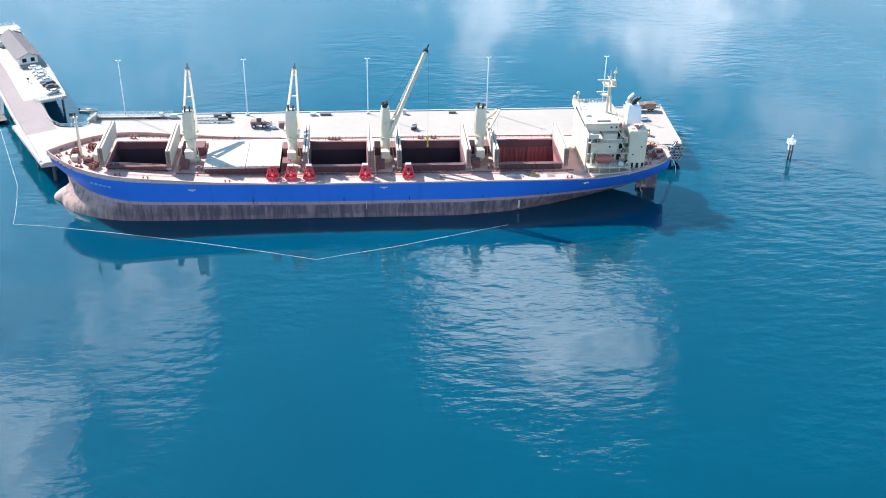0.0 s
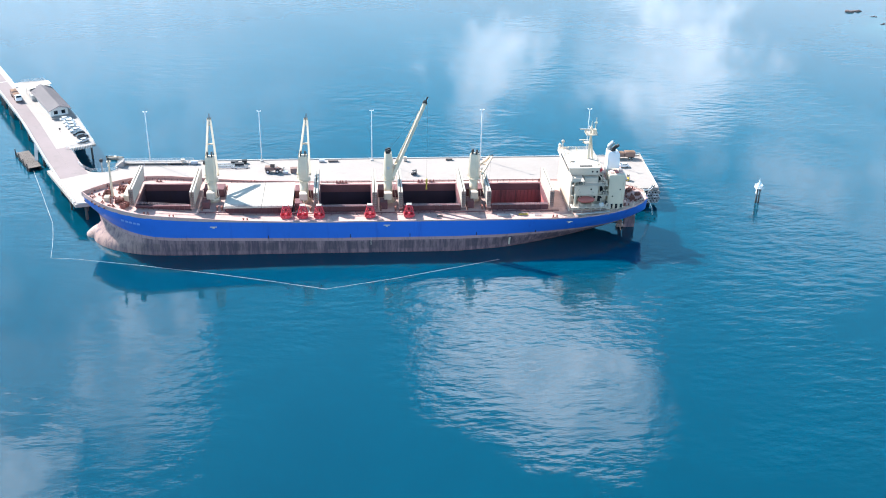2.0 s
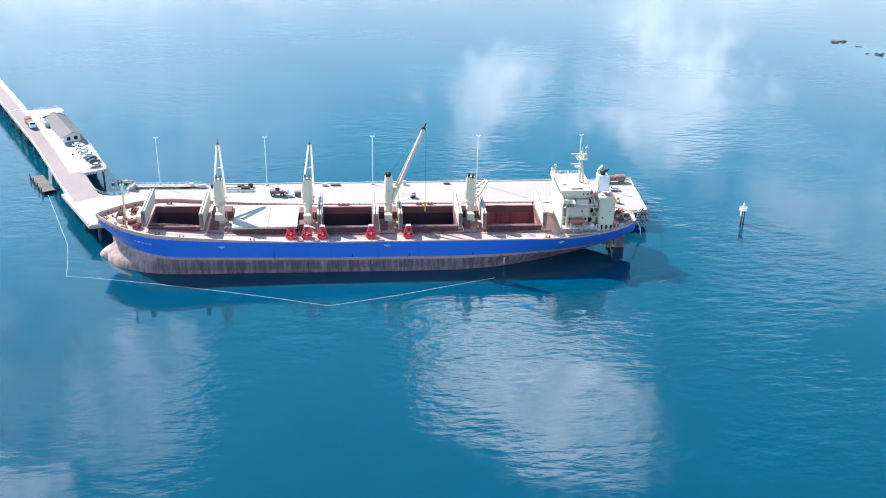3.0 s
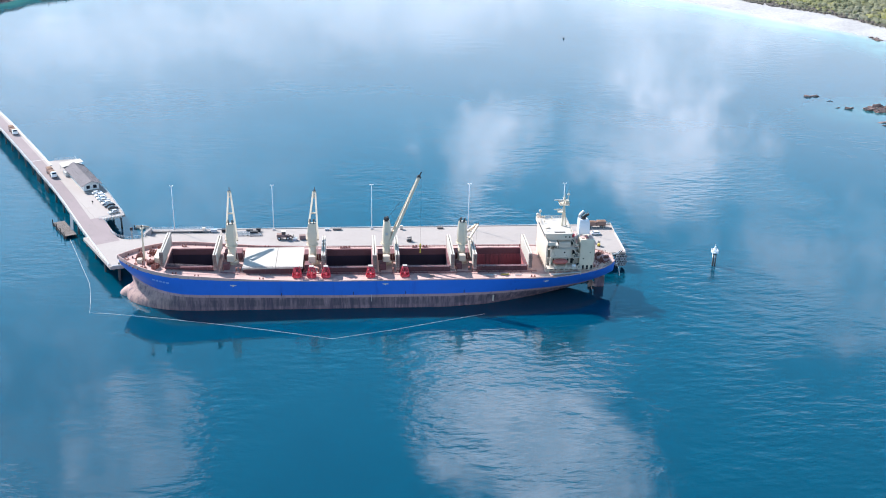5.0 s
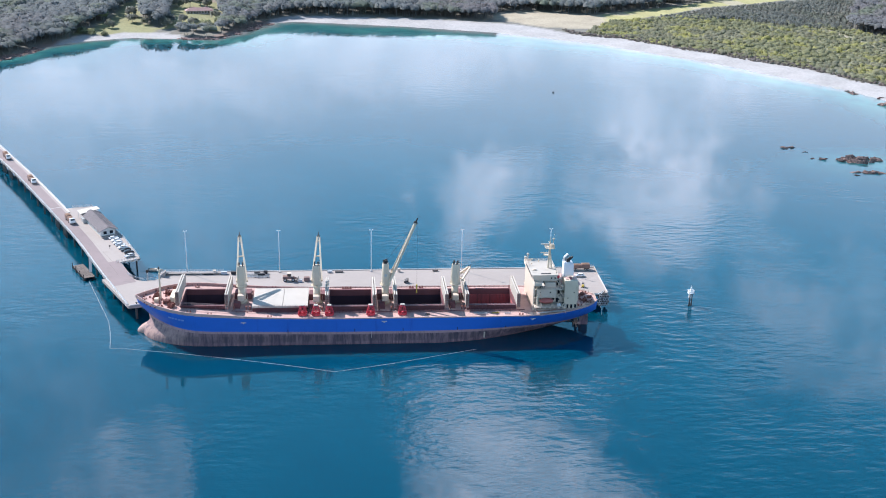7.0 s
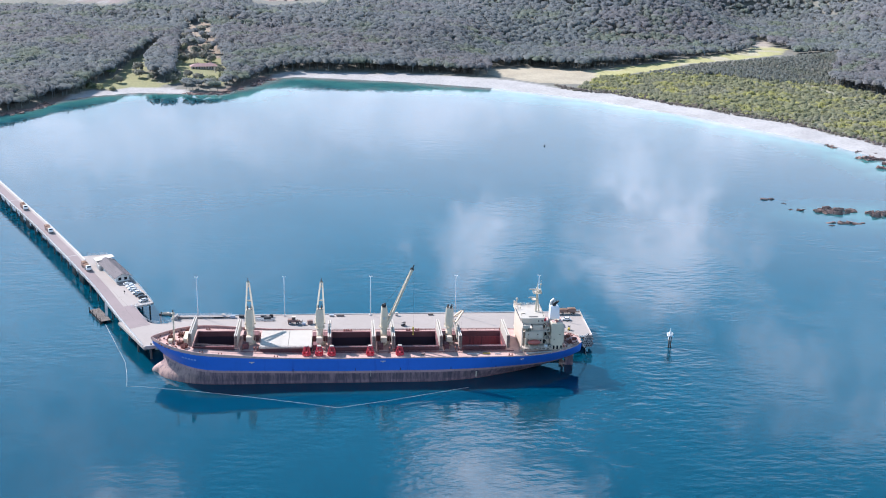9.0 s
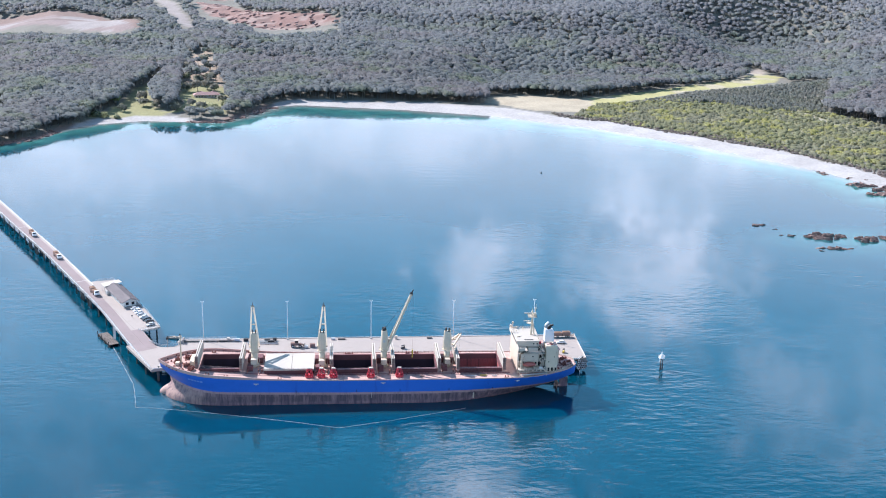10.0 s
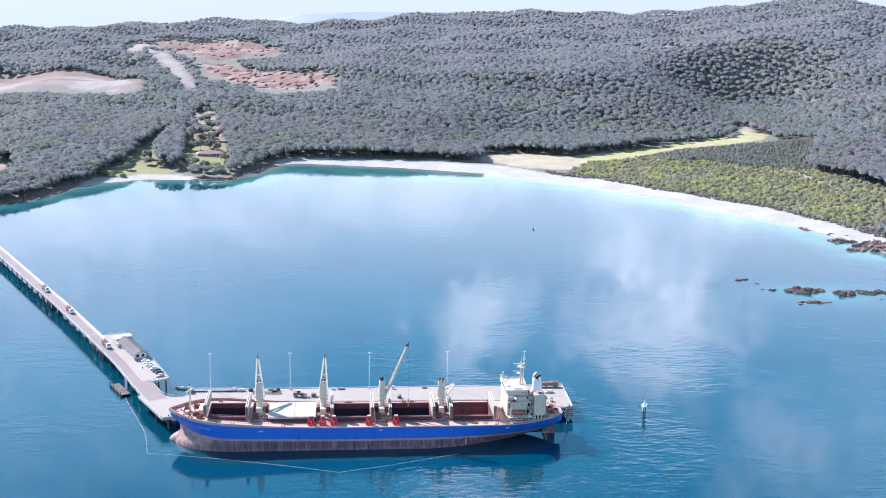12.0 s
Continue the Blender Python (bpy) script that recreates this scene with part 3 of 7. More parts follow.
def build_far_ridge():
    """Low headland far beyond the hills."""
    bm = B()
    prof = [(-620, 8), (-480, 48), (-330, 92), (-180, 118), (0, 130), (400, 139), (800, 141), (1200, 136), (1700, 100), (2200, 30)]
    rows2 = []
    for x, z in prof:
        rows2.append([bm.verts.new((x, 4000, -5)), bm.verts.new((x, 4060, z * 0.7)), bm.verts.new((x, 4150, z)), bm.verts.new((x, 4300, -5))])
    for a, b in zip(rows2, rows2[1:]):
        for k in range(3):
            bm.faces.new((a[k], a[k + 1], b[k + 1], b[k]))
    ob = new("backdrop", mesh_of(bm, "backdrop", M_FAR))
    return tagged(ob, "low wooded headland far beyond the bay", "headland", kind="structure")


build_far_ridge()

rng = np.random.default_rng(7)
ICO_V, ICO_F = [], []


def ico():
    bm = B()
    bmesh.ops.create_icosphere(bm, subdivisions=1, radius=1)
    v = np.array([tuple(p.co) for p in bm.verts])
    f = np.array([[p.index for p in q.verts] for q in bm.faces])
    bm.free()
    return v, f


ICO_V, ICO_F = ico()


def crowns(x, y, z, wide, tall, leaves, stems, lift=0.62, core=0.5, leaf=0.2):
    """Lobed crowns of many small leaf clumps round a core, with thin trunks: points, triangles, shading normals."""
    n = len(x)
    vs, fs, ns = [], [], []
    at = np.stack([x, y, z + tall * lift], 1)
    rad = np.stack([wide * 0.5, wide * 0.5, tall * (1 - lift) * 1.0], 1)
    jig = rng.uniform(0.7, 1.25, (n, len(ICO_V), 1))
    vs.append((at[:, None] + ICO_V[None] * rad[:, None] * core * jig).reshape(-1, 3))
    ns.append(np.broadcast_to(ICO_V[None] * 0.5 + np.array((0.0, 0.0, 0.7)), (n, len(ICO_V), 3)).reshape(-1, 3))
    fs.append((ICO_F[None] + (np.arange(n) * len(ICO_V))[:, None, None]).reshape(-1, 3))
    base = n * len(ICO_V)
    d = rng.normal(size=(n, leaves, 3))
    d /= np.linalg.norm(d, axis=2, keepdims=True)
    d[..., 2] = np.where(d[..., 2] < -0.35, -d[..., 2], d[..., 2])
    lobe = rng.normal(size=(n, 6, 3))
    lobe *= 0.55 / np.linalg.norm(lobe, axis=2, keepdims=True)
    lobe[..., 2] *= 0.6
    pick = lobe[np.arange(n)[:, None], rng.integers(0, 6, (n, leaves))]
    off = pick + d * rng.uniform(0.36, 0.58, (n, leaves, 1))
    c = at[:, None] + off * rad[:, None]
    size = (np.minimum(wide, 12.0) * leaf)[:, None, None, None] * rng.uniform(0.6, 1.35, (n, leaves, 1, 1))
    tri = rng.normal(size=(n, leaves, 3, 3))
    tri -= tri.mean(2, keepdims=True)
    tri -= 0.8 * (tri * d[:, :, None]).sum(3, keepdims=True) * d[:, :, None]
    face = np.cross(tri[:, :, 1] - tri[:, :, 0], tri[:, :, 2] - tri[:, :, 0])
    turned = (face * d).sum(2) < 0
    tri[turned] = tri[turned][:, ::-1]
    vs.append((c[:, :, None] + tri * size * 0.85).reshape(-1, 3))
    way_out = d * 0.2 + off * 0.55 + np.array((0.0, 0.0, 0.7))
    way_out /= np.linalg.norm(way_out, axis=2, keepdims=True)
    ns.append(np.repeat(way_out.reshape(-1, 3), 3, 0))
    fs.append(base + np.arange(n * leaves * 3).reshape(-1, 3))
    base += n * leaves * 3
    if stems:
        r = (0.018 * tall)[:, None, None]
        ring = np.array([(1, 0, 0), (-0.5, 0.87, 0), (-0.5, -0.87, 0)])
        foot = np.stack([x, y, z - 0.3], 1)[:, None]
        top_ = at[:, None]
        sv = np.concatenate([foot + ring * r, top_ + ring * r * 0.5], 1)
        vs.append(sv.reshape(-1, 3))
        ns.append(np.tile(np.concatenate([ring, ring]), (n, 1)))
        q = np.array([(0, 1, 4), (0, 4, 3), (1, 2, 5), (1, 5, 4), (2, 0, 3), (2, 3, 5)])
        fs.append(base + (q[None] + (np.arange(n) * 6)[:, None, None]).reshape(-1, 3))
    return np.concatenate(vs), np.concatenate(fs), np.concatenate(ns)


def foliage(name, data, mat):
    v, f, nrm = data
    me = mesh_np(name, v, f, mat, True)
    at = me.attributes.new("custom_normal", "FLOAT_VECTOR", "POINT")
    at.data.foreach_set("vector", np.ascontiguousarray(nrm, np.float32).ravel())
    return me


def scatter(x0, x1, y0, y1, gap):
    gx, gy = np.meshgrid(np.arange(x0, x1, gap), np.arange(y0, y1, gap))
    gx = gx.ravel() + rng.uniform(-0.48, 0.48, gx.size) * gap
    gy = gy.ravel() + rng.uniform(-0.48, 0.48, gy.size) * gap
    return gx, gy


def build_forest():
    for name, r0, r1, gap, leaves, stems, scale, lift, core, leaf in (("forest", 850, 1560, 7.4, 80, True, 1.0, 0.7, 0.76, 0.15), ("forest", 1560, 2250, 9.6, 40, False, 1.0, 0.72, 0.78, 0.18),
                                                                     ("forest", 2250, 3600, 11.8, 13, False, 1.06, 0.74, 0.84, 0.22)):
        x, y = scatter(-1450, 1950, 350, 2990, gap)
        d, az = np.hypot(x + 21, y + 461), np.degrees(np.arctan2(x + 21, y + 461))
        s = inland(x, y)
        edge = np.interp(x, [-340, -300, -280, -190, -175, -115, -95, 60, 150, 240, 420, 460], [6, 12, 26, 24, 8, 10, 26, 48, 72, 44, 52, 32])
        keep = (d >= r0) & (d < r1) & (az > -27) & (az < 36) & (s > edge) & ~bare(x, y)
        keep &= ~((x > 300) & (y < 760) & (s < 112) & (y > 450))
        keep &= ~((x > 190) & (x < 300) & (y > 730) & (y < 890))
        keep &= rng.random(len(x)) < 0.95
        keep |= inside(LAWN, x, y) & (y > 950) & (d >= r0) & (d < r1) & (rng.random(len(x)) < 0.10)
        x, y = x[keep], y[keep]
        z = ground_height(x, y) - (0 if stems else 4.0 if r1 < 3000 else 2.0)  # far crowns sunk so their gaps look less dark from the camera
        k = np.clip(0.5 + 0.3 * waves(x * 1.9, y * 1.9) + rng.normal(0, 0.15, len(x)), 0, 1)
        tall = (13.5 + 5.0 * k) * scale * np.interp(inland(x, y), [0, 50], [0.8, 1])
        wide = (10.4 + 3.0 * k + 6.5 * rng.random(len(x)) ** 2) * scale
        leaves_ = crowns(x, y, z, wide, tall, leaves, stems, lift, core, leaf)
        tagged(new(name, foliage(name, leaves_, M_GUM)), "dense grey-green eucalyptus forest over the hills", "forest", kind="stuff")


build_forest()


M_HEAP = material("red-brown spoil", (0.30, 0.185, 0.16), 0.95, vary=0.25, scale=0.1, stain=(0.36, 0.25, 0.225), stain_scale=0.012, stain_cut=(0.5, 0.62), bump=0.3, island=True)


def build_heaps():
    """Rows of dumped spoil on the stripped ground."""
    vs, fs, n = [], [], 0
    for poly, gap in ((SOIL_A, 15.0), (SOIL_B, 21.0)):
        x, y = scatter(-520, 0, 1400, 2420, gap)
        keep = inside(poly, x, y) & (rng.random(len(x)) < 0.5)
        for px, py in zip(x[keep], y[keep]):
            long_, wide, tall = rng.uniform(7, 16), rng.uniform(2.5, 4.5), rng.uniform(1.2, 2.8)
            a = rng.uniform(-0.6, 0.6) + 1.2
            p = ICO_V * np.array([long_, wide, tall]) * rng.uniform(0.75, 1.2, (len(ICO_V), 1))
            turn = np.array([[math.cos(a), -math.sin(a), 0], [math.sin(a), math.cos(a), 0], [0, 0, 1]])
            vs.append(p @ turn.T + np.array([px, py, float(ground_height(np.array([px]), np.array([py]))[0]) - 0.4]))
            fs.append(ICO_F + n)
            n += len(ICO_V)
    tagged(new("spoil_heaps", mesh_np("spoil_heaps", np.concatenate(vs), np.concatenate(fs), M_HEAP)), "red-brown heaps of dumped spoil on cleared ground", "heaps", kind="stuff")


build_heaps()


def build_scrub():
    x, y = scatter(230, 720, 490, 960, 5.8)
    s = inland(x, y)
    dune = (s > np.interp(x, [240, 420, 460], [41, 48, 40])) & (s < 130) & (x > 300) & (y > 440) & (y < 700)
    keep = (inside(SCRUB, x, y) | dune) & (near_line(TRACK, x, y) > 4) & (rng.random(len(x)) < 0.94)
    x, y = x[keep], y[keep]
    leaves_ = crowns(x, y, ground_height(x, y) - 0.3, 4.6 + 6.0 * rng.random(len(x)) ** 2, 1.8 + 3.2 * rng.random(len(x)) ** 2, 40, False, 0.45, 0.85, 0.16)
    tagged(new("scrub", foliage("scrub", leaves_, M_SCRUB)), "yellow-green coastal scrub behind the beach", "scrub", kind="stuff")
    x, y = scatter(340, 660, 800, 1060, 5.6)
    keep = inside(SHEOAK, x + 6 * waves(x * 6, y * 6), y) & (near_line(TRACK, x, y) > 5) & (rng.random(len(x)) < 0.9)
    x, y = x[keep], y[keep]
    low = np.interp(near_line([(380, 924), (455, 998), (547, 1044), (615, 1090), (660, 1085)], x, y), [0, 70], [0.3, 1.0])
    leaves_ = crowns(x, y, ground_height(x, y) - 0.3, (4.0 + 3.0 * rng.random(len(x))) * (0.5 + 0.5 * low), (5.5 + 4.0 * rng.random(len(x))) * low, 44, True, 0.42)
    tagged(new("she_oaks", foliage("she_oaks", leaves_, M_SHEOAK)), "dark she-oak thicket behind the scrub", "thicket", kind="stuff")
    # grey low heath along the head of the beach
    x, y = scatter(200, 645, 345, 860, 3.4)
    s = inland(x, y) + 5 * waves(x * 4, y * 4)
    wide = np.interp(x, [150, 240, 420, 460], [64, 35, 44, 36])
    keep = (s > wide - 4) & (s < wide + 13 + 8 * waves(x * 7, y * 7)) & (x > 225) & (rng.random(len(x)) < 0.85)
    keep |= inside(POINT, x, y) & (rng.random(len(x)) < 0.9)
    x, y = x[keep], y[keep]
    leaves_ = crowns(x, y, ground_height(x, y) - 0.2, 2.8 + 3.2 * rng.random(len(x)) ** 2, 1.0 + 2.2 * rng.random(len(x)) ** 2 + 2.0 * inside(POINT, x, y), 20, False, 0.45, 0.8)
    tagged(new("dune_heath", foliage("dune_heath", leaves_, M_HEATH)), "low grey-brown heath fringing the beach", "heath", kind="stuff")


build_scrub()


# ---- the ship: x runs to the stern, y is off the centreline, z up from the water ----
ship = thing("cargo_ship", (0, 16, 0), "blue bulk carrier with cream cranes moored at the wharf", "ship")


def lerp_at(x, xs, vs):
    return float(np.interp(x, xs, vs))


def deck_z(x):
    return lerp_at(x, [-101, -85, -75, -64, -52, -40, -20, 60, 87], [14.3, 13.6, 12.9, 12.1, 11.6, 11.3, 11.0, 11.0, 12.0])


def paint_z(x):
    return lerp_at(x, [-100, -90, -75, -48, -20, 90], [7.9, 7.0, 6.3, 5.8, 5.35, 5.35])


def stem_x(z):
    return lerp_at(z, [-4, 0, 2.5, 3.6, 5, 7.5, 10, 12, 16], [-98, -98.2, -97.9, -96.9, -95.5, -95.7, -98, -99.6, -100.6])


def deck_half(x):
    if x < -70:
        u = min(1, (x - stem_x(15)) / 29)
        return 16 * (1 - (1 - max(u, 0)) ** 2.5)
    return lerp_at(x, [-70, 50, 58, 64, 70, 76, 81, 85, 87.5], [16, 16, 15.6, 14.8, 13.4, 11.3, 8.8, 5.7, 2.2])


def half(x, z):
    if x < -62:
        run = lerp_at(z, [-4, 0, 6, 12, 15], [30, 28, 26, 27, 29])
        u = min(1, max(0, (x - stem_x(z)) / run))
        full, fine_ = math.sqrt(1 - (1 - u) ** 2), 1 - (1 - u) ** lerp_at(z, [6, 15], [2.3, 2.5])
        k = lerp_at(z, [0.5, 6.5], [0, 1])
        return 16 * (full * (1 - k) + fine_ * k)
    if x > 20:
        keel = keel_z(x)
        q = lerp_at(x, [20, 34.6, 52.6, 64, 88], [0.02, 0.13, 0.42, 0.5, 0.42])
        k = max(0.0, min(1.0, (z - keel) / (deck_z(x) - keel)))
        return deck_half(x) * k ** q
    return 16.0


def keel_z(x):
    return lerp_at(x, [20, 34.6, 52.6, 64.4, 75, 86, 88], [-9, -6, -2.5, 0, 3.0, 6.0, 6.6])


def hull_skin(z_low, z_high, levels):
    """The shell between two heights, both sides and the counter."""
    bm = B()
    grid = []
    bow_steps = [0, 0.01, 0.03, 0.06, 0.1, 0.16, 0.24, 0.34, 0.46, 0.6, 0.78, 1.0]
    mids = [-50, -35, -20, -5, 10, 20, 27, 34, 40, 46, 51, 55, 59, 63, 67, 71, 75, 78, 81, 83.5, 85.5, 87]
    for k in range(levels + 1):
        row = []
        f = k / levels
        for s_ in bow_steps:
            xa = stem_x(10) + s_ * (-62 - stem_x(10))
            z = z_low(xa) + f * (z_high(xa) - z_low(xa))
            x = stem_x(z) + s_ * (-62 - stem_x(z))
            row.append((x, 0.0 if s_ == 0 else half(x, z), z))
        for x in mids:
            lo = max(z_low(x), keel_z(x))
            z = lo + f * (max(z_high(x), lo) - lo)
            row.append((x, half(x, z), z))
        grid.append(row)
    for side in (-1, 1):
        vs = [[bm.verts.new((x, side * y, z)) for x, y, z in row] for row in grid]
        for a, b in zip(vs, vs[1:]):
            for i in range(len(a) - 1):
                bm.faces.new((a[i], a[i + 1], b[i + 1], b[i]))
    # transom
    ends = [row[-1] for row in grid]
    for a, b in zip(ends, ends[1:]):
        if a[1] > 0.01 or b[1] > 0.01:
            bm.faces.new([bm.verts.new(p) for p in ((a[0], -a[1], a[2]), (a[0], a[1], a[2]), (b[0], b[1], b[2]), (b[0], -b[1], b[2]))])
    bmesh.ops.remove_doubles(bm, verts=bm.verts, dist=0.005)
    bmesh.ops.dissolve_degenerate(bm, edges=bm.edges, dist=0.002)
    return bm


part("topside", hull_skin(paint_z, deck_z, 6), M_BLUE, ship, "bright blue painted topside", True)
part("boot_topping", hull_skin(lambda x: -3.5, lambda x: paint_z(x) - 1.0, 6), M_BOOT, ship, "purple-grey weathered antifouling with pale runs", True)
part("faded_band", hull_skin(lambda x: paint_z(x) - 1.0, paint_z, 2), M_BAND, ship, "pale pink faded band under the blue", True)


def bulb_mesh():
    bm = B()
    bmesh.ops.create_uvsphere(bm, u_segments=24, v_segments=14, radius=1)
    for v in bm.verts:
        x, y, z = v.co
        slim = 1 - 0.30 * x * x if x < 0 else 1
        v.co = (-93.0 + x * (7.7 if x < 0 else 10), y * (4.2 * slim + (4.0 * x if x > 0 else 0)), 0.3 + z * (4.3 * slim + (1.2 * x if x > 0 else 0)) + (0.2 * x if x < 0 else 0.6 * x))
    return bm


part("bulbous_bow", bulb_mesh(), M_BULB, ship, "pale weathered bulbous bow", True)

HATCHES = [(-82.0, -64.6), (-54.2, -32.4), (-24.2, -6.8), (3.0, 21.9), (31.6, 50.8)]
HATCH_HALF = 8.3


def coaming_z(x):
    return deck_z(x) + lerp_at(x, [-75, -43, 0, 50], [1.9, 2.2, 2.3, 2.1])


def deck_plates():
    bm = B()
    xs = sorted({*[x for h in HATCHES for x in h], *[float(q) for q in np.arange(-71.3, 57, 4.5)], *[-100.4, -100, -99, -97.5, -95.5, -93, -90, -87, -84, -78, -74], *[59, 63, 67, 70, 73, 76, 78.5, 81, 83, 85, 86.3, 87]})
    layers = []
    for dz in (-0.05, -0.2):
        rows3 = []
        for x in xs:
            h = max(0.05, deck_half(x) - 0.12)
            inner = min(HATCH_HALF, h * 0.8)
            rows3.append([bm.verts.new((x, y, deck_z(x) + dz)) for y in (-h, -inner, inner, h)])
        layers.append(rows3)
        for (xa, a), (xb, b) in zip(zip(xs, rows3), zip(xs[1:], rows3[1:])):
            mid = (xa + xb) / 2
            open_ = any(h0 < mid < h1 for h0, h1 in HATCHES)
            for k in (0, 1, 2):
                if not (open_ and k == 1):
                    q = (a[k], b[k], b[k + 1], a[k + 1])
                    bm.faces.new(q if dz > -0.1 else q[::-1])
    return bm


part("deck", deck_plates(), M_DECK, ship, "dusty salmon-pink steel deck")


def gunwale():
    """Raised rim of the deck edge, higher at the bow as a bulwark."""
    for side, nm in ((-1, "gunwale"), (1, "gunwale")):
        bm = B()
        xs = [-100.4, -100, -99, -97.5, -95.5, -93, -90, -86, -82, -78, -74, -68, -60, -50, -35, -20, 0, 20, 40, 52, 60, 66, 72, 77, 81, 84, 86, 87]
        prev = None
        for x in xs:
            h, z = deck_half(x), deck_z(x)
            rise = lerp_at(x, [-101, -90, -75, -62, -42], [1.3, 1.2, 1.1, 0.9, 0.22])
            q = [bm.verts.new((x, side * (h - o), z + dz)) for o, dz in ((-0.02, -0.2), (-0.02, rise), (0.3, rise), (0.3, -0.1))]
            if prev:
                for k in range(4):
                    bm.faces.new((prev[k], prev[(k + 1) % 4], q[(k + 1) % 4], q[k]))
            prev = q
        part(nm, bm, M_DECK, ship)


gunwale()
# the counter above the rudder is squeezed short to fit the camera's view
for ob in ship.children:
    if ob.name.split(".")[0] in ("topside", "boot_topping", "faded_band", "deck", "gunwale"):
        for v in ob.data.vertices:
            if v.co.x > 70:
                v.co.x = 70 + (v.co.x - 70) * 0.905


def hold(i, x0, x1):
    """The open hold under a hatch and its coaming."""
    z0 = min(coaming_z(x0), coaming_z(x1))
    bm = B()
    h, t = HATCH_HALF, 0.35
    for a in (box(bm, x0, x0 + t, -h, h, deck_z(x0) - 0.3, z0), box(bm, x1 - t, x1, -h, h, deck_z(x1) - 0.3, z0),
              box(bm, x0 + t, x1 - t, -h, -h + t, deck_z(x1) - 0.3, z0), box(bm, x0 + t, x1 - t, h - t, h, deck_z(x1) - 0.3, z0)):
        pass
    for k in range(int((x1 - x0) / 1.6)):
        x = x0 + 0.8 + k * 1.6
        for sd in (-1, 1):
            box(bm, x - 0.08, x + 0.08, sd * (h + 0.35) - 0.35, sd * (h + 0.35) + 0.35, deck_z(x) - 0.1, z0 - 0.35)
    box(bm, x0, x1, -h - 0.6, -h, z0 - 0.25, z0 - 0.05)
    box(bm, x0, x1, h, h + 0.6, z0 - 0.25, z0 - 0.05)
    part("coaming", bm, M_RED, ship, "dark red hatch coaming with stays")
    bm = B()
    top, floor_ = deck_z((x0 + x1) / 2) - 0.2, -5.0
    wide = h + 0.02
    box(bm, x0 + 0.01, x0 + 0.2, -wide, wide, floor_, top)
    box(bm, x1 - 0.2, x1 - 0.01, -wide, wide, floor_, top)
    box(bm, x0 + 0.2, x1 - 0.2, -wide, -wide + 0.2, floor_, top)
    box(bm, x0 + 0.2, x1 - 0.2, wide - 0.2, wide, floor_, top)
    bmesh.ops.remove_doubles(bm, verts=bm.verts, dist=0.001)
    # aftmost hold takes the tone with light put in, the others the shaded one
    hold_ = part("hold", bm, M_HOLD_LIT if i == 4 else M_HOLD, ship, "rusty maroon hold with framed sides, light or shade in its colour")
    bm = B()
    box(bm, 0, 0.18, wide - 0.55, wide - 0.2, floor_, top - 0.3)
    rib = mesh_of(bm, "hold_frame", M_HOLD_LIT if i == 4 else M_HOLD)
    k = x0 + 1.2
    while i == 4 and k < x1 - 1:
        share("hold_frame", rib, hold_, pose(k, 0, 0))
        k += 1.25
    bm = B()
    n = 14
    vs = [[bm.verts.new((x0 + 0.2 + (x1 - x0 - 0.4) * a / n, -wide + 0.2 + (2 * wide - 0.4) * b / n, floor_ + 0.4 + 1.0 * noise.noise((a * 0.7 + i * 9, b * 0.7, 0)))) for b in range(n + 1)] for a in range(n + 1)]
    for a in range(n):
        for b in range(n):
            bm.faces.new((vs[a][b], vs[a + 1][b], vs[a + 1][b + 1], vs[a][b + 1]))
    part("cargo_floor", bm, M_HOLD_FLOOR, ship, "dark hold bottom, shade put into its colour")


for i_, (a_, b_) in enumerate(HATCHES):
    if i_ != 1:
        hold(i_, a_, b_)


def cover_panel(thick=0.55, high=5.2):
    """One folding hatch-cover panel, standing on edge: plating with stiffeners on its back."""
    bm = B()
    box(bm, -thick / 2, thick / 2, -9.6, 9.6, 0, high, 0.05)
    return mesh_of(bm, "hatch_cover", M_COVER)


def panel_edge(high=5.2):
    bm = B()
    for dx in (-0.24, 0.24):
        box(bm, dx - 0.07, dx + 0.07, -0.2, 0.2, -0.2, high - 0.1, 0.02)
    for k in range(7):
        box(bm, -0.17, 0.17, -0.12, 0.12, 0.1 + k * 0.78, 0.28 + k * 0.78)
    tube(bm, (0, -0.35, -0.25), (0, 0.35, -0.25), 0.38, None, 12)
    return mesh_of(bm, "cover_edge", M_EDGE)


PANEL, PANEL_EDGE = cover_panel(), panel_edge()
for i_, (a_, b_) in enumerate(HATCHES):
    if i_ == 1:
        continue
    for x, lean in ((a_ - 0.4, 1), (b_ + 0.4, -1)):
        z = coaming_z(x) - 0.1
        for dx, tilt in ((0, 1.0), (-0.64, -1.0)):
            p_ = share("hatch_cover", PANEL, ship, pose(x + dx * lean, 0, z, 0, tilt * lean, 0))
            p_["label"] = "white hatch cover panel folded upright"
            for sd in (-9.85, 9.85):
                share("cover_edge", PANEL_EDGE, p_, pose(0, sd, 0))

# the closed hatch
a_, b_ = HATCHES[1]
bm = B()
box(bm, a_ + 0.4, b_ - 0.4, -8.9, 8.9, deck_z(-43) - 0.3, coaming_z(-43) - 0.4)
for k in range(12):
    x = a_ + 1.2 + k * 1.75
    for sd in (-1, 1):
        box(bm, x - 0.1, x + 0.1, sd * 9.2 - 0.3, sd * 9.2 + 0.3, deck_z(-43) - 0.3, coaming_z(-43) - 0.6)
part("coaming", bm, M_RED, ship, "dark red hatch coaming with stays")
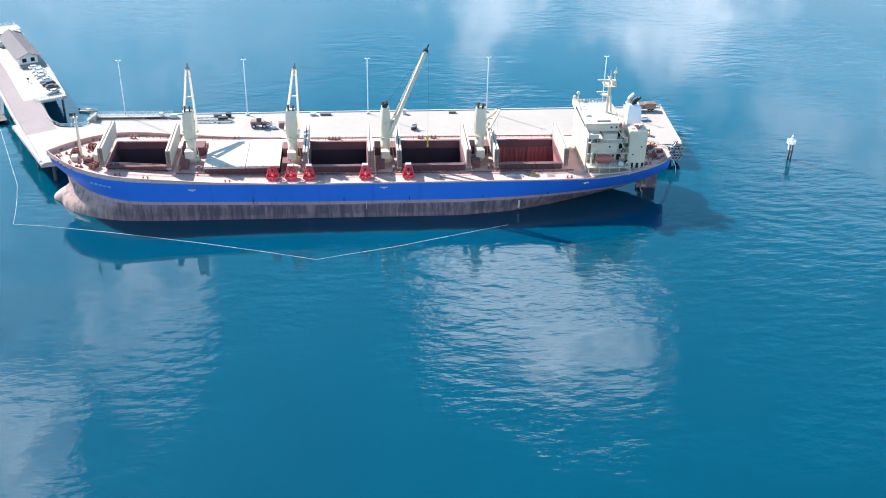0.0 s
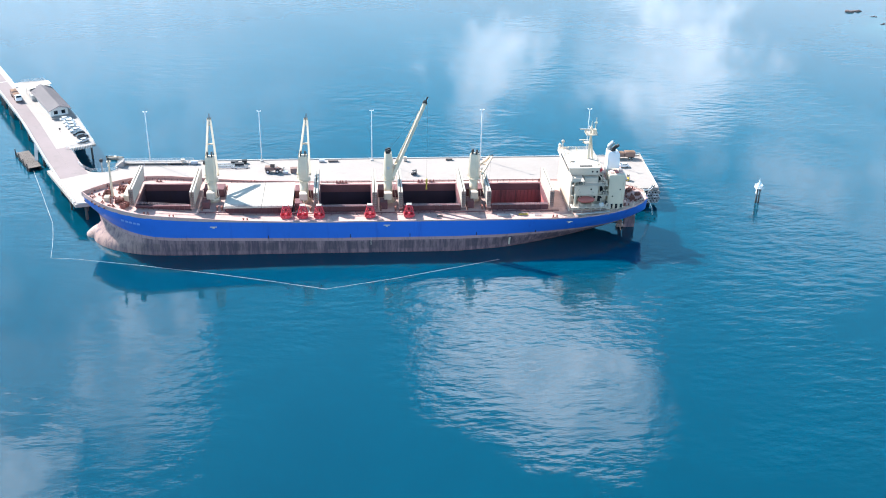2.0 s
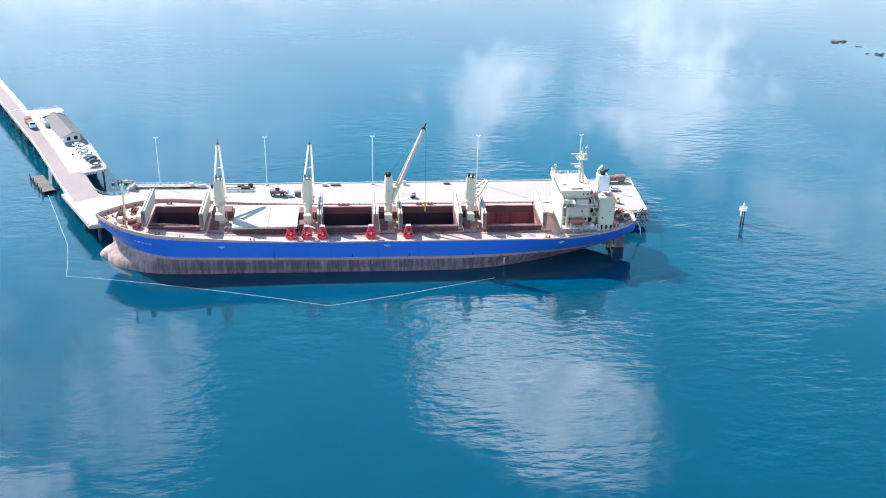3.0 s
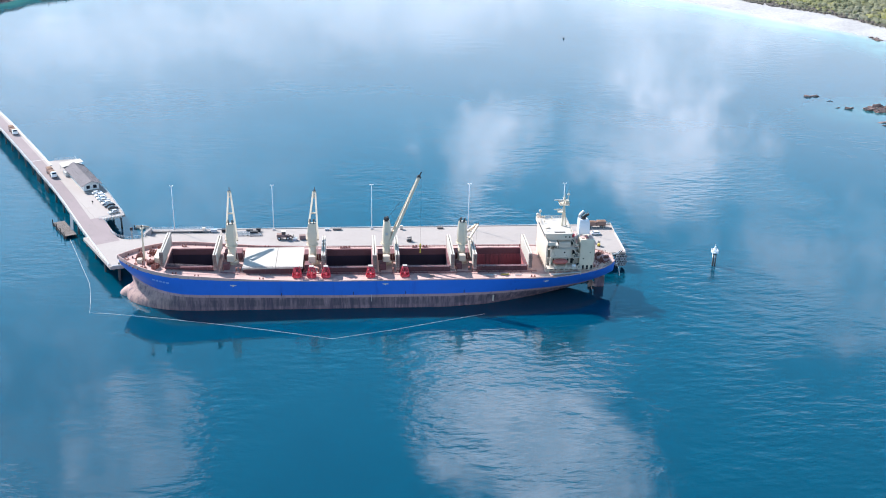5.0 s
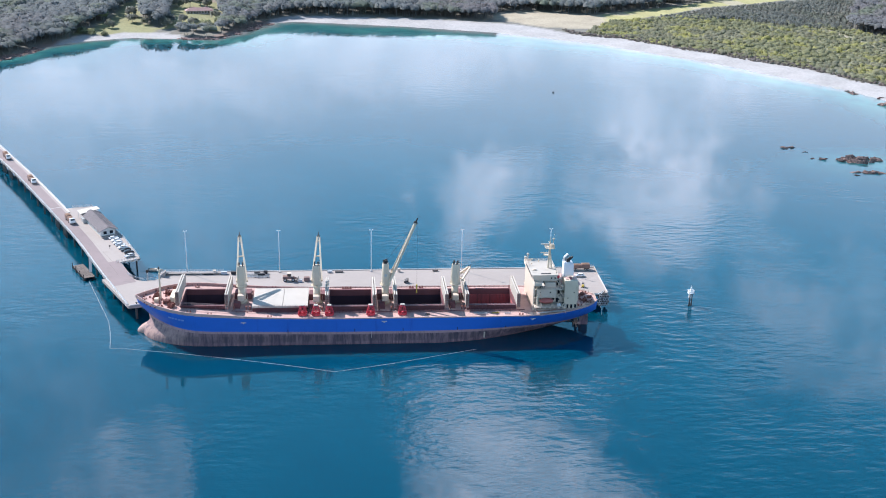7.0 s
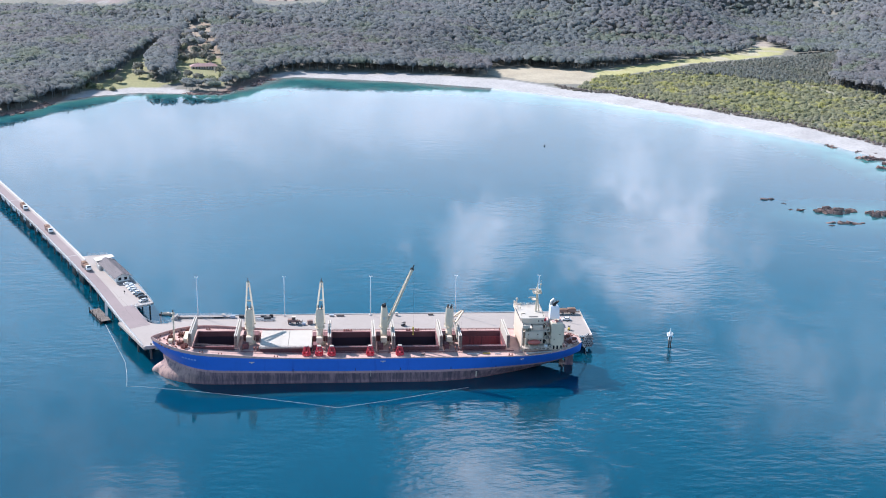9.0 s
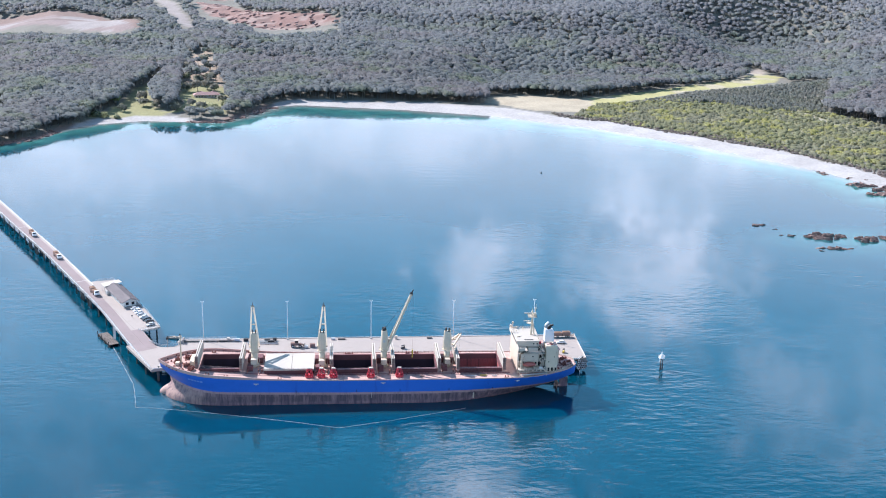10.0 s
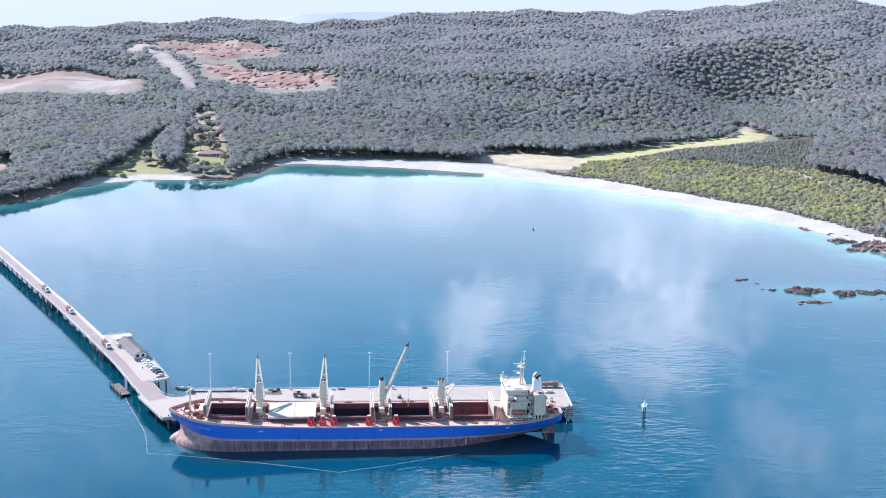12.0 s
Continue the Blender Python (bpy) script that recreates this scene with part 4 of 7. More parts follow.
for x0, x1 in ((a_, (a_ + b_) / 2 + 1.0), ((a_ + b_) / 2 + 1.12, b_)):
    bm = B()
    box(bm, x0, x1, -9.5, 9.5, coaming_z(-43) - 0.4, coaming_z(-43) + 0.3, 0.06)
    part("hatch_cover", bm, M_COVER, ship, "white hatch cover panel lying closed")


def crane(x, jib_foot, jib_tip, face, upper=27.3):
    """A deck crane: pedestal, slewing house with cab, and a two-beam jib."""
    z0 = deck_z(x)
    slew = 19.2
    bm = B()
    tube(bm, (x, 0, z0 - 0.2), (x, 0, slew - 0.6), 1.45, 1.4, 24)
    tube(bm, (x, 0, z0 - 0.1), (x, 0, z0 + 0.9), 2.3, 1.8, 24)
    ped = part("crane", bm, M_CREAM, ship, "cream deck crane on a round pedestal", True)
    bm = B()
    tube(bm, (x, 0, slew - 0.6), (x, 0, slew), 1.85, 1.85, 24)
    for k in range(16):
        c, s_ = 0.84 * math.cos(k * math.tau / 16), 0.84 * math.sin(k * math.tau / 16)
        bar(bm, (x + 2.5 * c, 2.5 * s_, slew - 0.2), (x + 2.5 * c, 2.5 * s_, slew + 0.9), 0.08, 0.08)
    tube(bm, (x, 0, slew - 0.35), (x, 0, slew - 0.2), 2.25, 2.25, 24)
    part("slew_ring", bm, M_CREAM, ped)
    # house, turned to the jib
    fx, fy = face
    turn = math.degrees(math.atan2(fy, fx))
    bm = B()
    mh = pose(x, 0, 0, 0, 0, turn)
    rims = []
    for z_, a_h, b_h in ((slew, 1.55, 1.6), (slew + 3.4, 1.6, 1.7), (upper - 1.2, 1.35, 1.5), (upper, 1.2, 1.4)):
        rims.append([bm.verts.new(mh @ Vector((sx * a_h + (0.15 if sx < 0 else 0.0), sy * b_h, z_))) for sx, sy in ((-1, -0.6), (-0.7, -1), (0.8, -1), (1, -0.8), (1, 0.8), (0.8, 1), (-0.7, 1), (-1, 0.6))])
    for ra, rb in zip(rims, rims[1:]):
        for k in range(8):
            bm.faces.new((ra[k], ra[(k + 1) % 8], rb[(k + 1) % 8], rb[k]))
    bm.faces.new(rims[0][::-1])
    bm.faces.new(rims[-1])
    part("crane_house", bm, M_CREAM, ped)
    for sy in (-1.72, 1.72):
        bm = B()
        box(bm, -0.5, 0.4, sy - 0.03, sy + 0.03, slew + 3.6, slew + 4.6, 0, mh)
        part("house_vent", bm, M_STEEL, ped)
    for sd in (-1.3, 1.3):
        bm = B()
        for px2 in (-0.9, 0.0, 0.9):
            bar(bm, mh @ Vector((px2, sd, upper)), mh @ Vector((px2, sd, upper + 0.9)), 0.06, 0.06)
        bar(bm, mh @ Vector((-0.9, sd, upper + 0.9)), mh @ Vector((0.9, sd, upper + 0.9)), 0.06, 0.06)
        part("top_rail", bm, M_BLACK, ped)
    bm = B()
    m = pose(x, 0, 0, 0, 0, turn)
    box(bm, 1.25, 2.5, -0.2, 1.2, slew + 2.2, slew + 4.4, 0.12, m)
    part("operator_cab", bm, M_WHITE, ped)
    bm = B()
    box(bm, 2.46, 2.54, 0.0, 1.0, slew + 2.9, slew + 4.1, 0, m)
    part("cab_window", bm, M_GLASS, ped)
    for sy in (-0.7, 0.7):
        bm = B()
        box(bm, -0.9, 0.6, sy - 0.18, sy + 0.18, upper - 0.1, upper + 1.1, 0.05, m)
        tube(bm, m @ Vector((0.3, sy - 0.25, upper + 0.9)), m @ Vector((0.3, sy + 0.25, upper + 0.9)), 0.6, None, 14)
        part("rope_sheave", bm, M_BLACK, ped)
    # jib
    foot, tip = Vector(jib_foot), Vector(jib_tip)
    d = (tip - foot).normalized()
    side = Vector((-fy, fx, 0)).normalized()
    bm = B()
    w0, w1 = 2.05, 0.38
    for sd in (-1, 1):
        bar(bm, foot + side * sd * w0, tip + side * sd * w1, 0.62, 0.95)
    for k in (0.12, 0.55, 0.9):
        bar(bm, foot.lerp(tip, k) - side * (w0 + (w1 - w0) * k), foot.lerp(tip, k) + side * (w0 + (w1 - w0) * k), 0.45, 0.45)
    part("jib", bm, M_CREAM, ped, "cream two-beam jib")
    bm = B()
    for sd in (-0.4, 0.4):
        tube(bm, tip + side * (sd - 0.1), tip + side * (sd + 0.1), 0.75, None, 14)
    bar(bm, tip, tip + d * 2.2, 0.3, 0.4)
    part("jib_head", bm, M_BLACK, ped)
    bm = B()
    house_top = m @ Vector((0.3, 0, upper + 0.9))
    for sd in (-0.35, 0.35):
        tube(bm, house_top + side * sd, tip + side * sd * 0.6, 0.016, None, 4)
    part("luffing_rope", bm, M_BLACK, ped)
    return ped


crane(-58.7, (-58.7, 1.7, 20.0), (-60.9, 21.0, 32.2), (-0.06, 1))
crane(-29.0, (-29.0, 1.7, 20.0), (-28.6, 21.0, 32.0), (0.02, 1))
c3 = crane(-1.5, (0.0, 0, 20.6), (10.3, 0.0, 44.9), (1, 0.04), 28.0)
c4 = crane(26.8, (27.7, 1.4, 20.0), (34.5, 17.5, 19.0), (0.36, 0.93))
bm = B()
tube(bm, (11.2, 0.0, 44.6), (11.2, 0.0, 18.4), 0.018, None, 5)
part("hoist_rope", bm, M_BLACK, c3)
bm = B()
box(bm, 10.9, 11.5, -0.35, 0.35, 16.6, 18.6, 0.12)
tube(bm, (11.2, 0, 16.7), (11.2, 0, 14.9), 0.12, 0.3, 8)
part("hook_block", bm, M_YELLOW, c3, "yellow hook block hanging over the hold")
bm = B()
tube(bm, (34.6, 17.6, 18.9), (31.0, 8.4, 12.0), 0.02, None, 5)
tube(bm, (34.6, 17.6, 18.9), (33.6, 11.2, 13.4), 0.02, None, 5)
part("hoist_rope", bm, M_BLACK, c4)


def mast_house(x):
    """Low deck house, ladders and lockers round a crane's foot."""
    z0 = deck_z(x) - 0.05
    bm = B()
    box(bm, x - 3.2, x + 3.4, 2.6, 7.4, z0, z0 + 2.7, 0.08)
    part("deck_house", bm, M_RED, ship, "red-brown deck house beside a crane")
    bm = B()
    box(bm, x - 2.8, x - 0.4, -6.8, -3.0, z0, z0 + 2.4, 0.08)
    part("deck_house", bm, M_RED, ship, "red-brown deck house beside a crane")
    bm = B()
    box(bm, x - 1.4, x + 1.2, -4.6, -2.3, z0 + 2.2, z0 + 4.6, 0.1)
    part("winch_locker", bm, M_WHITE, ship)
    bm = B()
    tube(bm, (0, 0, 0), (0, 0, 1.1), 0.22, 0.22, 8)
    tube(bm, (0, 0, 1.1), (0, 0, 1.35), 0.42, 0.35, 8)
    vent = mesh_of(bm, "vent_head", M_WINCH)
    for dx in (-2.6, 2.2, 3.6):
        for dy in (-8.0, -7.2, 7.9, 8.6):
            share("vent_head", vent, ship, pose(x + dx, dy, z0))
    bm = B()
    for sd in (-0.25, 0.25):
        bar(bm, (x + 2.6, -2.4 + sd, z0), (x + 1.7, -1.3 + sd, 19.0), 0.09, 0.09)
    for k in range(22):
        p = Vector((x + 2.6, -2.4, z0)).lerp(Vector((x + 1.7, -1.3, 19.0)), k / 22)
        bar(bm, p + Vector((0, -0.25, 0)), p + Vector((0, 0.25, 0)), 0.05, 0.05)
    part("ladder", bm, M_WHITE, ship)


for x in (-58.7, -29.0, -1.5, 26.8):
    mast_house(x)

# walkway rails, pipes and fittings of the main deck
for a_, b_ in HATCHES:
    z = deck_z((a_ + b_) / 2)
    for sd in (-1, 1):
        # only the near rail takes the dim tone that stands in for shade
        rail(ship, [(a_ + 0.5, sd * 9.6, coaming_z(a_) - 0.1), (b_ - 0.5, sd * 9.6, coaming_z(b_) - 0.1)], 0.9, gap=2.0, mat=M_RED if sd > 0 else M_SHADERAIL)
for off in (10.2, 10.55):
    bm = B()
    xs = [-62, -50, -36, -18, 0, 20, 40, 54]
    for x0, x1 in zip(xs, xs[1:]):
        tube(bm, (x0, -off, deck_z(x0) + 0.45), (x1, -off, deck_z(x1) + 0.45), 0.11, None, 6)
    for x in range(-60, 54, 4):
        box(bm, x - 0.06, x + 0.06, -off - 0.12, -off + 0.12, deck_z(x) - 0.05, deck_z(x) + 0.42)
    part("deck_pipe", bm, M_RED, ship)


def bitts(x, y):
    z = deck_z(x)
    bm = B()
    box(bm, x - 1.0, x + 1.0, y - 0.3, y + 0.3, z - 0.03, z + 0.12)
    for dx in (-0.6, 0.6):
        tube(bm, (x + dx, y, z), (x + dx, y, z + 0.75), 0.22, 0.22, 10)
        tube(bm, (x + dx, y, z + 0.75), (x + dx, y, z + 0.9), 0.3, 0.3, 10)
    part("mooring_bitts", bm, M_WINCH, ship)


for x, y in ((-78, -13.0), (-70, -14.2), (-47, -15.1), (52, -14.9), (-78, 13.0), (-62, 14.8), (-47, 14.8), (-18, 14.8), (-16, 14.8), (10, 14.8), (14, 14.8), (33, 14.8), (52, 14.4), (77, -8.2), (81.5, -5.2), (81.5, 5.2), (-93, -7), (-93, 7), (-97, -3)):
    bitts(x, y)


def windlass(x, y, turn=0, size=0.8):
    z = deck_z(x)
    m = pose(x, y, z, 0, 0, turn) @ Matrix.Diagonal((size, size, size, 1))
    bm = B()
    box(bm, -1.6, 1.6, -1.1, 1.1, -0.05, 0.35, 0.05, m)
    for dy in (-0.8, 0.2):
        tube(bm, m @ Vector((-1.3, dy, 1.25)), m @ Vector((1.3, dy, 1.25)), 0.55 * size, None, 14)
        for dx in (-1.3, -0.1, 1.3):
            tube(bm, m @ Vector((dx - 0.08, dy, 1.25)), m @ Vector((dx + 0.08, dy, 1.25)), 1.02 * size, None, 16)
    box(bm, 1.5, 2.3, -0.6, 0.6, 0, 1.7, 0.1, m)
    part("mooring_winch", bm, M_WINCH, ship, "rust-red mooring winch")


for x, y, tn in ((-88, -4.6, 15), (-88, 4.6, -15), (-85.5, -8.4, 60), (-85.5, 8.4, -60), (-92.5, 0, 90), (80, -3, 90), (80, 3, 90), (82.4, 0, 0)):
    windlass(x, y, tn, 0.8 if x < 0 else 0.5)
# foremast and stores round it
bm = B()
tube(bm, (-90.7, 0, deck_z(-90)), (-90.7, 0, 26.4), 0.45, 0.28, 12)
bar(bm, (-90.7, -1.6, 24.8), (-90.7, 1.6, 24.8), 0.16, 0.16)
box(bm, -91.3, -90.1, -0.5, 0.5, 25.6, 26.0)
part("foremast", bm, M_CREAM, ship, "cream foremast with light brackets")
bm = B()
tube(bm, (-90.7, 0, 26.0), (-90.7, 0, 27.2), 0.3, 0.22, 10)
part("mast_light", bm, M_BLACK, ship)
bm = B()
box(bm, -86.5, -84.6, -4.5, 4.5, deck_z(-86) - 0.1, deck_z(-86) + 2.2, 0.08)
box(bm, -92.6, -90.9, -4.4, -2.2, deck_z(-92) - 0.1, deck_z(-92) + 1.4, 0.08)
part("forecastle_store", bm, M_CREAM, ship)
bm = B()
box(bm, -0.35, 0.35, -0.35, 0.35, 0, 0.7, 0.06)
FAIR = mesh_of(bm, "fairlead", M_WINCH)
for k in range(16):
    a = math.pi * (0.5 + (k + 0.5) / 16)
    x, y = -86 + 11.5 * math.cos(a), 11.2 * math.sin(a)
    share("fairlead", FAIR, ship, pose(x, y, deck_z(x) - 0.05) @ Matrix.Diagonal((0.7, 0.7, 0.8, 1)))

# hull marks: plain bars where lettering stands, tug marks, draught scale
for x, z in ((-57, 9.8), (-2.4, 9.6), (56.8, 9.3)):
    y = half(x, z)
    bm = B()
    box(bm, x - 1.05, x + 1.05, -y - 0.05, -y + 0.02, z - 0.12, z + 0.2)
    box(bm, x - 0.3, x + 0.3, -y - 0.05, -y + 0.02, z - 0.45, z - 0.12)
    part("tug_mark", bm, M_WHITE, ship, "small white tug mark")
for x, z, w_, h_ in ((37.6, 2.3, 0.6, 2.9), (-7.5, 4.0, 0.16, 2.6)):
    bm = B()
    for k in range(6):
        za, zb = z - h_ / 2 + h_ * k / 6, z - h_ / 2 + h_ * (k + 1) / 6
        ya, yb = -half(x, za) - 0.05, -half(x, zb) - 0.05
        bar(bm, (x, ya, za), (x, yb, zb + 0.01), w_, 0.1)
    part("draught_mark", bm, M_WHITE, ship, "white draught scale")
for x in (-40, -14, 5, 26.5, 46):
    bm = B()
    box(bm, x - 0.12, x + 0.12, -half(x, 6) - 0.05, -half(x, 6) + 0.3, 5.4, 6.6)
    part("scupper", bm, M_BLACK, ship)
bm = B()
for k in range(5):
    x = -85.5 + k * 1.3
    z = 11.2 - k * 0.12
    y = half(x, z)
    bar(bm, (x - 0.45, -half(x - 0.45, z) - 0.04, z), (x + 0.45, -half(x + 0.45, z) - 0.04, z), 0.1, 0.55)
part("name_bars", bm, M_LETTER, ship, "pale bars in place of the ship's name")

# rudder and propeller under the counter
bm = B()
box(bm, 78.8, 82.6, -0.35, 0.35, -3.0, 4.6, 0.15)
# dark antifouling chosen so the counter's shadow is in the rudder's colour
part("rudder", bm, M_BOOT, ship, "weathered rudder, dark to stand in for shadow below the counter")
bm = B()
tube(bm, (76.4, 0, 0.6), (79.2, 0, 0.6), 0.75, 0.45, 14)
for k in range(4):
    a = k * math.tau / 4 + 0.4
    m = Matrix.Translation((77.6, 0, 0.6)) @ Matrix.Rotation(a, 4, "X") @ Matrix.Rotation(radians(24), 4, "Z")
    box(bm, -0.12, 0.12, -1.0, 1.0, 0.5, 2.8, 0.1, m)
part("propeller", bm, M_BULB, ship, "dull bronze propeller half out of the water")

# ---- accommodation ----
bm = B()
box(bm, 57.6, 75.0, -9.6, 9.6, 10.9, 13.5, 0.06)
acc = part("accommodation", bm, M_WHITE, ship, "cream-white stepped deckhouse with a bridge on top")


def block(name, x0, x1, y0, y1, z0, z1, mat=None, bevel=0.05, label=""):
    bm = B()
    box(bm, x0, x1, y0, y1, z0, z1, bevel)
    return part(name, bm, mat or M_WHITE, acc, label)


def ports(x0, x1, y, z, step, w_=0.7, h_=0.8, along="x"):
    """A row of dark windows along x, or across the ship."""
    x = x0
    while x <= x1:
        if along == "x":
            block("window", x, x + w_, y - 0.03, y + 0.03, z, z + h_, M_GLASS, 0)
        else:
            block("window", y - 0.03, y + 0.03, x, x + w_, z, z + h_, M_GLASS, 0)
        x += step


def stair(x0, z0, x1, z1, y):
    bm = B()
    for sd in (-0.4, 0.4):
        bar(bm, (x0, y + sd, z0), (x1, y + sd, z1), 0.08, 0.22)
        bar(bm, (x0, y + sd, z0 + 1), (x1, y + sd, z1 + 1), 0.05, 0.05)
    n = 10
    for k in range(n):
        p = Vector((x0, y, z0)).lerp(Vector((x1, y, z1)), (k + 0.5) / n)
        box(bm, p.x - 0.12, p.x + 0.12, y - 0.4, y + 0.4, p.z - 0.02, p.z + 0.03)
    part("stair", bm, M_WHITE, acc)


# tiers, each with its deck
block("boat_deck", 57.4, 70.4, -13.6, 13.6, 13.5, 13.68, None, 0.03)
block("tier", 57.8, 69.6, -8.6, 8.6, 13.68, 16.7)
block("deck_slab", 57.6, 70.0, -11.0, 11.0, 16.7, 16.88, None, 0.03)
block("tier", 57.8, 68.6, -8.4, 8.4, 16.88, 20.3)
block("side_house", 58.6, 66.4, -10.6, -8.4, 16.88, 20.3)
block("deck_slab", 57.6, 69.4, -11.4, 11.4, 20.3, 20.48, None, 0.03)
block("tier", 57.8, 66.8, -7.2, 7.2, 20.48, 22.6)
block("side_house", 62.0, 66.4, -9.3, -7.2, 20.48, 22.3)
block("side_house", 59.2, 60.4, -9.0, -7.2, 20.48, 21.9)
# front bulkhead, carrying the bridge wings
block("front_bulkhead", 57.2, 57.8, -10.2, 10.6, 10.9, 22.5, None, 0.04)
block("bridge_wing", 57.0, 61.2, -13.0, 13.8, 22.5, 22.72, None, 0.04, "bridge wing deck spanning the beam")
for sd in (-1, 1):
    reach = 13.0 if sd < 0 else 13.8
    bm = B()
    box(bm, 57.0, 57.2, min(sd * 7.9, sd * reach), max(sd * 7.9, sd * reach), 22.72, 23.9, 0.03)
    box(bm, 57.2, 60.0, sd * reach - 0.1, sd * reach + 0.1, 22.72, 23.9, 0.03)
    part("wing_bulwark", bm, M_WHITE, acc)
    bm = B()
    bar(bm, (58.2, sd * (reach - 0.6), 22.5), (58.2, sd * 11.0, 20.5), 0.22, 0.22)
    part("wing_bracket", bm, M_WHITE, acc)
block("wheelhouse", 57.0, 67.0, -7.9, 7.9, 22.6, 25.1, None, 0.08)
ports(-7.4, 6.6, 56.98, 23.6, 1.15, 0.95, 0.9, "y")
ports(64.4, 66.0, -7.92, 23.6, 1.5, 0.5, 0.6)
block("monkey_island", 56.7, 67.4, -8.3, 8.3, 25.1, 25.3, M_COVER, 0.04)
block("roof_grating", 60.6, 64.6, -7.0, -6.2, 25.3, 25.42, M_BLACK, 0)
block("roof_hatch", 58.2, 59.4, -3.0, -1.8, 25.3, 25.8)
block("life_raft", 67.6, 68.6, -5.2, -4.0, 22.6, 23.9, M_GRAB, 0.25, "red life-raft canister")
block("raft_stand", 67.4, 69.0, -5.6, -3.4, 20.48, 22.6)
for x, y, h_ in ((57.6, -5.0, 1.2), (58.4, 3.0, 1.0), (61.8, 6.4, 1.4), (66.2, 5.4, 1.6), (59.2, 7.2, 1.5), (66.6, -7.4, 1.2)):
    bm = B()
    tube(bm, (x, y, 25.3), (x, y, 25.3 + h_), 0.09, 0.07, 8)
    box(bm, x - 0.25, x + 0.25, y - 0.2, y + 0.2, 25.3 + h_ * 0.6, 25.3 + h_ * 0.6 + 0.4, 0.06)
    part("roof_antenna", bm, M_CREAM, acc)
rail(acc, [(67.2, -8.1, 25.3), (67.2, 8.1, 25.3), (57.0, 8.1, 25.3), (57.0, 2.0, 25.3)], 1.0)
# railings of the side decks
rail(acc, [(60.0, -11.3, 20.48), (69.2, -11.3, 20.48), (69.2, -7.4, 20.48)], 1.05, gap=1.5)
rail(acc, [(60.0, 11.3, 20.48), (69.2, 11.3, 20.48)], 1.05, gap=1.8)
rail(acc, [(66.4, -10.9, 16.88), (69.9, -10.9, 16.88), (69.9, -8.6, 16.88)], 1.05, gap=1.5)
rail(acc, [(57.6, -13.5, 13.68), (70.2, -13.5, 13.68)], 1.05, gap=1.6)
rail(acc, [(57.6, 13.5, 13.68), (70.2, 13.5, 13.68)], 1.05, gap=1.8)
ports(59.6, 64.6, -10.62, 18.6, 4.2, 0.5, 0.5)
ports(58.8, 68, -8.62, 14.7, 2.2)
# main-deck alleyway: dark panels stand in for shaded openings under the boat deck
ports(59.0, 69.0, -9.62, 11.5, 1.9, 1.2, 1.6)
for sd in (-1, 1):
    for x in (57.8, 61, 64, 67, 70.0):
        block("deck_pillar", x - 0.1, x + 0.1, sd * 13.3 - 0.1, sd * 13.3 + 0.1, 10.9, 13.5, None, 0)
stair(70.4, 11.1, 68.4, 13.7, -11.6)
stair(69.6, 13.7, 67.0, 16.9, -9.7)
stair(69.4, 16.9, 67.2, 20.5, -9.5)
stair(68.8, 20.5, 66.8, 22.9, -8.5)
for x, y, z in ((66.8, -8.65, 13.75), (60.2, -8.65, 13.75), (67.4, -8.45, 16.95), (60.8, -7.25, 20.55), (67.0, -7.25, 20.55)):
    block("door", x, x + 0.95, y - 0.04, y + 0.06, z, z + 2.0, M_GLASS, 0.02)
# ventilation casing, engine casing and funnel
block("stair_tower", 69.9, 75.2, -10.0, -4.4, 11.0, 23.5, M_CREAM, 0.15, "tall cream ventilation casing")
ports(71.0, 74.6, -10.02, 11.6, 1.6, 0.8, 1.7)
for x, y, z in ((71.2, -10.02, 15.8), (73.6, -10.02, 18.2)):
    block("window", x, x + 0.4, y - 0.03, y + 0.03, z, z + 0.4, M_GLASS, 0)
for k in range(3):
    block("vent_hatch", 70.5 + k * 1.6, 71.6 + k * 1.6, -8.6, -6.0, 23.5, 23.8, M_LIFE if k == 1 else M_DECK, 0.03)
block("engine_casing", 69.4, 77.0, -4.2, 8.0, 11.0, 19.2)
block("deck_slab", 69.2, 77.6, -4.4, 8.6, 19.2, 19.38, M_DECK, 0.03)
bm = B()
lo = [bm.verts.new((x, y, 19.3)) for x, y in ((70.8, -2.2), (75.2, -2.2), (75.2, 2.2), (70.8, 2.2))]
hi = [bm.verts.new((x, y, z)) for x, y, z in ((70.8, -2.0, 28.4), (74.7, -2.0, 27.7), (74.7, 2.0, 27.7), (70.8, 2.0, 28.4))]
for k in range(4):
    bm.faces.new((lo[k], lo[(k + 1) % 4], hi[(k + 1) % 4], hi[k]))
bm.faces.new(hi)
bm.faces.new(lo[::-1])
bmesh.ops.bevel(bm, geom=list(bm.edges), offset=0.25, segments=3, affect="EDGES")
part("funnel", bm, M_FUNNEL, acc, "white tapered funnel with black exhaust pipes", False)
for dx, dy, r, up in ((-0.9, 0.4, 0.7, 2.0), (0.7, -0.6, 0.45, 1.2), (1.1, 0.6, 0.42, 1.0), (-0.1, -1.0, 0.45, 1.4)):
    x, y = 72.3 + dx, dy
    bm = B()
    tube(bm, (x, y, 28.2), (x, y, 28.6 + up * 0.5), r, r, 14)
    tube(bm, (x, y, 28.5 + up * 0.5), (x + 1.3, y, 28.9 + up), r, r * 0.92, 14)
    part("exhaust_pipe", bm, M_BLACK if dx > -0.5 else M_STEEL, acc)
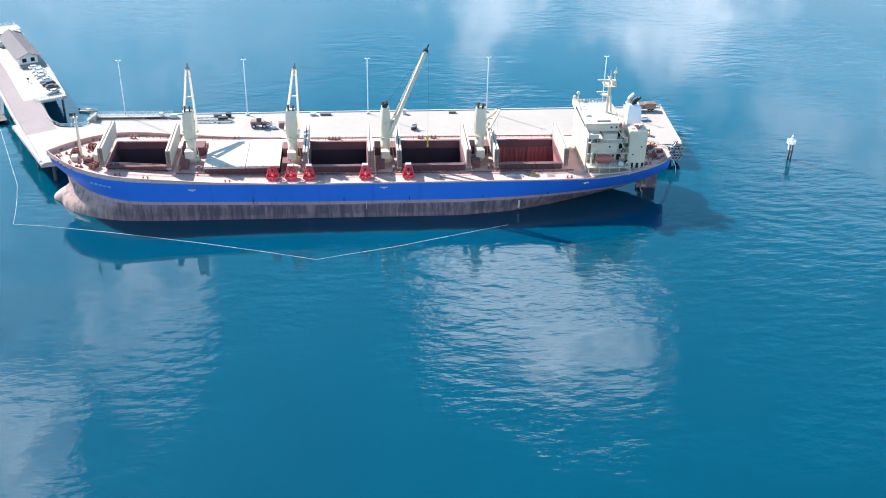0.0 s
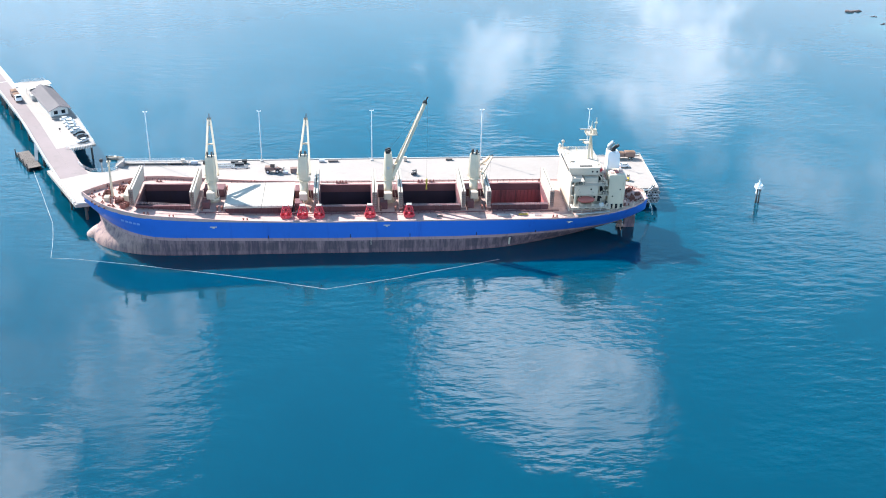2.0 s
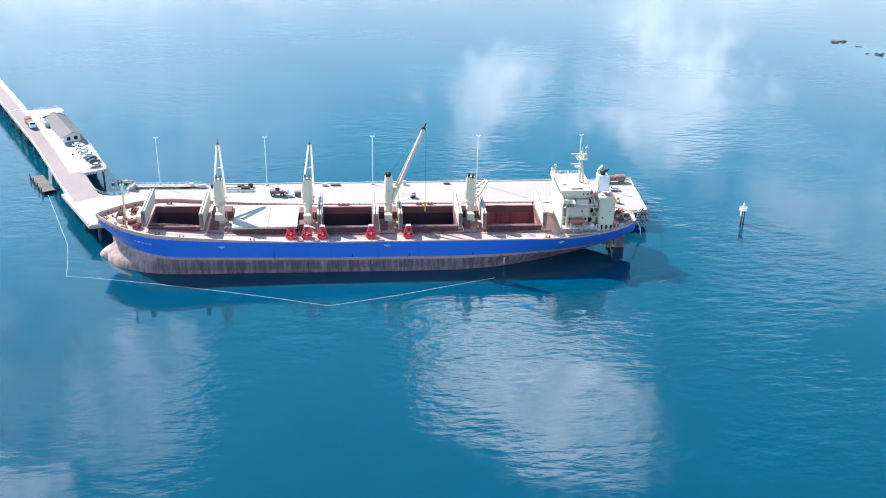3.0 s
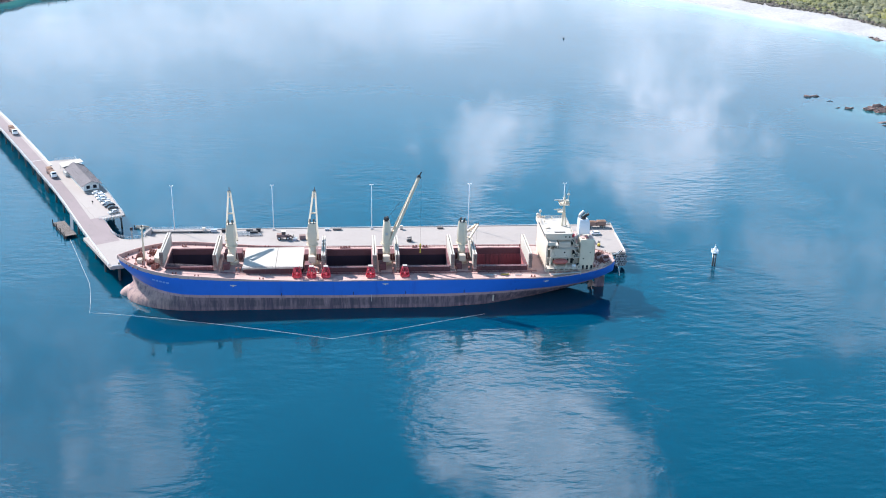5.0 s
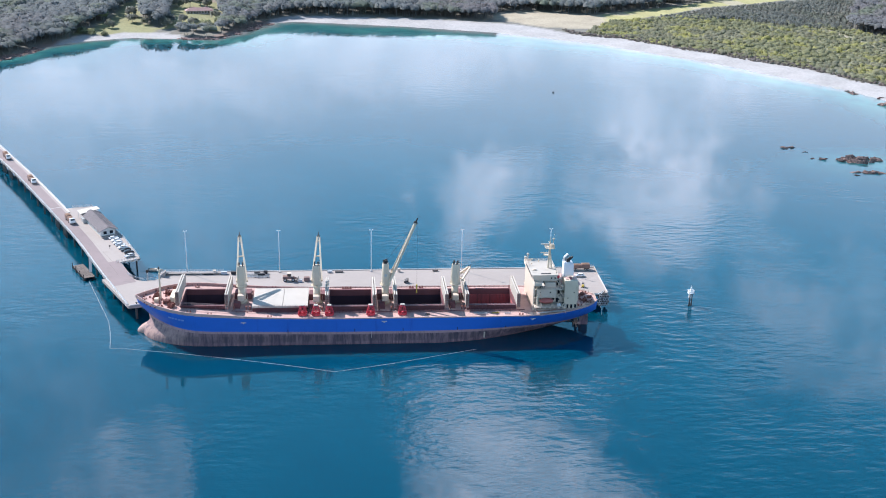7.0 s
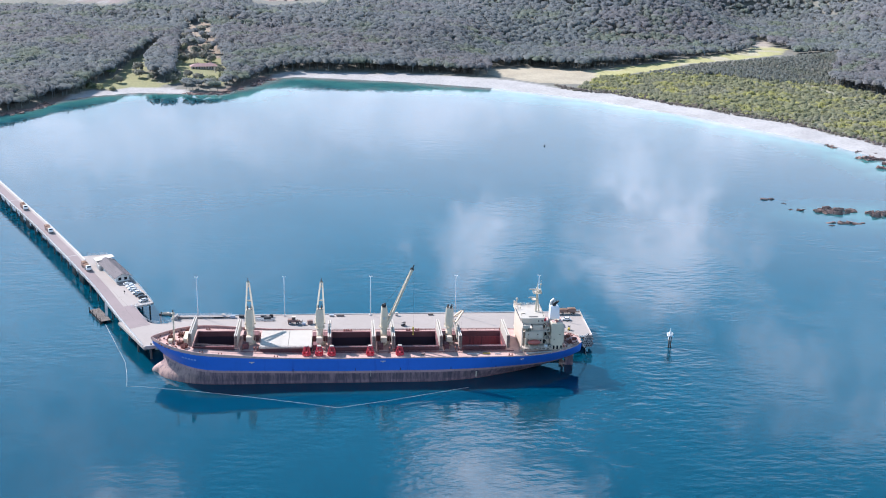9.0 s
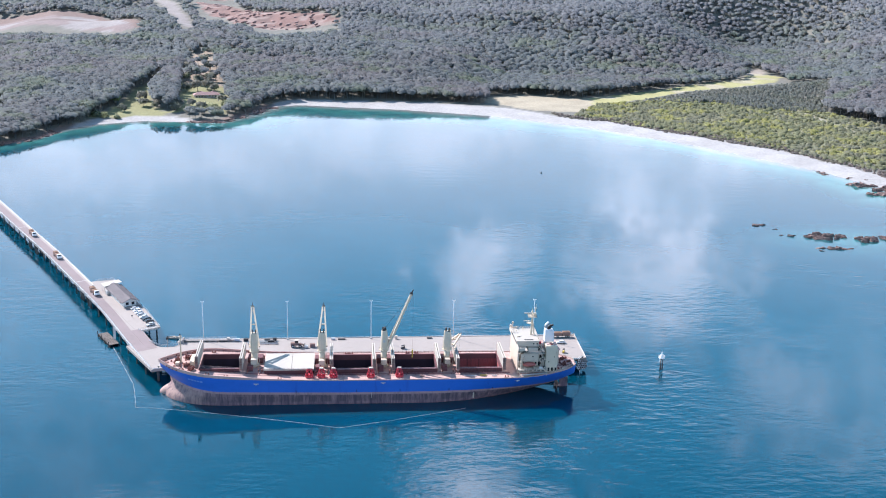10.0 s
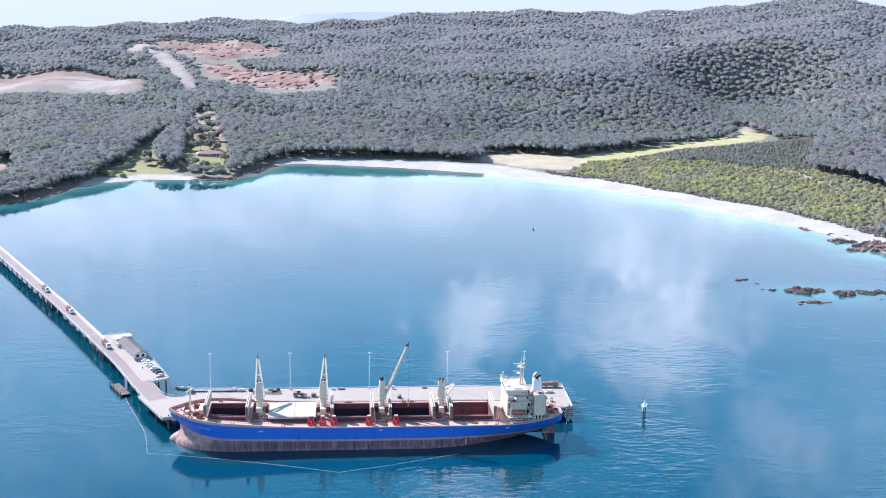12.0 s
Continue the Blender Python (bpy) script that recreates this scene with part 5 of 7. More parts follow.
# radar mast
bm = B()
tube(bm, (64.6, 0, 25.2), (64.9, 0, 36.6), 0.5, 0.3, 12)
tube(bm, (66.0, 1.0, 25.2), (65.0, 0.2, 33.6), 0.2, 0.14, 8)
tube(bm, (66.0, -1.0, 25.2), (65.0, -0.2, 33.6), 0.2, 0.14, 8)
box(bm, 63.0, 66.6, -1.8, 1.8, 34.0, 34.2, 0.03)
box(bm, 62.6, 65.0, -1.1, 1.1, 30.8, 30.95, 0.03)
box(bm, 65.4, 66.6, -0.5, 0.5, 34.2, 35.6, 0.1)
bar(bm, (64.8, -3.0, 35.6), (64.8, 3.0, 35.6), 0.14, 0.14)
tube(bm, (66.2, 0.6, 34.2), (66.5, 0.6, 39.4), 0.14, 0.08, 6)
box(bm, 65.9, 66.9, 0.3, 0.9, 37.4, 37.8, 0.05)
tube(bm, (64.9, 0, 36.4), (64.9, 0, 38.4), 0.14, 0.08, 6)
mast = part("radar_mast", bm, M_CREAM, acc, "cream radar mast with yards")
rail(mast, [(63.1, -1.7, 34.2), (66.5, -1.7, 34.2), (66.5, 1.7, 34.2), (63.1, 1.7, 34.2), (63.1, -1.7, 34.2)], 0.8, gap=1.0)
for x, z, l in ((63.0, 35.4, 1.9), (62.6, 31.7, 1.5)):
    bm = B()
    box(bm, x - l, x + l, -0.2, 0.2, z, z + 0.32, 0.06)
    tube(bm, (x, 0, z - 0.9), (x, 0, z), 0.25, 0.2, 8)
    part("radar_scanner", bm, M_WHITE, acc)
bm = B()
tube(bm, (57.8, 9.6, 22.7), (57.8, 9.6, 27.3), 0.22, 0.18, 8)
bmesh.ops.create_uvsphere(bm, u_segments=12, v_segments=8, radius=0.55, matrix=Matrix.Translation((57.8, 9.6, 27.7)))
part("satellite_dome", bm, M_WHITE, acc)
for y in (10.6, 11.6, 12.6, 13.4):
    bm = B()
    tube(bm, (57.4, y, 22.7), (57.4, y, 25.2 + 0.4 * (y > 12)), 0.1, 0.08, 6)
    part("antenna", bm, M_WHITE, acc)
rail(acc, [(57.2, 8.6, 23.9), (57.2, 13.6, 23.9)], 1.0, gap=0.9)
block("searchlight", 57.0, 57.9, 12.2, 13.2, 24.6, 25.5, None, 0.15)
# vents, lockers and fittings on the decks
bm = B()
tube(bm, (0, 0, 0), (0, 0, 0.9), 0.16, 0.16, 8)
tube(bm, (0, 0, 0.85), (0.35, 0, 1.1), 0.2, 0.24, 8)
DECK_VENT = mesh_of(bm, "mushroom_vent", M_CREAM)
bm = B()
box(bm, -0.5, 0.5, -0.3, 0.3, 0, 0.9, 0.05)
DECK_BOX = mesh_of(bm, "deck_box", M_BLACK)
for k in range(34):
    x0, x1, y0, y1, z = ((66.8, 69.6, 8.9, 10.4, 16.88), (58.6, 61.6, 9.3, 10.9, 20.48), (66.6, 69.4, 9.2, 13.0, 13.68), (67.2, 69.0, 7.6, 10.8, 20.48))[k % 4]
    y = random.uniform(y0, y1) * (-1 if k % 5 else 1)
    nm, me_ = (("mushroom_vent", DECK_VENT), ("deck_box", DECK_BOX))[k % 3 == 0]
    share(nm, me_, acc, pose(random.uniform(x0, x1), y, z, 0, 0, random.uniform(0, 360)))
# lifeboat under its davits
bm = B()
bmesh.ops.create_uvsphere(bm, u_segments=20, v_segments=12, radius=1)
for v in bm.verts:
    v.co = (62.4 + v.co.x * 2.9, -11.6 + v.co.y * 1.35, 15.6 + v.co.z * (1.15 if v.co.z > 0 else 1.0))
part("lifeboat", bm, M_LIFE, acc, "faded orange lifeboat in davits", True)
for x in (60.4, 64.6):
    bm = B()
    bar(bm, (x, -10.2, 13.7), (x, -10.6, 17.6), 0.3, 0.3)
    bar(bm, (x, -10.6, 17.6), (x, -12.2, 18.2), 0.25, 0.25)
    bar(bm, (x, -12.0, 18.1), (x, -12.0, 16.5), 0.06, 0.06)
    box(bm, x - 0.2, x + 0.2, -12.6, -10.2, 13.7, 14.7, 0.05)
    part("davit", bm, M_WHITE, acc)
bm = B()
tube(bm, (58.6, -12.0, 13.7), (58.6, -12.0, 17.6), 0.35, 0.3, 10)
bar(bm, (58.6, -12.0, 17.4), (59.6, -12.6, 20.2), 0.25, 0.3)
part("provision_crane", bm, M_CREAM, acc)
block("deck_locker", 66.8, 68.2, -12.8, -11.6, 13.68, 14.6, M_FUNNEL, 0.15)
block("deck_locker", 75.8, 77.0, -7.6, -6.2, 11.5, 13.0, M_DECK, 0.08)
block("deck_locker", 75.9, 77.2, 4.4, 6.4, 11.5, 13.0, M_STEEL, 0.08)
bm = B()
bar(bm, (58.6, -15.0, 12.0), (70.0, -13.9, 12.5), 0.8, 0.3)
for k in range(10):
    bar(bm, (59 + k * 1.2, -15.2 + k * 0.105, 12.0), (59 + k * 1.2, -15.2 + k * 0.105, 13.1), 0.05, 0.05)
bar(bm, (58.8, -15.2, 13.1), (70.0, -14.1, 13.5), 0.06, 0.06)
part("gangway", bm, M_STEEL, ship, "stowed aluminium gangway along the rail")
# hose gear and gratings lying on the near side deck
for x, y, l, mat in ((33.5, -13.0, 5.2, M_STEEL), (40.5, -12.6, 3.0, M_YELLOW), (45.6, -13.2, 2.4, M_STEEL), (14.0, -13.0, 1.6, M_TIMBER)):
    bm = B()
    for dy in (-0.35, 0.35):
        bar(bm, (x, y + dy, deck_z(x) + 0.3), (x + l, y + dy, deck_z(x) + 0.3), 0.12, 0.2)
    k = 0.0
    while k <= l:
        bar(bm, (x + k, y - 0.35, deck_z(x) + 0.15), (x + k, y + 0.35, deck_z(x) + 0.15), 0.12, 0.3)
        k += 0.8
    part("deck_gear", bm, mat, ship)
sternrail = [(78.2, -8.6, deck_z(79)), (81.2, -6.7, deck_z(82)), (83.4, -4.8, deck_z(85)), (84.9, -2.2, deck_z(86)), (84.9, 2.2, deck_z(86)), (83.4, 4.8, deck_z(85)), (78.2, 8.6, deck_z(79))]
rail(ship, sternrail, 1.1)
rail(ship, [(x, -deck_half(x) + 0.35, deck_z(x)) for x in (54, 60, 66, 72, 79)], 1.1)
bm = B()
box(bm, -0.3, 0.3, -0.3, 0.3, -0.05, 0.5, 0.06)
tube(bm, (0, 0, 0.45), (0, 0, 0.75), 0.14, 0.2, 8)
STORE_VENT = mesh_of(bm, "deck_vent", M_WINCH)
bm = B()
tube(bm, (-0.3, 0, -0.05), (-0.3, 0, 0.6), 0.13, 0.13, 8)
tube(bm, (0.3, 0, -0.05), (0.3, 0, 0.6), 0.13, 0.13, 8)
box(bm, -0.55, 0.55, -0.2, 0.2, -0.05, 0.1, 0.02)
SMALL_BITTS = mesh_of(bm, "small_bitts", M_WINCH)
for k in range(72):
    if k < 26:
        x, y = 77.4 + random.random() * 5.8, random.uniform(-5.0, 5.0)
    else:
        x, y = random.uniform(-97, -84.5), random.uniform(-9.5, 9.5)
    if abs(y) > deck_half(x) - 2:
        continue
    nm, me_ = (("deck_vent", STORE_VENT), ("small_bitts", SMALL_BITTS))[k % 2]
    share(nm, me_, ship, pose(x, y, deck_z(x), 0, 0, random.uniform(0, 180)))


# ---- grabs standing on the deck ----
def grab(x, y):
    """A four-rope grab standing closed: two deep shells, arms, a cross-head and a pale cap."""
    z = deck_z(x) + 0.01
    g = thing("grab_bucket", (x, y, z), "red clamshell grab bucket parked on the ship's deck", "grab", 0, "grabs on deck")
    for sd in (-1, 1):
        bm = B()
        prof = [(0.04, 0.0), (1.2, 0.1), (1.9, 0.6), (1.95, 1.25), (0.2, 1.15)]
        for y0 in (-1.35, 1.23):
            lo = [bm.verts.new((sd * px_, y0, pz)) for px_, pz in prof]
            hi = [bm.verts.new((sd * px_, y0 + 0.12, pz)) for px_, pz in prof]
            bm.faces.new(lo)
            bm.faces.new(hi[::-1])
            for k in range(len(prof)):
                bm.faces.new((lo[k], hi[k], hi[(k + 1) % 5], lo[(k + 1) % 5]))
        for (xa, za), (xb, zb) in zip(prof[:4], prof[1:4]):
            bar(bm, (sd * xa, 0, za), (sd * xb, 0, zb), 2.6, 0.1)
        for px_ in (0.5, 1.1):
            for y0 in (-1.42, 1.34):
                box(bm, sd * px_ - 0.07, sd * px_ + 0.07, y0, y0 + 0.08, 0.15, 1.15)
        part("shell", bm, M_GRAB, g)
    for sx in (-1, 1):
        for sy in (-1, 1):
            bm = B()
            bar(bm, (sx * 1.8, sy * 1.15, 1.2), (sx * 1.1, sy * 0.95, 4.1), 0.26, 0.26)
            bar(bm, (sx * 0.35, sy * 1.0, 1.1), (sx * 0.5, sy * 0.9, 4.0), 0.16, 0.16)
            bar(bm, (sx * 1.3, sy * 1.1, 2.7), (sx * 0.4, sy * 1.0, 2.7), 0.2, 0.2)
            bar(bm, (sx * 1.35, sy * 1.1, 2.6), (sx * 0.45, sy * 0.95, 3.7), 0.14, 0.14)
            part("arm", bm, M_GRAB, g)
    bm = B()
    box(bm, -1.1, 1.1, -0.95, 0.95, 4.0, 4.55, 0.12)
    for sx in (-0.55, 0.55):
        for sy in (-0.5, 0.5):
            tube(bm, (sx, sy - 0.15, 4.6), (sx, sy + 0.15, 4.6), 0.5, None, 12)
    part("head", bm, M_GRAB, g)
    bm = B()
    box(bm, -0.95, 0.95, -0.85, 0.85, 4.95, 5.2, 0.06)
    for sx in (-0.8, 0.8):
        box(bm, sx - 0.08, sx + 0.08, -0.7, 0.7, 4.5, 4.96)
    part("cap", bm, M_COVER, g, "pale worn cap")
    bm = B()
    box(bm, -0.5, 0.5, -1.2, 1.2, 1.1, 1.8, 0.1)
    tube(bm, (0, -1.3, 1.4), (0, 1.3, 1.4), 0.3, None, 12)
    part("hinge_beam", bm, M_GRAB, g)
    g.matrix_basis = g.matrix_basis @ Matrix.Diagonal((0.88, 0.88, 0.86, 1))
    return g


for x in (-34.4, -29.1, -23.9, -7.7, 4.8):
    grab(x, 3.5)


# ---- wharf ----
TOP = 6.8
before_wharf = set(scene.objects)
WHARF = [(-105.5, 22.9), (-98.6, 24.6), (-95.5, 31.0), (95.0, 31.0), (95.9, 61.7), (-98.0, 60.3), (-98.0, 53.0), (-99.5, 51.6), (-103.5, 50.6), (-106.6, 51.2), (-109.2, 53.6), (-112.8, 58.6), (-122.0, 52.5)]
bm = B()
prism(bm, WHARF, TOP - 1.1, TOP)
wharf = new("wharf", mesh_of(bm, "wharf", M_CONC))
tagged(wharf, "pale concrete wharf deck on dark piles", "wharf", kind="structure")


def kerb_mesh(l):
    bm = B()
    box(bm, 0, l, -0.22, 0.22, 0, 0.34, 0.05)
    return mesh_of(bm, "kerb", M_KERB)


def kerbs(parent, line, seg=8.0):
    me = kerb_mesh(seg - 0.12)
    for a, b in zip(line, line[1:]):
        a, b = Vector((*a, TOP + 0.003)), Vector((*b, TOP + 0.003))
        n = max(1, int((b - a).length / seg))
        k = (b - a).length / n / seg
        turn = math.degrees(math.atan2(b.y - a.y, b.x - a.x))
        for i in range(n):
            p = a.lerp(b, i / n)
            share("kerb", me, parent, pose(*p, 0, 0, turn) @ Matrix.Diagonal((k, 1, 1, 1)))


kerbs(wharf, [(-97.7, 60.0), (95.4, 61.4)])
kerbs(wharf, [(95.5, 61.0), (94.7, 31.3)])
kerbs(wharf, [(-105.0, 23.6), (-98.8, 24.9)], 3)
kerbs(wharf, [(-97.7, 59.3), (-97.8, 53.2)], 4)
bm = B()
tube(bm, (0, 0, -4), (0, 0, TOP - 1.1), 0.5, 0.5, 10)
PILE = mesh_of(bm, "pile", M_PILE)
PILE.shade_smooth()
for k in range(25):
    for y in (32.5, 46, 58.6):
        share("pile", PILE, wharf, pose(-95 + k * 7.8, y, 0))
for x, y in ((-103, 26), (-104.5, 33), (-108, 41), (-112.5, 49), (-116, 54), (-101, 44), (-106, 49)):
    share("pile", PILE, wharf, pose(x, y, 0))
for y in (32.5, 46, 58.6):
    bm = B()
    box(bm, -97, 93.6, y - 0.6, y + 0.6, TOP - 2.0, TOP - 1.1)
    part("cross_beam", bm, M_BEAM, wharf)

# fender face with tyres at the seaward corner and along the end
bm = B()
box(bm, 90.6, 94.6, 30.3, 31.0, 1.2, 6.0, 0.1)
box(bm, 94.3, 94.9, 31.0, 34.5, 1.2, 6.0, 0.1)
part("fender_panel", bm, M_RUBBER, wharf)


def torus(r, t, seg=16, ring=8):
    bm = B()
    vs = [[bm.verts.new(((r + t * math.cos(b * math.tau / ring)) * math.cos(a * math.tau / seg), t * math.sin(b * math.tau / ring), (r + t * math.cos(b * math.tau / ring)) * math.sin(a * math.tau / seg))) for b in range(ring)] for a in range(seg)]
    for a in range(seg):
        for b in range(ring):
            bm.faces.new((vs[a][b], vs[(a + 1) % seg][b], vs[(a + 1) % seg][(b + 1) % ring], vs[a][(b + 1) % ring]))
    return bm


TYRE = mesh_of(torus(0.52, 0.26), "tyre", M_TYRE)
TYRE.shade_smooth()
for r_ in range(4):
    for c_ in range(4):
        share("tyre", TYRE, wharf, pose(91.1 + c_ * 1.05 + 0.4 * (r_ % 2), 29.95 - 0.25 * math.sin(1.05 * r_), 2.2 + r_ * 1.1, 0, random.uniform(-20, 20), random.uniform(-8, 8)))
for r_ in range(3):
    for c_ in range(3):
        share("tyre", TYRE, wharf, pose(95.05, 31.6 + c_ * 1.1, 2.2 + r_ * 1.2, 0, 0, 90))
rail(wharf, [(95.2, 60.9, TOP), (94.9, 52, TOP)], 1.2, mat=M_WHITE)
rail(wharf, [(88.5, 61.0, TOP), (95.0, 61.0, TOP)], 1.2, mat=M_WHITE)
rail(wharf, [(-97.6, 53.4, TOP), (-99.4, 51.9, TOP), (-103.4, 50.9, TOP), (-106.4, 51.5, TOP), (-109.0, 53.9, TOP), (-112.4, 58.6, TOP)], 1.1, mat=M_STEEL)


def light_pole(x, y):
    p = thing("light_pole", (x, y, TOP), "slender pale steel light pole on the wharf edge", "light pole", 0, "wharf light poles")
    bm = B()
    tube(bm, (0, 0, 0), (0, 0, 19.5), 0.17, 0.11, 12)
    part("pole", bm, M_POLE, p, "", True)
    bm = B()
    box(bm, -0.5, 0.5, -0.5, 0.5, 0, 0.5, 0.08)
    part("footing", bm, M_KERB, p)
    bm = B()
    bar(bm, (-0.7, 0, 19.5), (0.7, 0, 19.5), 0.12, 0.12)
    part("cross_arm", bm, M_POLE, p)
    for dx in (-0.6, 0.6):
        bm = B()
        box(bm, dx - 0.2, dx + 0.2, -0.3, 0.2, 19.56, 19.72, 0.05)
        part("lamp_head", bm, M_POLE, p)


for x in (-86.7, -46.5, -6.1, 34.3, 74.2):
    light_pole(x, 59.0)


def wheel(parent, x, y, z, r, w_):
    bm = B()
    tube(bm, (x, y - w_ / 2, z), (x, y + w_ / 2, z), r, None, 14)
    wh = part("wheel", bm, M_RUBBER, parent, "", False)
    bm = B()
    tube(bm, (x, y - w_ / 2 - 0.02, z), (x, y + w_ / 2 + 0.02, z), r * 0.55, None, 10)
    part("rim", bm, M_STEEL, wh)


def car(x, y, z, turn, paint, label, group="", long=4.5):
    c = thing("car", (x, y, z), label, "car", turn, group)
    h = long / 2
    prof = [(-h, 0.45), (-h, 0.95), (-h * 0.86, 1.02), (-h * 0.62, 1.5), (h * 0.18, 1.52), (h * 0.48, 1.02), (h * 0.96, 0.88), (h, 0.62), (h, 0.4)]
    bm = B()
    for y0, y1 in ((-0.88, 0.88),):
        lo = [bm.verts.new((px_, y0 if pz < 1.2 else y0 * 0.82, pz)) for px_, pz in prof]
        hi = [bm.verts.new((px_, y1 if pz < 1.2 else y1 * 0.82, pz)) for px_, pz in prof]
        bm.faces.new(lo)
        bm.faces.new(hi[::-1])
        for k in range(len(prof)):
            k2 = (k + 1) % len(prof)
            bm.faces.new((lo[k], hi[k], hi[k2], lo[k2]))
    bmesh.ops.bevel(bm, geom=list(bm.edges), offset=0.07, segments=2, affect="EDGES")
    part("body", bm, paint, c)
    bm = B()
    bar(bm, (h * 0.235, 0, 1.455), (h * 0.455, 0, 1.10), 1.36, 0.05)
    part("windscreen", bm, M_GLASS, c)
    bm = B()
    bar(bm, (-h * 0.845, 0, 1.10), (-h * 0.655, 0, 1.46), 1.36, 0.05)
    part("rear_window", bm, M_GLASS, c)
    for sd in (-1, 1):
        bm = B()
        box(bm, -h * 0.6, h * 0.24, sd * 0.80 - 0.035, sd * 0.80 + 0.035, 1.1, 1.42, 0, None)
        part("side_window", bm, M_GLASS, c)
    for dx in (-h * 0.62, h * 0.62):
        for sd in (-1, 1):
            wheel(c, dx, sd * 0.82, 0.34, 0.34, 0.22)
    return c


car(86.4, 50.2, TOP, 182, M_CARS[0], "white station wagon parked on the wharf")


def lorry(x, y, z, turn, label, load, group=""):
    t = thing("truck", (x, y, z), label, "truck", turn, group)
    bm = B()
    box(bm, 2.9, 5.0, -1.2, 1.2, 0.75, 2.2, 0.12)
    box(bm, 2.9, 4.6, -1.15, 1.15, 2.15, 3.0, 0.2)
    part("cab", bm, M_CARS[0], t, "white cab")
    bm = B()
    bar(bm, (4.98, 0, 2.2), (4.64, 0, 2.85), 2.0, 0.06)
    part("windscreen", bm, M_GLASS, t)
    bm = B()
    box(bm, -5.6, 3.0, -0.5, 0.5, 0.75, 1.05)
    part("chassis", bm, M_BLACK, t)
    for x0, x1, hh in ((-5.7, -1.8, 2.9), (-1.5, 2.5, 2.6)):
        bm = B()
        box(bm, x0, x1, -1.22, 1.22, 1.05, hh, 0.05)
        part("load_bin", bm, M_TARP, t, "brown tipping bin")
        bm = B()
        vs = [[bm.verts.new((x0 + 0.15 + (x1 - x0 - 0.3) * a / 6, -1.1 + 2.2 * b / 4, hh + 0.02 + (0.35 * math.sin(math.pi * a / 6) * math.sin(math.pi * b / 4)))) for b in range(5)] for a in range(7)]
        for a in range(6):
            for b in range(4):
                bm.faces.new((vs[a][b], vs[a + 1][b], vs[a + 1][b + 1], vs[a][b + 1]))
        part("load", bm, load, t)
    for dx in (-4.9, -3.7, 0.6, 3.8):
        for sd in (-1, 1):
            wheel(t, dx, sd * 1.0, 0.5, 0.5, 0.34)
    return t


def wheel_loader(x, y, turn):
    t = thing("wheel_loader", (x, y, TOP), "dusty red-brown wheel loader standing on the wharf", "loader", turn)
    bm = B()
    box(bm, -3.2, 0.2, -1.15, 1.15, 1.0, 2.3, 0.2)
    box(bm, 0.2, 2.0, -0.8, 0.8, 0.9, 1.7, 0.15)
    part("body", bm, M_TARP, t)
    bm = B()
    box(bm, -1.2, 0.4, -0.85, 0.85, 2.3, 3.5, 0.12)
    part("cab", bm, M_GLASS, t)
    bm = B()
    box(bm, -1.3, 0.5, -0.95, 0.95, 3.5, 3.62, 0.03)
    part("cab_roof", bm, M_WHITE, t)
    for sd in (-0.6, 0.6):
        bm = B()
        bar(bm, (1.2, sd, 1.8), (3.4, sd, 0.7), 0.2, 0.35)
        part("lift_arm", bm, M_TARP, t)
    bm = B()
    for q in ((3.3, 0.1, 4.4, 0.05), (3.3, 0.1, 3.2, 1.2), (3.2, 1.2, 3.7, 1.5)):
        bar(bm, (q[0], 0, q[1]), (q[2], 0, q[3]), 2.8, 0.1)
    part("bucket", bm, M_BLACK, t)
    for dx in (-2.2, 1.3):
        for sd in (-1, 1):
            wheel(t, dx, sd * 1.1, 0.75, 0.75, 0.55)


wheel_loader(-41.4, 48.9, 0)


def forklift(x, y, turn, mat, label):
    t = thing("forklift", (x, y, TOP), label, "forklift", turn)
    t.matrix_basis = t.matrix_basis @ Matrix.Diagonal((0.8, 0.8, 0.8, 1))
    bm = B()
    box(bm, -1.4, 0.8, -0.65, 0.65, 0.35, 1.25, 0.12)
    part("body", bm, mat, t)
    bm = B()
    for dx in (-0.9, 0.6):
        for sd in (-0.5, 0.5):
            bar(bm, (dx, sd, 1.2), (dx, sd, 2.2), 0.08, 0.08)
    box(bm, -1.0, 0.7, -0.6, 0.6, 2.15, 2.25, 0.02)
    part("guard", bm, M_BLACK, t)
    bm = B()
    for sd in (-0.35, 0.35):
        bar(bm, (0.95, sd, 0.1), (0.95, sd, 2.6), 0.12, 0.14)
        bar(bm, (0.95, sd, 0.12), (2.1, sd, 0.12), 0.14, 0.06)
    part("mast", bm, M_BLACK, t)
    for dx in (-1.0, 0.5):
        for sd in (-1, 1):
            wheel(t, dx, sd * 0.6, 0.33, 0.33, 0.25)


forklift(8.9, 45.0, 30, M_BLACK, "dark forklift standing on the open wharf")
forklift(85.4, 38.0, 70, M_YELLOW, "yellow forklift near the seaward end of the wharf")


def crate(x, y, sx, sy, h, mat, name, label, cat, turn=0):
    t = thing(name, (x, y, TOP), label, cat, turn)
    bm = B()
    box(bm, -sx / 2, sx / 2, -sy / 2, sy / 2, 0.12, h, 0.05)
    part("body", bm, mat, t)
    for k in (-0.35, 0.35):
        bm = B()
        box(bm, k * sx - 0.08, k * sx + 0.08, -sy / 2, sy / 2, 0, 0.12)
        part("skid", bm, M_TIMBER, t)
    bm = B()
    box(bm, -sx / 2 - 0.04, sx / 2 + 0.04, -sy / 2 - 0.04, sy / 2 + 0.04, h, h + 0.08, 0.02)
    part("lid", bm, mat, t)


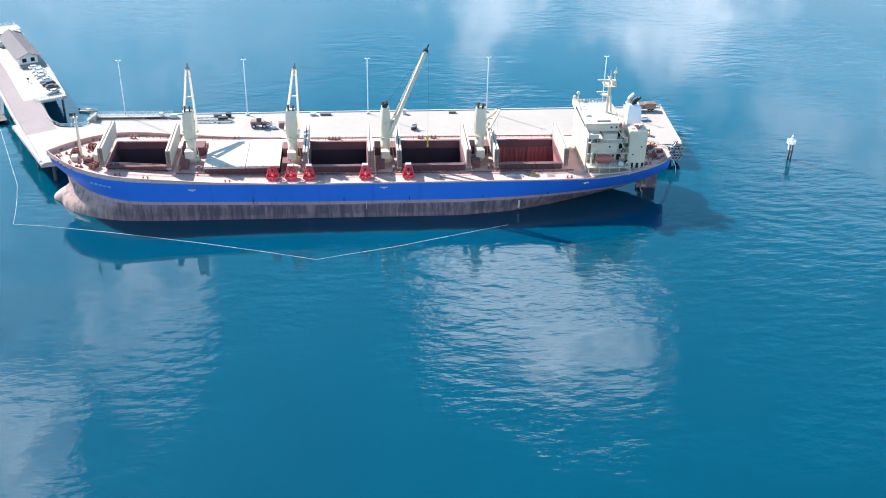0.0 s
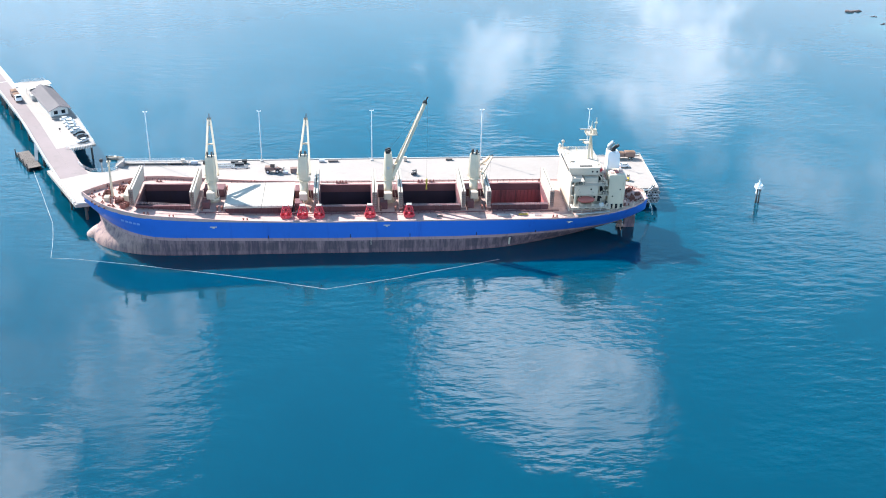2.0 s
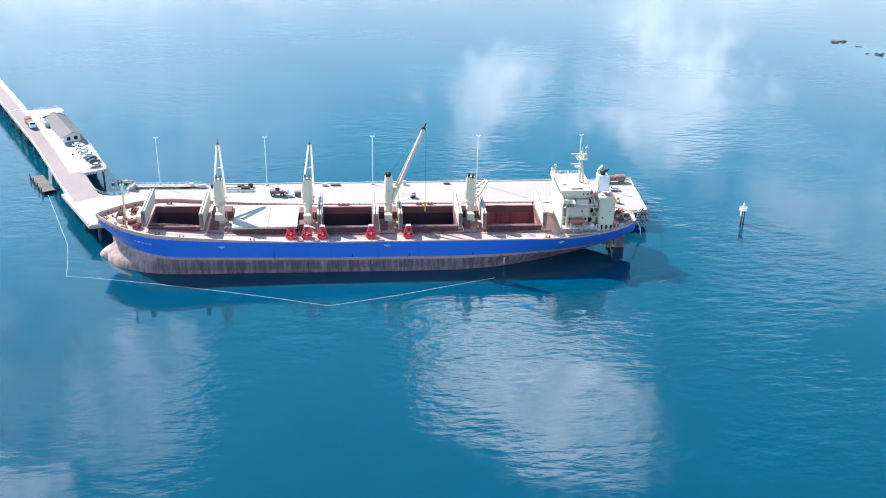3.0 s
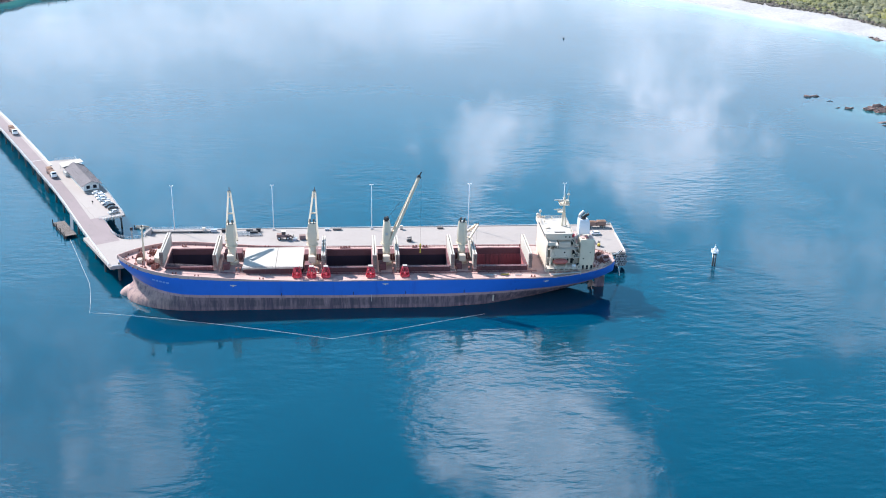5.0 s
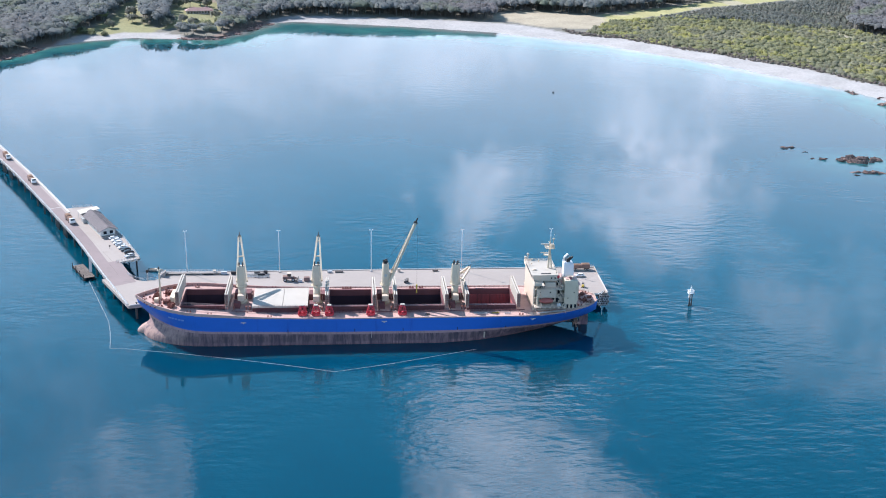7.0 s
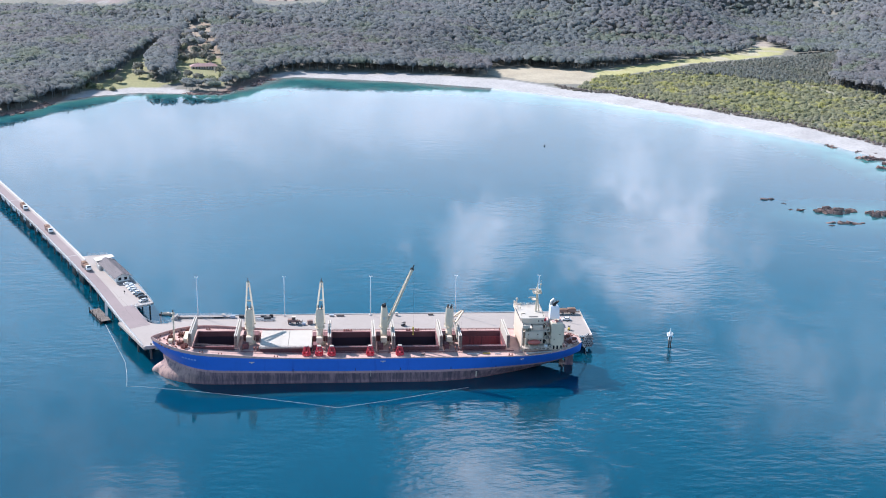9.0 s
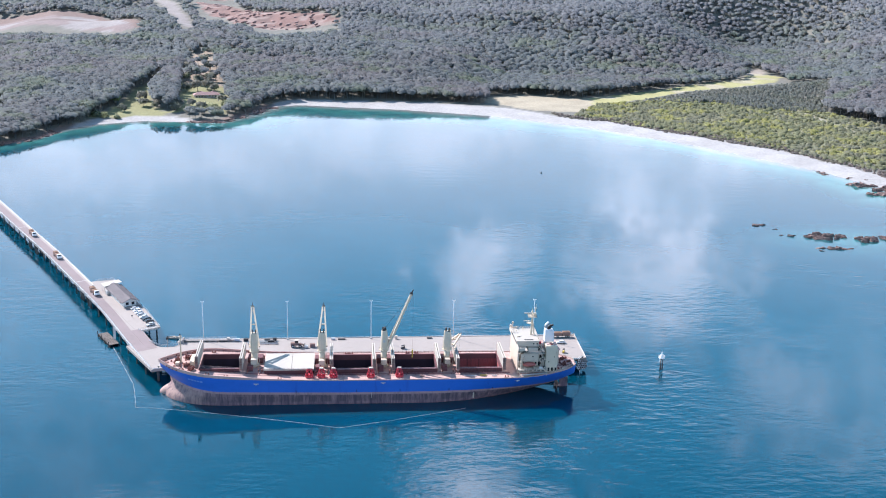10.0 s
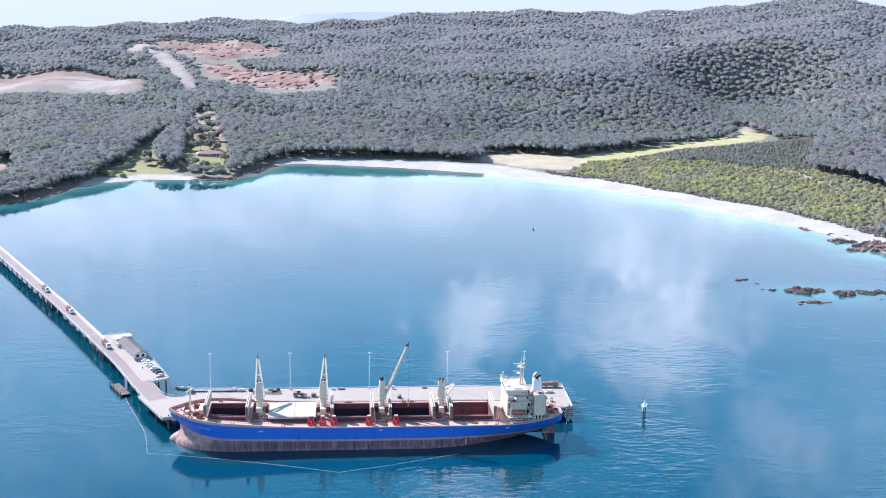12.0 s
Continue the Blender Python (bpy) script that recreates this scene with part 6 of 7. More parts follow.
crate(-34.3, 48.6, 2.4, 1.8, 1.7, M_TARP, "generator", "dark skid-mounted generator on the wharf", "generator", 8)
crate(-37.2, 47.4, 1.8, 1.2, 1.0, M_STEEL, "tool_box", "grey steel tool box on the wharf", "box", 5)
crate(-74.8, 58.0, 1.2, 1.1, 1.6, M_WHITE, "site_cabinet", "white cabinet at the wharf's outer edge", "cabinet")
crate(-70.6, 57.4, 2.4, 1.4, 1.2, M_CARS[1], "compressor", "blue-grey compressor by the wharf edge", "compressor", 4)
crate(-66.4, 57.4, 2.2, 1.6, 1.2, M_BLACK, "tool_box", "dark tool box beside the compressor", "box")
crate(-77.2, 57.4, 4.0, 1.6, 0.5, M_BLACK, "fender_mat", "dark rubber mats stacked on the wharf", "mats")
crate(6.2, 58.2, 1.2, 1.0, 1.6, M_WHITE, "site_cabinet", "white cabinet at the wharf's outer edge", "cabinet")
crate(22.5, 58.6, 2.4, 1.0, 0.6, M_TIMBER, "pallet_stack", "low stack of pallets at the wharf edge", "pallets")
crate(-20.4, 58.2, 3.6, 1.2, 0.6, M_TIMBER, "pallet_stack", "low stack of pallets at the wharf edge", "pallets")
crate(-24.5, 58.0, 2.0, 1.0, 0.8, M_STEEL, "tool_box", "grey steel box at the wharf edge", "box")
crate(-56.2, 57.2, 2.6, 1.4, 1.0, M_BLACK, "tool_box", "dark gear box near the wharf edge", "box", 12)
crate(-52.6, 57.6, 1.6, 1.2, 1.3, M_BLACK, "tool_box", "dark gear box near the wharf edge", "box", -8)
crate(66.5, 52.0, 1.4, 1.4, 1.3, M_WINCH, "drum_stand", "red drums standing on the wharf", "drums")


def spreader(x, y, l, turn):
    t = thing("spreader_frame", (x, y, TOP), "dark steel spreader frame lying on the wharf", "steel frame", turn)
    for sd in (-0.7, 0.7):
        bm = B()
        bar(bm, (-l / 2, sd, 0.45), (l / 2, sd, 0.45), 0.22, 0.4)
        part("beam", bm, M_STEEL, t)
    k = -l / 2 + 0.4
    while k < l / 2:
        bm = B()
        bar(bm, (k, -0.7, 0.45), (k, 0.7, 0.45), 0.18, 0.25)
        part("cross_bar", bm, M_BLACK, t)
        k += 1.5
    for dx in (-l * 0.4, l * 0.4):
        bm = B()
        box(bm, dx - 0.2, dx + 0.2, -0.9, 0.9, 0, 0.26)
        part("sleeper", bm, M_TIMBER, t)


spreader(-60.5, 53.4, 9.5, 2)
spreader(-59.0, 55.4, 8.0, 1)
spreader(-53.4, 53.2, 5.0, 4)
crate(-54.2, 54.6, 3.2, 1.4, 1.3, M_BLACK, "hopper_gear", "dark hopper gear among the steel frames", "gear", 3)
# long gangway lying along the outer edge
g = thing("gangway", (-84.5, 57.9, TOP), "long grey gangway with handrails lying on the wharf", "gangway", 0)
bm = B()
box(bm, -13.5, 13.5, -1.1, 1.1, 0.5, 0.75, 0.03)
part("walkway", bm, M_CONC, g)
for sd in (-1.05, 1.05):
    rail(g, [(-13.4, sd, 0.75), (13.4, sd, 0.75)], 1.0, mat=M_STEEL, gap=1.6)
for dx in (-12, -4, 4, 12):
    bm = B()
    box(bm, dx - 0.2, dx + 0.2, -1.2, 1.2, 0, 0.5)
    part("trestle", bm, M_STEEL, g)
g2 = thing("gangway_tower", (-97.0, 56.4, TOP), "pale stepped landing at the end of the gangway", "landing", 0)
bm = B()
for k in range(6):
    box(bm, -1.6 + k * 0.5, -1.1 + k * 0.5, -1.6, 1.6, 0, 0.35 + k * 0.35)
part("steps", bm, M_CONC, g2)
rail(g2, [(-1.5, -1.55, 0.2), (1.4, -1.55, 2.1)], 1.0, mat=M_STEEL)
post = thing("signal_post", (-103.0, 54.0, TOP - 0.9), "dark lantern on a short post at the wharf corner", "post")
bm = B()
tube(bm, (0, 0, -8), (0, 0, 3.4), 0.35, 0.3, 10)
part("post", bm, M_STEEL, post)
bm = B()
box(bm, -0.55, 0.55, -0.5, 0.5, 3.4, 4.6, 0.15)
part("lantern", bm, M_BLACK, post)
lorry(87.0, 58.6, TOP, 180, "small truck with a red-brown load at the wharf edge", M_CHIP)

# mooring lines
for nm, pts in (("mooring_line", [(83.6, 12.6, 11.6), (86.4, 12.2, 10.2), (87.5, 12.1, 8.0), (87.9, 12.0, 5.2)]), ("mooring_line", [(84.4, 18.5, 12.0), (89, 24, 9.4), (92.4, 31.0, 7.6)]),
                ("mooring_line", [(84.6, 17, 12.0), (90, 24.5, 9.0), (93.2, 31.4, 7.6)]), ("mooring_line", [(-97.5, 18, 15.6), (-100, 21.5, 11), (-102.6, 25.2, 7.6)]), ("mooring_line", [(-95, 20, 15.6), (-99, 24, 11), (-101.6, 26.4, 7.6)])):
    bm = B()
    for a, b in zip(pts, pts[1:]):
        tube(bm, a, b, 0.09, None, 6)
    tagged(new(nm, mesh_of(bm, nm, M_BOOM)), "pale slack mooring rope from the ship", "rope")
for x, y in ((92.4, 31.0), (93.2, 31.4), (-102.6, 25.2), (-101.6, 26.4), (60, 31), (20, 31), (-20, 31), (-60, 31)):
    bm = B()
    tube(bm, (0, 0, 0), (0, 0, 0.6), 0.28, 0.22, 12)
    tube(bm, (0, 0, 0.6), (0, 0, 0.8), 0.42, 0.36, 12)
    ob = new("bollard", mesh_of(bm, "bollard", M_BLACK))
    ob.matrix_basis = pose(x, y, TOP + 0.004)
    tagged(ob, "black iron mooring bollard on the wharf", "bollard", "bollards")

# ---- approach jetty: own axes, x along it towards the shore, -y across it from the outer edge ----
JETTY = pose(-105.5, 22.9, 0, 0, 0, 117.863)


def edge_w(s):
    return lerp_at(s, [0, 42, 90, 145, 210, 278, 361, 660], [0, 1.3, 3.7, 3.8, 3.6, 1.7, 0, -7])


def strip(bm, s0, s1, wa, wb, z0, z1, step=20.0):
    """A slab that follows the jetty's outer edge."""
    n = max(1, round((s1 - s0) / step))
    prev = None
    for k in range(n + 1):
        s = s0 + (s1 - s0) * k / n
        e = edge_w(s)
        q = [bm.verts.new((s, -(e + w_), z)) for w_, z in ((wa, z0), (wb, z0), (wb, z1), (wa, z1))]
        if prev:
            for j in range(4):
                bm.faces.new((prev[j], prev[(j + 1) % 4], q[(j + 1) % 4], q[j]))
        else:
            bm.faces.new(q[::-1])
        prev = q
    bm.faces.new(prev)
    return bm


jetty = new("jetty", mesh_of(strip(B(), 33.0, 660, 0, 7.8, TOP - 0.9, TOP - 0.06), "jetty", M_CONC))
jetty.matrix_basis = JETTY
tagged(jetty, "long concrete jetty with a sealed roadway on piles", "jetty", kind="structure")
part("roadway", strip(B(), 24.0, 660, 0.6, 5.7, TOP - 0.055, TOP + 0.012), M_ROAD, jetty, "pinkish sealed roadway")
bm = B()
strip(bm, 24.2, 53, 5.7, 10.4, TOP - 0.055, TOP + 0.012)
part("roadway", bm, M_ROAD, jetty, "pinkish sealed roadway")
part("apron", strip(B(), 33.0, 56.0, 7.8, 10.6, TOP - 0.9, TOP - 0.06), M_CONC, jetty)
part("kerb_strip", strip(B(), 132, 660, 7.0, 7.8, TOP - 0.06, TOP + 0.35), M_KERB, jetty, "pale concrete kerb")
part("kerb_strip", strip(B(), 2.0, 660, 0.0, 0.5, TOP - 0.06, TOP + 0.3), M_KERB, jetty, "pale concrete kerb")
for s, in ((142.5,), (275.0,), (405.0,)):
    part("expansion_joint", strip(B(), s, s + 0.5, 0.6, 7.0, TOP + 0.013, TOP + 0.03), M_KERB, jetty)
bm = B()
box(bm, -0.35, 0.35, -0.09, 0.09, 0.0, 1.5, 0.03)
PANEL2 = mesh_of(bm, "guard_post", M_WALL)
s = 3.0
while s < 420:
    share("guard_post", PANEL2, jetty, pose(s, -(edge_w(s) - 0.10), TOP - 1.0))
    s += 2.3 if s < 200 else 4.6
bm = B()
for s0 in range(2, 640, 20):
    for z in (TOP + 1.1, TOP + 0.7):
        bar(bm, (s0, -edge_w(s0) - 0.1, z), (s0 + 20, -edge_w(s0 + 20) - 0.1, z), 0.07, 0.07)
part("guard_rail", bm, M_STEEL, jetty)
bm = B()
for s0 in range(140, 640, 20):
    bar(bm, (s0, -edge_w(s0) - 7.6, TOP + 0.95), (s0 + 20, -edge_w(s0 + 20) - 7.6, TOP + 0.95), 0.09, 0.09)
    for k in range(8):
        sk = s0 + k * 2.5
        bar(bm, (sk, -edge_w(sk) - 7.6, TOP + 0.2), (sk, -edge_w(sk) - 7.6, TOP + 0.95), 0.08, 0.08)
part("guard_rail", bm, M_STEEL, jetty)
bm = B()
tube(bm, (0, 0, -5), (0, 0, TOP - 0.9), 0.38, 0.38, 10)
PILE2 = mesh_of(bm, "pile", M_PILE)
PILE2.shade_smooth()
bm = B()
box(bm, -0.5, 0.5, -7.7, -0.2, TOP - 1.7, TOP - 0.9)
HEAD = mesh_of(bm, "headstock", M_BEAM)
s = 12.0
k = 0
while s < 640:
    for ds in ((0, 2.6, 5.2) if k in (7, 8, 15, 16) else (0,)):
        for w_ in (0.9, 4.0, 7.0):
            share("pile", PILE2, jetty, pose(s + ds, -(edge_w(s + ds) + w_), 0))
        share("headstock", HEAD, jetty, pose(s + ds, -edge_w(s + ds), 0))
    s += 14.5
    k += 1
# platform with cars and the shed
bm = B()
prism(bm, [(50.5, -9.6), (51.0, -21.6), (80, -23.6), (137, -24.2), (139, -14.4), (139, -9.6)], TOP - 0.8, TOP + 0.003)
plat = part("platform", bm, M_CONC, jetty, "pale concrete platform beside the roadway")
for s in range(54, 140, 12):
    for w_ in (14, 20.6):
        share("pile", PILE2, plat, pose(s, -w_, 0))
rail(plat, [(51.2, -21.3, TOP), (80, -23.3, TOP), (137, -23.9, TOP), (138.7, -14.6, TOP)], 1.1, mat=M_STEEL, gap=3.0)
rail(plat, [(51.0, -10.6, TOP), (51.2, -21.3, TOP)], 1.1, mat=M_STEEL, gap=3.0)
# raking steps down from the platform's end
bm = B()
for k in range(16):
    box(bm, 49.6 - k * 0.62, 50.2 - k * 0.62, -13.2, -11.6, TOP - 0.5 - k * 0.36, TOP - 0.3 - k * 0.36)
part("stair", bm, M_STEEL, plat, "steel stair down to the water")
bm = B()
for k in range(14):
    box(bm, 50.0, 50.4, -12 - k * 0.6, -11.8 - k * 0.6, TOP - 0.8, TOP + 0.6)
part("barrier", bm, M_WALL, plat)


def on_jetty(s, w_, z=TOP):
    p = JETTY @ Vector((s, -w_, z))
    return p.x, p.y, p.z


for i, (s, w_, paint) in enumerate(((82.3, 18.8, 0), (78.6, 18.9, 0), (74.9, 18.6, 0), (71.2, 18.8, 1), (67.6, 18.6, 0), (63.9, 18.9, 2), (60.4, 19.2, 2), (55.2, 18.0, 1))):
    words = ("white", "silver-grey", "dark", "maroon", "blue")[paint]
    car(*on_jetty(s, w_, TOP + 0.006), 117.9 + (90 if i % 3 else -90) + (14 if i == 7 else 0), M_CARS[paint], words + " car parked beside the jetty shed", "parked cars", 4.4 + 0.3 * (i % 2))


def shed():
    h = thing("jetty_shed", on_jetty(108, 18.0, TOP + 0.005), "white weatherboard shed with a pinkish metal roof", "shed", 117.863)
    bm = B()
    box(bm, -20, 8, -3.4, 3.4, 0, 3.3, 0.03)
    part("wall", bm, M_WALL, h)
    for sd in (-1, 1):
        bm = B()
        for a, b in ((-1, 1),):
            lo = [bm.verts.new(p) for p in ((-22, sd * 4.6, 2.95), (9, sd * 4.6, 2.95), (9, 0, 4.9), (-22, 0, 4.9))]
            hi = [bm.verts.new((v.co.x, v.co.y, v.co.z + 0.14)) for v in lo]
            bm.faces.new(lo)
            bm.faces.new(hi[::-1])
            for k in range(4):
                bm.faces.new((lo[k], lo[(k + 1) % 4], hi[(k + 1) % 4], hi[k]))
        r_ = part("roof", bm, M_ROOF, h, "pinkish grey metal roof")
        bm = B()
        for k in range(31):
            x = -21.8 + k * 1.0
            bar(bm, (x, sd * 4.6, 3.12), (x, 0, 5.07), 0.06, 0.06)
        part("roof_ribs", bm, M_ROOF, r_)
    tri = [(-3.4, 3.3), (3.4, 3.3), (0, 4.85)]
    for x in (-20, 7.9):
        bm = B()
        lo = [bm.verts.new((x, y, z)) for y, z in tri]
        hi = [bm.verts.new((x + 0.1, y, z)) for y, z in tri]
        bm.faces.new(lo)
        bm.faces.new(hi[::-1])
        for k in range(3):
            bm.faces.new((lo[k], hi[k], hi[(k + 1) % 3], lo[(k + 1) % 3]))
        part("gable", bm, M_WALL, h)
    for y in (-1.6, 1.4):
        bm = B()
        box(bm, -20.05, -19.95, y - 0.75, y + 0.75, 1.0, 2.5)
        part("window", bm, M_GLASS, h)
    for x in (-15, -9, -3, 3):
        bm = B()
        box(bm, x - 0.7, x + 0.7, 3.36, 3.46, 1.0, 2.3)
        part("window", bm, M_GLASS, h)
    # open canopy at the shore end
    bm = B()
    lo = [bm.verts.new(p) for p in ((7.6, 5.4, 3.6), (13.6, 5.4, 3.8), (13.6, -4.4, 4.6), (7.6, -4.4, 4.9))]
    hi = [bm.verts.new((v.co.x, v.co.y, v.co.z + 0.16)) for v in lo]
    bm.faces.new(lo)
    bm.faces.new(hi[::-1])
    for k in range(4):
        bm.faces.new((lo[k], lo[(k + 1) % 4], hi[(k + 1) % 4], hi[k]))
    part("canopy", bm, M_COVER, h, "white open canopy")
    for x, y in ((8.3, 5.0), (13, 5.0), (13, -3.8)):
        bm = B()
        bar(bm, (x, y, 0), (x, y, 3.6), 0.14, 0.14)
        part("canopy_post", bm, M_STEEL, h)
    bm = B()
    box(bm, 3.6, 7.0, 3.6, 5.2, 0, 2.2, 0.06)
    part("water_tank", bm, M_STEEL, h)
    bm = B()
    box(bm, -22.6, -20.2, -3.6, 3.8, 0.0, 0.4, 0.03)
    part("porch", bm, M_CONC, h)


shed()
for s in (252, 195, 117):
    lorry(*on_jetty(s, edge_w(s) + 4.1, TOP + 0.014), 117.863 + 180, "white-cabbed tipper truck with brown bins on the jetty", M_CHIP, "trucks on the jetty")
crate_p = on_jetty(70, 13.4)
bp_ = thing("bollard_sign", (crate_p[0], crate_p[1], TOP + 0.004), "small dark sign post on the platform", "sign")
bm = B()
tube(bm, (0, 0, 0), (0, 0, 1.5), 0.07, 0.07, 8)
part("post", bm, M_BLACK, bp_)
bm = B()
box(bm, -0.35, 0.35, -0.04, 0.04, 1.0, 1.7, 0.02)
part("board", bm, M_BLACK, bp_)

# the wharf and all that stands on it lie clear of the ship's beam, shifted to fit the camera's view
for ob in scene.objects:
    if ob not in before_wharf and ob.parent is None:
        ob.location.y += 1.9

# landing stage by the jetty
st = thing("landing_stage", (-135.6, 79.0, 0), "low timber landing stage moored beside the jetty", "landing stage", 119)
for k in range(36):
    bm = B()
    box(bm, -9 + k * 0.5, -8.55 + k * 0.5, -2.4, 2.4, 1.15, 1.28)
    part("plank", bm, M_TIMBER, st)
for sd in (-2.0, 2.0):
    bm = B()
    box(bm, -9.1, 9.1, sd - 0.3, sd + 0.3, -0.4, 1.15, 0.05)
    part("float", bm, M_BLACK, st)
for x in (-8.6, -3, 3, 8.6):
    bm = B()
    tube(bm, (x, 2.6, -3), (x, 2.6, 3.0), 0.2, 0.2, 8)
    part("guide_pile", bm, M_PILE, st)
bm = B()
bar(bm, (-3, -2.2, 1.3), (3, -4.2, 6.6), 1.2, 0.15)
part("ramp", bm, M_STEEL, st)

# oil boom on the water
BOOM = [(-131.5, 70), (-124, 51), (-118.1, 35.9), (-113.8, 25), (-111.4, 15.5), (-109.6, 7), (-108.3, -0.4), (-100, -1.6), (-80, -6.3), (-54.8, -13.2), (-38, -18.4), (-21.6, -23.9), (0.2, -17.8), (16, -12.4), (33.5, -6.5)]
bm = B()
for i, (a, b) in enumerate(zip(BOOM, BOOM[1:])):
    n = max(1, int(math.hypot(b[0] - a[0], b[1] - a[1]) / 2.4))
    for k in range(n):
        p, q = Vector((*a, 0.06)).lerp(Vector((*b, 0.06)), k / n), Vector((*a, 0.06)).lerp(Vector((*b, 0.06)), (k + 0.96) / n)
        tube(bm, p, q, 0.042 if i < 13 else 0.035, None, 6)
tagged(new("oil_boom", mesh_of(bm, "oil_boom", M_BOOM)), "thin white floating oil boom round the ship", "oil boom", kind="stuff")


def beacon(x, y):
    b_ = thing("channel_beacon", (x, y, 0), "white channel beacon on dark piles standing in the water", "beacon")
    for dx, dy in ((-0.5, -0.45), (0.5, -0.45), (0, 0.55)):
        bm = B()
        tube(bm, (dx, dy, -4), (dx * 0.9, dy * 0.9, 5.6), 0.3, 0.3, 10)
        part("pile", bm, M_PILE, b_, "", True)
    bm = B()
    box(bm, -0.65, 0.65, -0.6, 0.6, 3.4, 4.9, 0.05)
    part("fender_collar", bm, M_POLE, b_)
    bm = B()
    box(bm, -1.25, 1.25, -1.15, 1.15, 5.6, 5.9, 0.05)
    part("platform", bm, M_POLE, b_)
    rail(b_, [(-1.2, -1.1, 5.9), (1.2, -1.1, 5.9), (1.2, 1.1, 5.9), (-1.2, 1.1, 5.9), (-1.2, -1.1, 5.9)], 1.0, gap=0.8, mat=M_POLE)
    bm = B()
    box(bm, -0.55, 0.55, -0.5, 0.5, 5.9, 7.4, 0.08)
    part("lantern_house", bm, M_POLE, b_)
    bm = B()
    tube(bm, (0, 0, 7.4), (0, 0, 8.4), 0.36, 0.28, 12)
    tube(bm, (0, 0, 8.4), (0, 0, 9.4), 0.08, 0.06, 6)
    part("lantern", bm, M_POLE, b_)


beacon(132.0, 34.2)


def motor_boat(x, y, turn):
    b_ = thing("motor_boat", (x, y, 0), "small white open motor boat moored behind the wharf", "boat", turn)
    secs = [(-3.2, 1.05, 0.7), (-1, 1.15, 0.72), (1.2, 1.0, 0.8), (2.6, 0.5, 0.95), (3.4, 0.03, 1.1)]
    bm = B()
    rows4 = []
    for x_, h, z in secs:
        rows4.append([bm.verts.new(p) for p in ((x_, -h, z), (x_, -h * 0.75, -0.15), (x_, 0, -0.3), (x_, h * 0.75, -0.15), (x_, h, z), (x_, h - 0.14 * (h > 0.2), z), (x_, h * 0.6, 0.1), (x_, -h * 0.6, 0.1), (x_, -h + 0.14 * (h > 0.2), z))])
    for a, b in zip(rows4, rows4[1:]):
        for k in range(9):
            bm.faces.new((a[k], a[(k + 1) % 9], b[(k + 1) % 9], b[k]))
    bm.faces.new(rows4[0][::-1])
    part("hull", bm, M_COVER, b_)
    bm = B()
    box(bm, -0.6, 0.6, -0.55, 0.55, 0.1, 1.2, 0.1)
    part("console", bm, M_WHITE, b_)
    bm = B()
    box(bm, -3.6, -3.15, -0.3, 0.3, 0.1, 1.1, 0.1)
    part("outboard", bm, M_BLACK, b_)


motor_boat(-104.0, 81.6, -12)
buoy = thing("mooring_buoy", (154, 477.7, 0), "small dark mooring buoy floating in the bay", "buoy")
bm = B()
tube(bm, (0, 0, -0.3), (0, 0, 0.7), 0.7, 0.6, 12)
part("float", bm, M_RUBBER, buoy)
bm = B()
tube(bm, (0, 0, 0.7), (0, 0, 2.2), 0.1, 0.06, 6)
part("staff", bm, M_RUBBER, buoy)


# ---- shore: reef, rocks, garden trees and the house ----
def rock_mesh(seed, rough=0.5):
    bm = B()
    bmesh.ops.create_icosphere(bm, subdivisions=3, radius=1)
    for v in bm.verts:
        p = v.co.copy()
        k = 1 + rough * noise.fractal(p * 1.3 + Vector((seed * 7.1, 0, 0)), 0.8, 2.2, 4) + 0.4 * noise.noise(p * 3 + Vector((0, seed, 0))) - 0.3 * abs(noise.noise(Vector((p.x * 2, p.y * 9, p.z * 2 + seed))))
        v.co = p * k
        if v.co.z > 0.55:
            v.co.z = 0.55 + (v.co.z - 0.55) * 0.5
    me = mesh_of(bm, "shore_rock", M_ROCK)
    return me


ROCKS = [rock_mesh(k, 0.45 + 0.1 * (k % 3)) for k in range(6)]
rr = random.Random(5)


def rock(x, y, sx, sy, h, turn, z=0.0, label="jagged brown rock standing out of the shallow water", group="reef rocks"):
    ob = new("shore_rock", ROCKS[rr.randrange(6)])
    ob.matrix_basis = pose(x, y, z - 0.25 * h, rr.uniform(-22, 22), rr.uniform(-16, 16), turn) @ Matrix.Diagonal((sx, sy, h, 1))
    tagged(ob, label, "rock", group)


for cx, cy, n_, lx, ly, s_, hh in ((285, 301, 4, 6, 2, 2.6, 1.5), (291, 289, 2, 2, 1, 1.2, 0.8), (293.5, 272.5, 4, 6, 2, 2.2, 1.2), (320, 269, 22, 15, 8, 4.0, 2.6), (313, 239.5, 7, 12, 3, 4.0, 1.5),
                                  (302, 234, 2, 2, 1, 1.5, 0.8), (362, 264, 24, 24, 6, 3.8, 2.4), (345, 258, 6, 8, 4, 3.2, 2.2), (372, 246, 3, 8, 2, 1.6, 0.9), (405, 266, 10, 18, 6, 3.6, 2.2)):
    for _ in range(int(n_ * 1.9)):
        a, r_ = rr.uniform(0, math.tau), math.sqrt(rr.random())
        k = rr.uniform(0.2, 0.46) + 0.25 * rr.random() ** 3
        rock(cx + lx * r_ * math.cos(a), cy + ly * r_ * math.sin(a), s_ * k * rr.uniform(1.0, 2.0), s_ * k * rr.uniform(0.5, 0.9), hh * k * rr.uniform(1.7, 3.6), rr.uniform(-40, 10))
